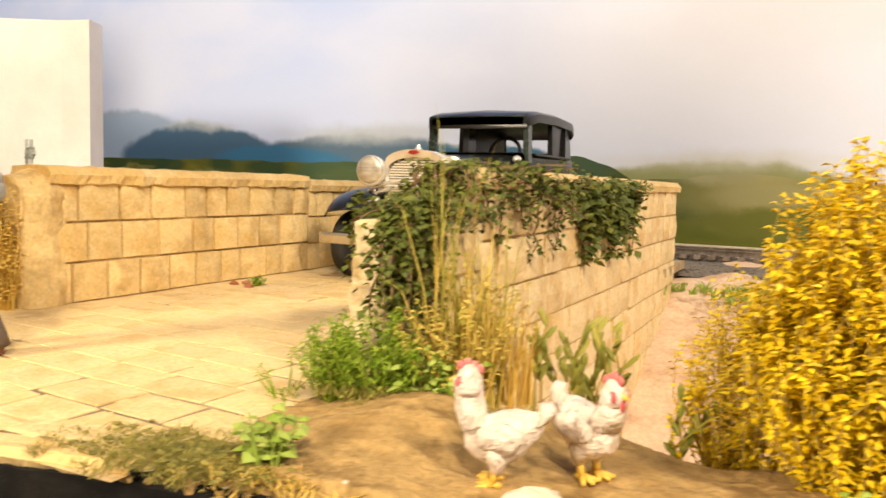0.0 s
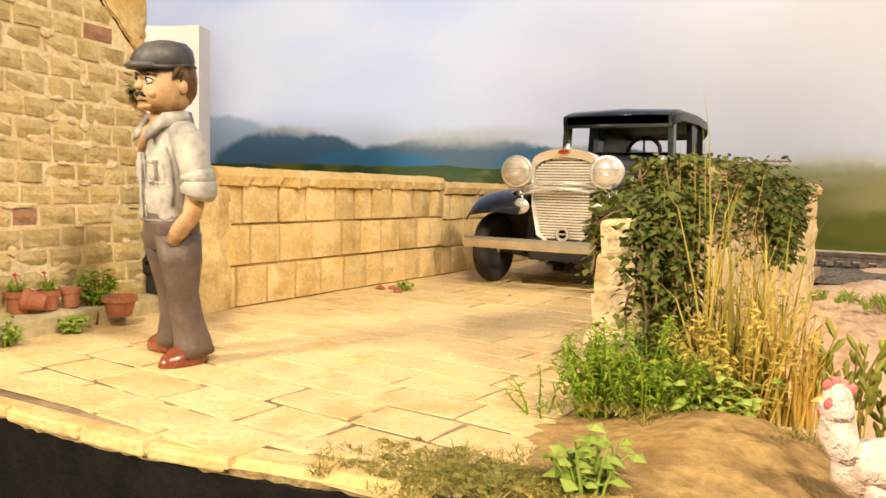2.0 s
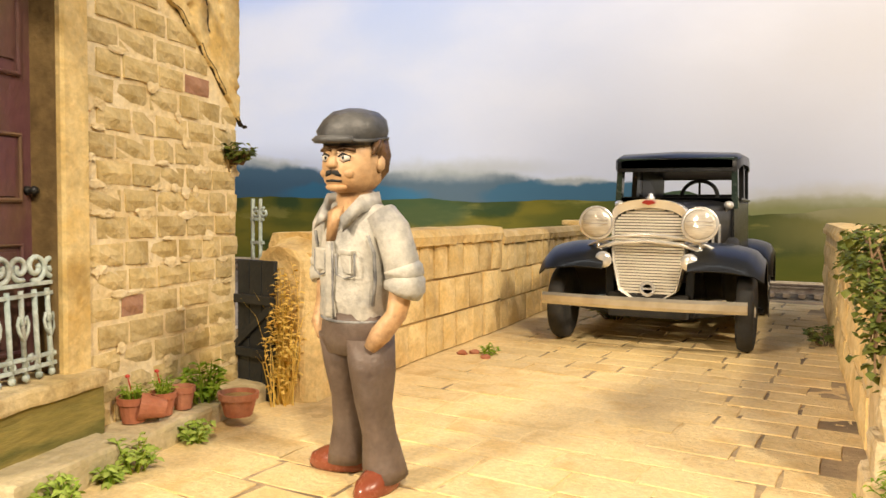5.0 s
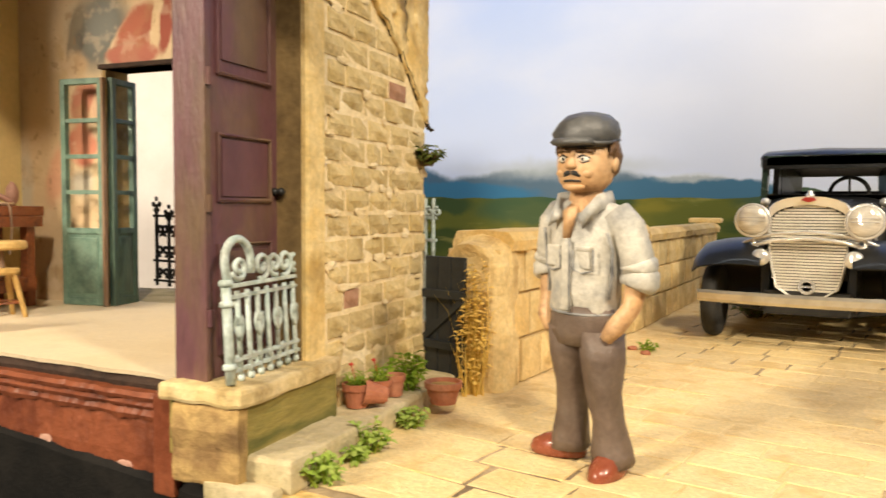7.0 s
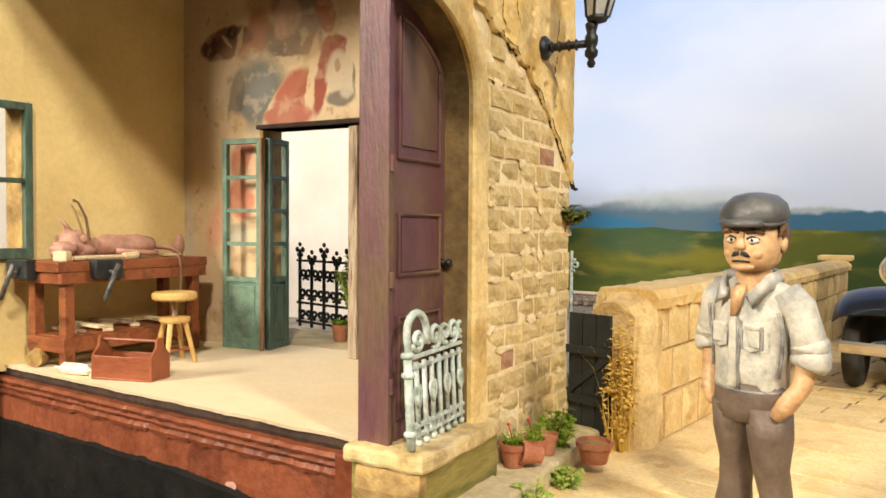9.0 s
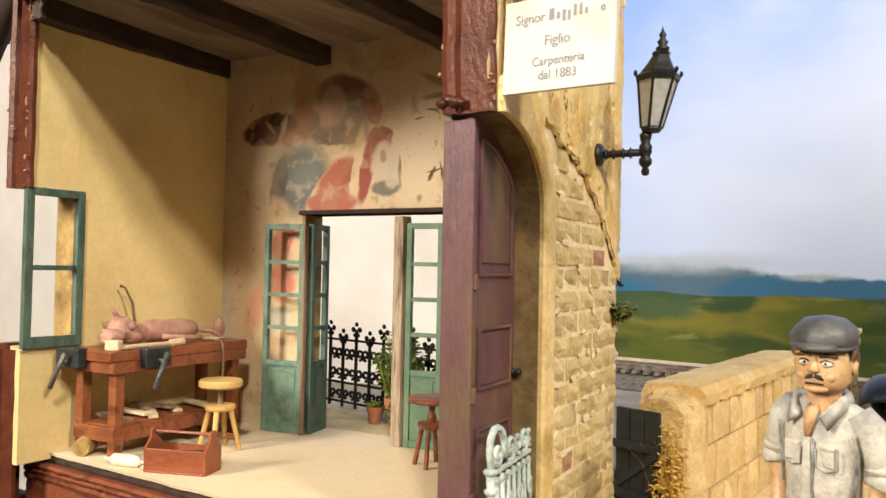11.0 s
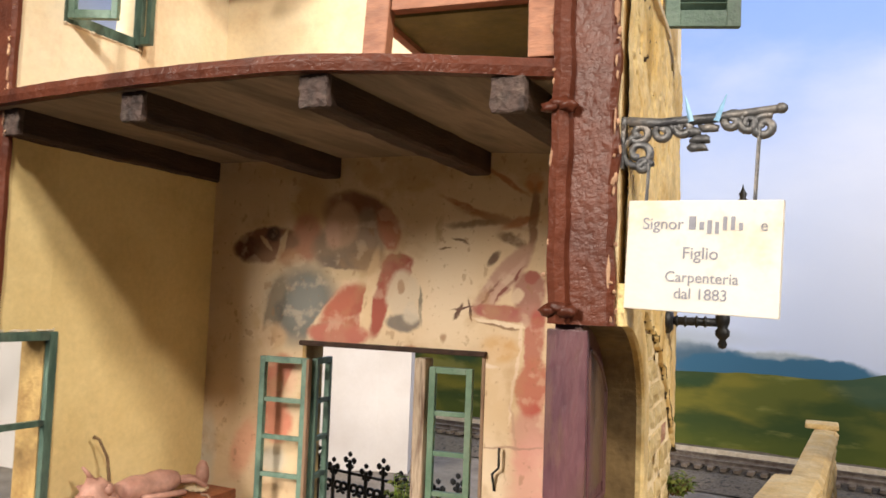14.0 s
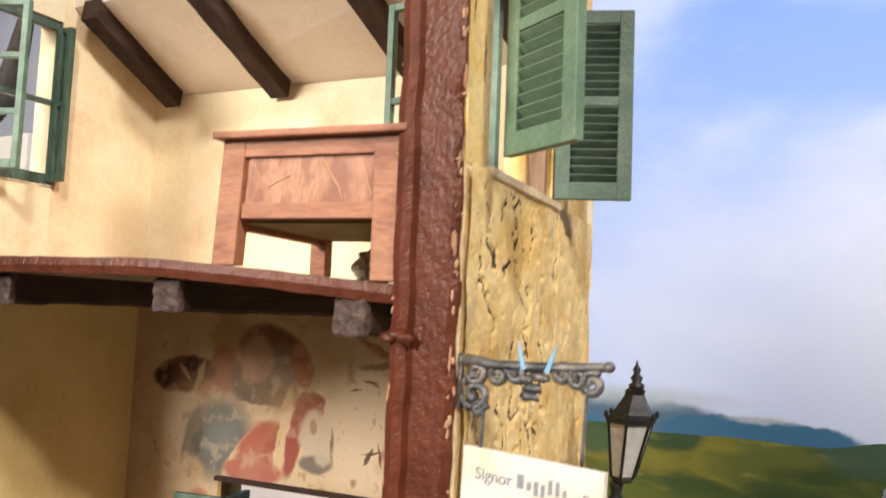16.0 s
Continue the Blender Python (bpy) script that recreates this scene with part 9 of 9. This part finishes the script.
def low_wall(name, label, m, length, depth, base, top, courses, bl, seed, both=False, stone="block", bed="wall_mortar"):
    """A masonry wall along x of its own frame, its seen face at y = 0."""
    core = solid(name, box(0.02, length - 0.02, 0.055, depth - 0.035, base, top - 0.01), M[bed], label, "wall", m, S)
    rng = random.Random(seed)
    ch = (top - base - 0.0) / courses
    meshes = [block_mesh("block", bl * f - 0.032, ch - 0.03, 0.12, seed + i, M[stone]) for i, f in enumerate((0.8, 1.0, 1.0, 1.2))]
    widths = (0.8, 1.0, 1.0, 1.2)
    for c in range(courses):
        x = -rng.uniform(0.0, 0.5) * bl
        z = base + ch * (c + 0.5)
        while x < length:
            i = rng.randrange(4)
            w = bl * widths[i]
            lo, hi = max(x, 0.0), min(x + w, length)
            if hi - lo > 0.1:
                k = (hi - lo) / w
                lay("block", meshes[i], core, pose((lo + hi) / 2, rng.uniform(-0.010, 0.012), z, rng.uniform(-1, 1), 0, rng.uniform(-0.8, 0.8)), (k, 1, 1))
                if both:
                    lay("block", meshes[i], core, pose((lo + hi) / 2, depth + rng.uniform(-0.01, 0.01), z, 0, 0, 180), (k, 1, 1))
            x += w
    return core


# left wall: seen face looks towards the car (+x), so its frame runs from far to near
left = low_wall("terrace_wall_left", "low wall of sandy yellow stone blocks", pose(-5.77, 6.18, 0, 0, 0, 90), 4.28, 0.56, 0.0, 1.25, 3, 0.42, 301)
part("coping", coping(4.11, 0.56, 0.17, 5, lumps=1.6), M["coping"], left, "worn sandy coping", at=pose(0.17, 0, 1.22))


def plaster_end():
    """The plastered, rounded near end of the low wall."""
    bm = bmesh.new()
    loops = []
    for i in range(41):
        x = -0.07 + 0.42 * i / 40
        k = math.sqrt(max(0.0, 1 - max(0.0, 1 - (x + 0.07) / 0.16) ** 2)) * 0.35 + 0.65
        out = 0.012 * (1 - ease(x, 0.10, 0.33)) - 0.02 * ease(x, 0.2, 0.35)
        top = 1.38 - 0.10 * (1 - ease(x, -0.07, 0.30))
        sec = [(-out, 0.12 * j) for j in range(9)] + [(-out, 1.09), (0.02 - out, top - 0.10), (0.12, top - 0.01), (0.28, top + 0.012), (0.44, top - 0.01), (0.54 + out, top - 0.10), (0.56 + out, 1.09)] + [(0.56 + out, 0.12 * j) for j in range(8, -1, -1)]
        loop = []
        for j, (y, z) in enumerate(sec):
            q = Vector((x + 0.02 * wob(y * 3, z, 4, 31), 0.28 + (y - 0.28) * k, z))
            n = noise.noise_vector(q * 4.0) * 0.020 + noise.noise_vector(q * 9) * 0.016 + noise.noise_vector(q * 24) * 0.010
            loop.append(q + Vector((n.x, n.y, n.z if z > 0.1 else 0)))
        loops.append(loop)
    rings(bm, loops)
    return bm


part("plaster_end", plaster_end(), M["block"], left, "rounded yellow plaster over the wall end")
far_left = low_wall("terrace_wall_left_far", "far part of the low sandy stone wall", pose(-5.77, 10.46, 0, 0, 0, 92), 5.2, 0.40, 0.0, 1.18, 3, 0.42, 302)
part("coping", coping(5.2, 0.40, 0.16, 8), M["coping"], far_left, "worn sandy coping", at=pose(0, 0, 1.165))
bm = bmesh.new()
prism(bm, -0.28, 0.28, -0.28, 0.28, 0, 0.10, 0.03)
solid("wall_cap", bm, M["coping"], "square pale cap stone at the wall corner", "cap stone", pose(-6.22, 15.78, 1.33, 0, 0, 5), kind=S)

# right wall: both faces are seen, it goes down into the gully
right = low_wall("terrace_wall_right", "retaining wall of sandy yellow stone blocks with ivy", pose(-1.45, 6.62, 0, 0, 0, 90.6), 8.6, 0.45, -3.2, 1.30, 11, 0.52, 303, stone="pale_block", bed="pale_mortar")
right_end = low_wall("terrace_wall_right_end", "broken low end of the sandy stone retaining wall", pose(-1.44, 5.58, 0, 0, 0, 90.6), 1.04, 0.45, -3.2, 1.05, 11, 0.5, 304, stone="pale_block", bed="pale_mortar")
part("coping", coping(8.6, 0.45, 0.16, 11), M["coping"], right, "worn sandy coping", at=pose(0.0, 0, 1.29))
inner_mesh = block_mesh("block", 0.46, 0.36, 0.12, 77, M["block"])
rng = random.Random(19)
for c in range(3):
    for k in range(17):
        lay("block", inner_mesh, right, pose(0.3 + 0.49 * k + 0.2 * (c % 2), 0.45 + rng.uniform(-0.01, 0.01), 0.2 + 0.39 * c, 0, 0, 180))
# broken front end of rough stones
rng = random.Random(23)
for c in range(5):
    bm = bmesh.new()
    h = 0.25
    w = 0.20 - 0.012 * c
    prism(bm, -w, w, -0.14, 0.25, 0, h, 0.035)
    for v in bm.verts:
        v.co += noise.noise_vector(v.co * 5 + Vector((c * 3.1, 0, 0))) * 0.045
    ob = part("end_stone", bm, M["end_stone"], right_end, "pale hewn stone of the broken wall end", at=pose(0.02 + 0.02 * c + rng.uniform(-0.03, 0.04), 0.29 + rng.uniform(-0.02, 0.02), -0.06 + 0.225 * c, 0, 0, -90.5 + rng.uniform(-6, 6)))

# ---- bricks of the house wall ----
brick_meshes = [block_mesh("brick", w, 0.148, 0.10, 500 + i, M["brick"], 0.014, 0.014) for i, w in enumerate((0.22, 0.27, 0.31, 0.35))]
red_mesh = block_mesh("brick", 0.24, 0.14, 0.10, 520, M["red_brick"], 0.014, 0.009)
rng = random.Random(31)
wide = (0.22, 0.27, 0.31, 0.35)
row = 0
z = 0.20
while z < 3.6:
    s = 0.97 + (0.12 if row % 2 else 0.0) - 0.02
    while s < WALL_LEN - 0.05:
        i = rng.randrange(4)
        w = wide[i]
        if s + w > WALL_LEN:
            w = WALL_LEN - s
        if w > 0.09 and z + 0.04 < crack_z(s + w / 2):
            red = (row == 4 and 1.15 < s < 1.5) or (row == 13 and 1.75 < s < 2.05)
            mesh = red_mesh if red else brick_meshes[i]
            k = w / (0.24 if red else wide[i])
            tilt = rng.uniform(-0.8, 0.8)
            lay("brick", mesh, wall_right, pose(s + w / 2, -0.016 + rng.uniform(-0.010, 0.008), z, rng.uniform(-1, 1), tilt, 0), (k * 0.97, 1, 1))
        s += w + 0.030
    z += 0.181
    row += 1
# smears of mortar proud of the bricks
mm = bmesh.new()
for k in range(60):
    s, zz = rng.uniform(0.98, 2.66), 0.110 + 0.181 * rng.randrange(18) + rng.uniform(-0.02, 0.02)
    if zz < crack_z(s) - 0.05:
        blob(mm, (s, -0.012, zz), (rng.uniform(0.03, 0.085), 0.006, rng.uniform(0.014, 0.050)), 2, 0.9, 6, k)
tagged(part("smeared_mortar", mm, M["mortar"], wall_right, "pale smeared mortar"), kind="stuff")

# ---- paving stones ----
paver_meshes = []
for i, (w, d) in enumerate(((0.52, 0.335), (0.56, 0.335), (0.48, 0.335), (0.60, 0.335))):
    bm = bmesh.new()
    prism(bm, -w / 2, w / 2, -d / 2, d / 2, -0.06, 0.0, 0.005)
    bmesh.ops.subdivide_edges(bm, edges=[e for e in bm.edges if e.calc_length() > 0.2], cuts=1, use_grid_fill=True)
    for v in bm.verts:
        v.co.x += 0.030 * wob(v.co.y * 3, i, 3, 41 + i)
        v.co.y += 0.030 * wob(v.co.x * 3, i, 3, 47 + i)
    paver_meshes.append(mesh_of("paving_stone", bm, M["paver"]))
pave_w = (0.52, 0.56, 0.48, 0.60)
rng = random.Random(53)
PAVE = pose(-3.5, 3.0, 0, 0, 0, -5)


def on_terrace(p):
    if p.y < edge_y(p.x) + 0.15 or p.y > 15.6 or p.x > (-1.93 if p.y > 5.35 else -1.7) or p.x < -5.68:
        return False
    if p.y < 5.35 and p.x > -1.72 - 0.45 * max(0, 4.9 - p.y):
        return False
    return not (p.y < 6.2 and p.x < -5.66 - 0.13 * (p.y - 3.5))


v = -1.0
while v < 14:
    u = -6.0 + rng.uniform(0, 0.4)
    while u < 9:
        i = rng.randrange(4)
        c = PAVE @ Vector((u + pave_w[i] / 2, v, 0))
        if on_terrace(c):
            lay("paving_stone", paver_meshes[i], terrace, pose(c.x, c.y, rng.uniform(-0.005, 0.001), rng.uniform(-0.5, 0.5), rng.uniform(-0.3, 0.3), -5 + rng.uniform(-1.6, 1.6)))
        u += pave_w[i] + 0.030
    v += 0.366


# ---- sand swept into the joints, deepest along the trodden middle and the wall foot ----
def sand_z(x, y):
    if y < edge_y(x) + 0.12 or (y < 5.3 and x > -1.95 + 0.30 * (y - 4.0)):
        return -0.06
    fill = 0.52 + 0.42 * wob(x, y, 0.8, 71) + 0.15 * wob(x, y, 2.6, 72)
    fill += 0.55 * math.exp(-((x + 4.0) / 1.1) ** 2 - ((y - 6.6) / 1.7) ** 2) + 0.9 * ease(-x, 5.25, 5.6)
    fill += 0.8 * (1 - ease(y - edge_y(x), 0.2, 0.5))
    return -0.0110 + 0.0085 * ease(fill, 0.52, 1.0) + 0.0022 * wob(x, y, 9, 73)


solid("sand_fill", sheet(-6.24, -1.91, 3.7, 14.5, 126, 240, sand_z), M["sand"], "pale sand swept into the paving joints", "sand", kind="stuff", smooth=True)
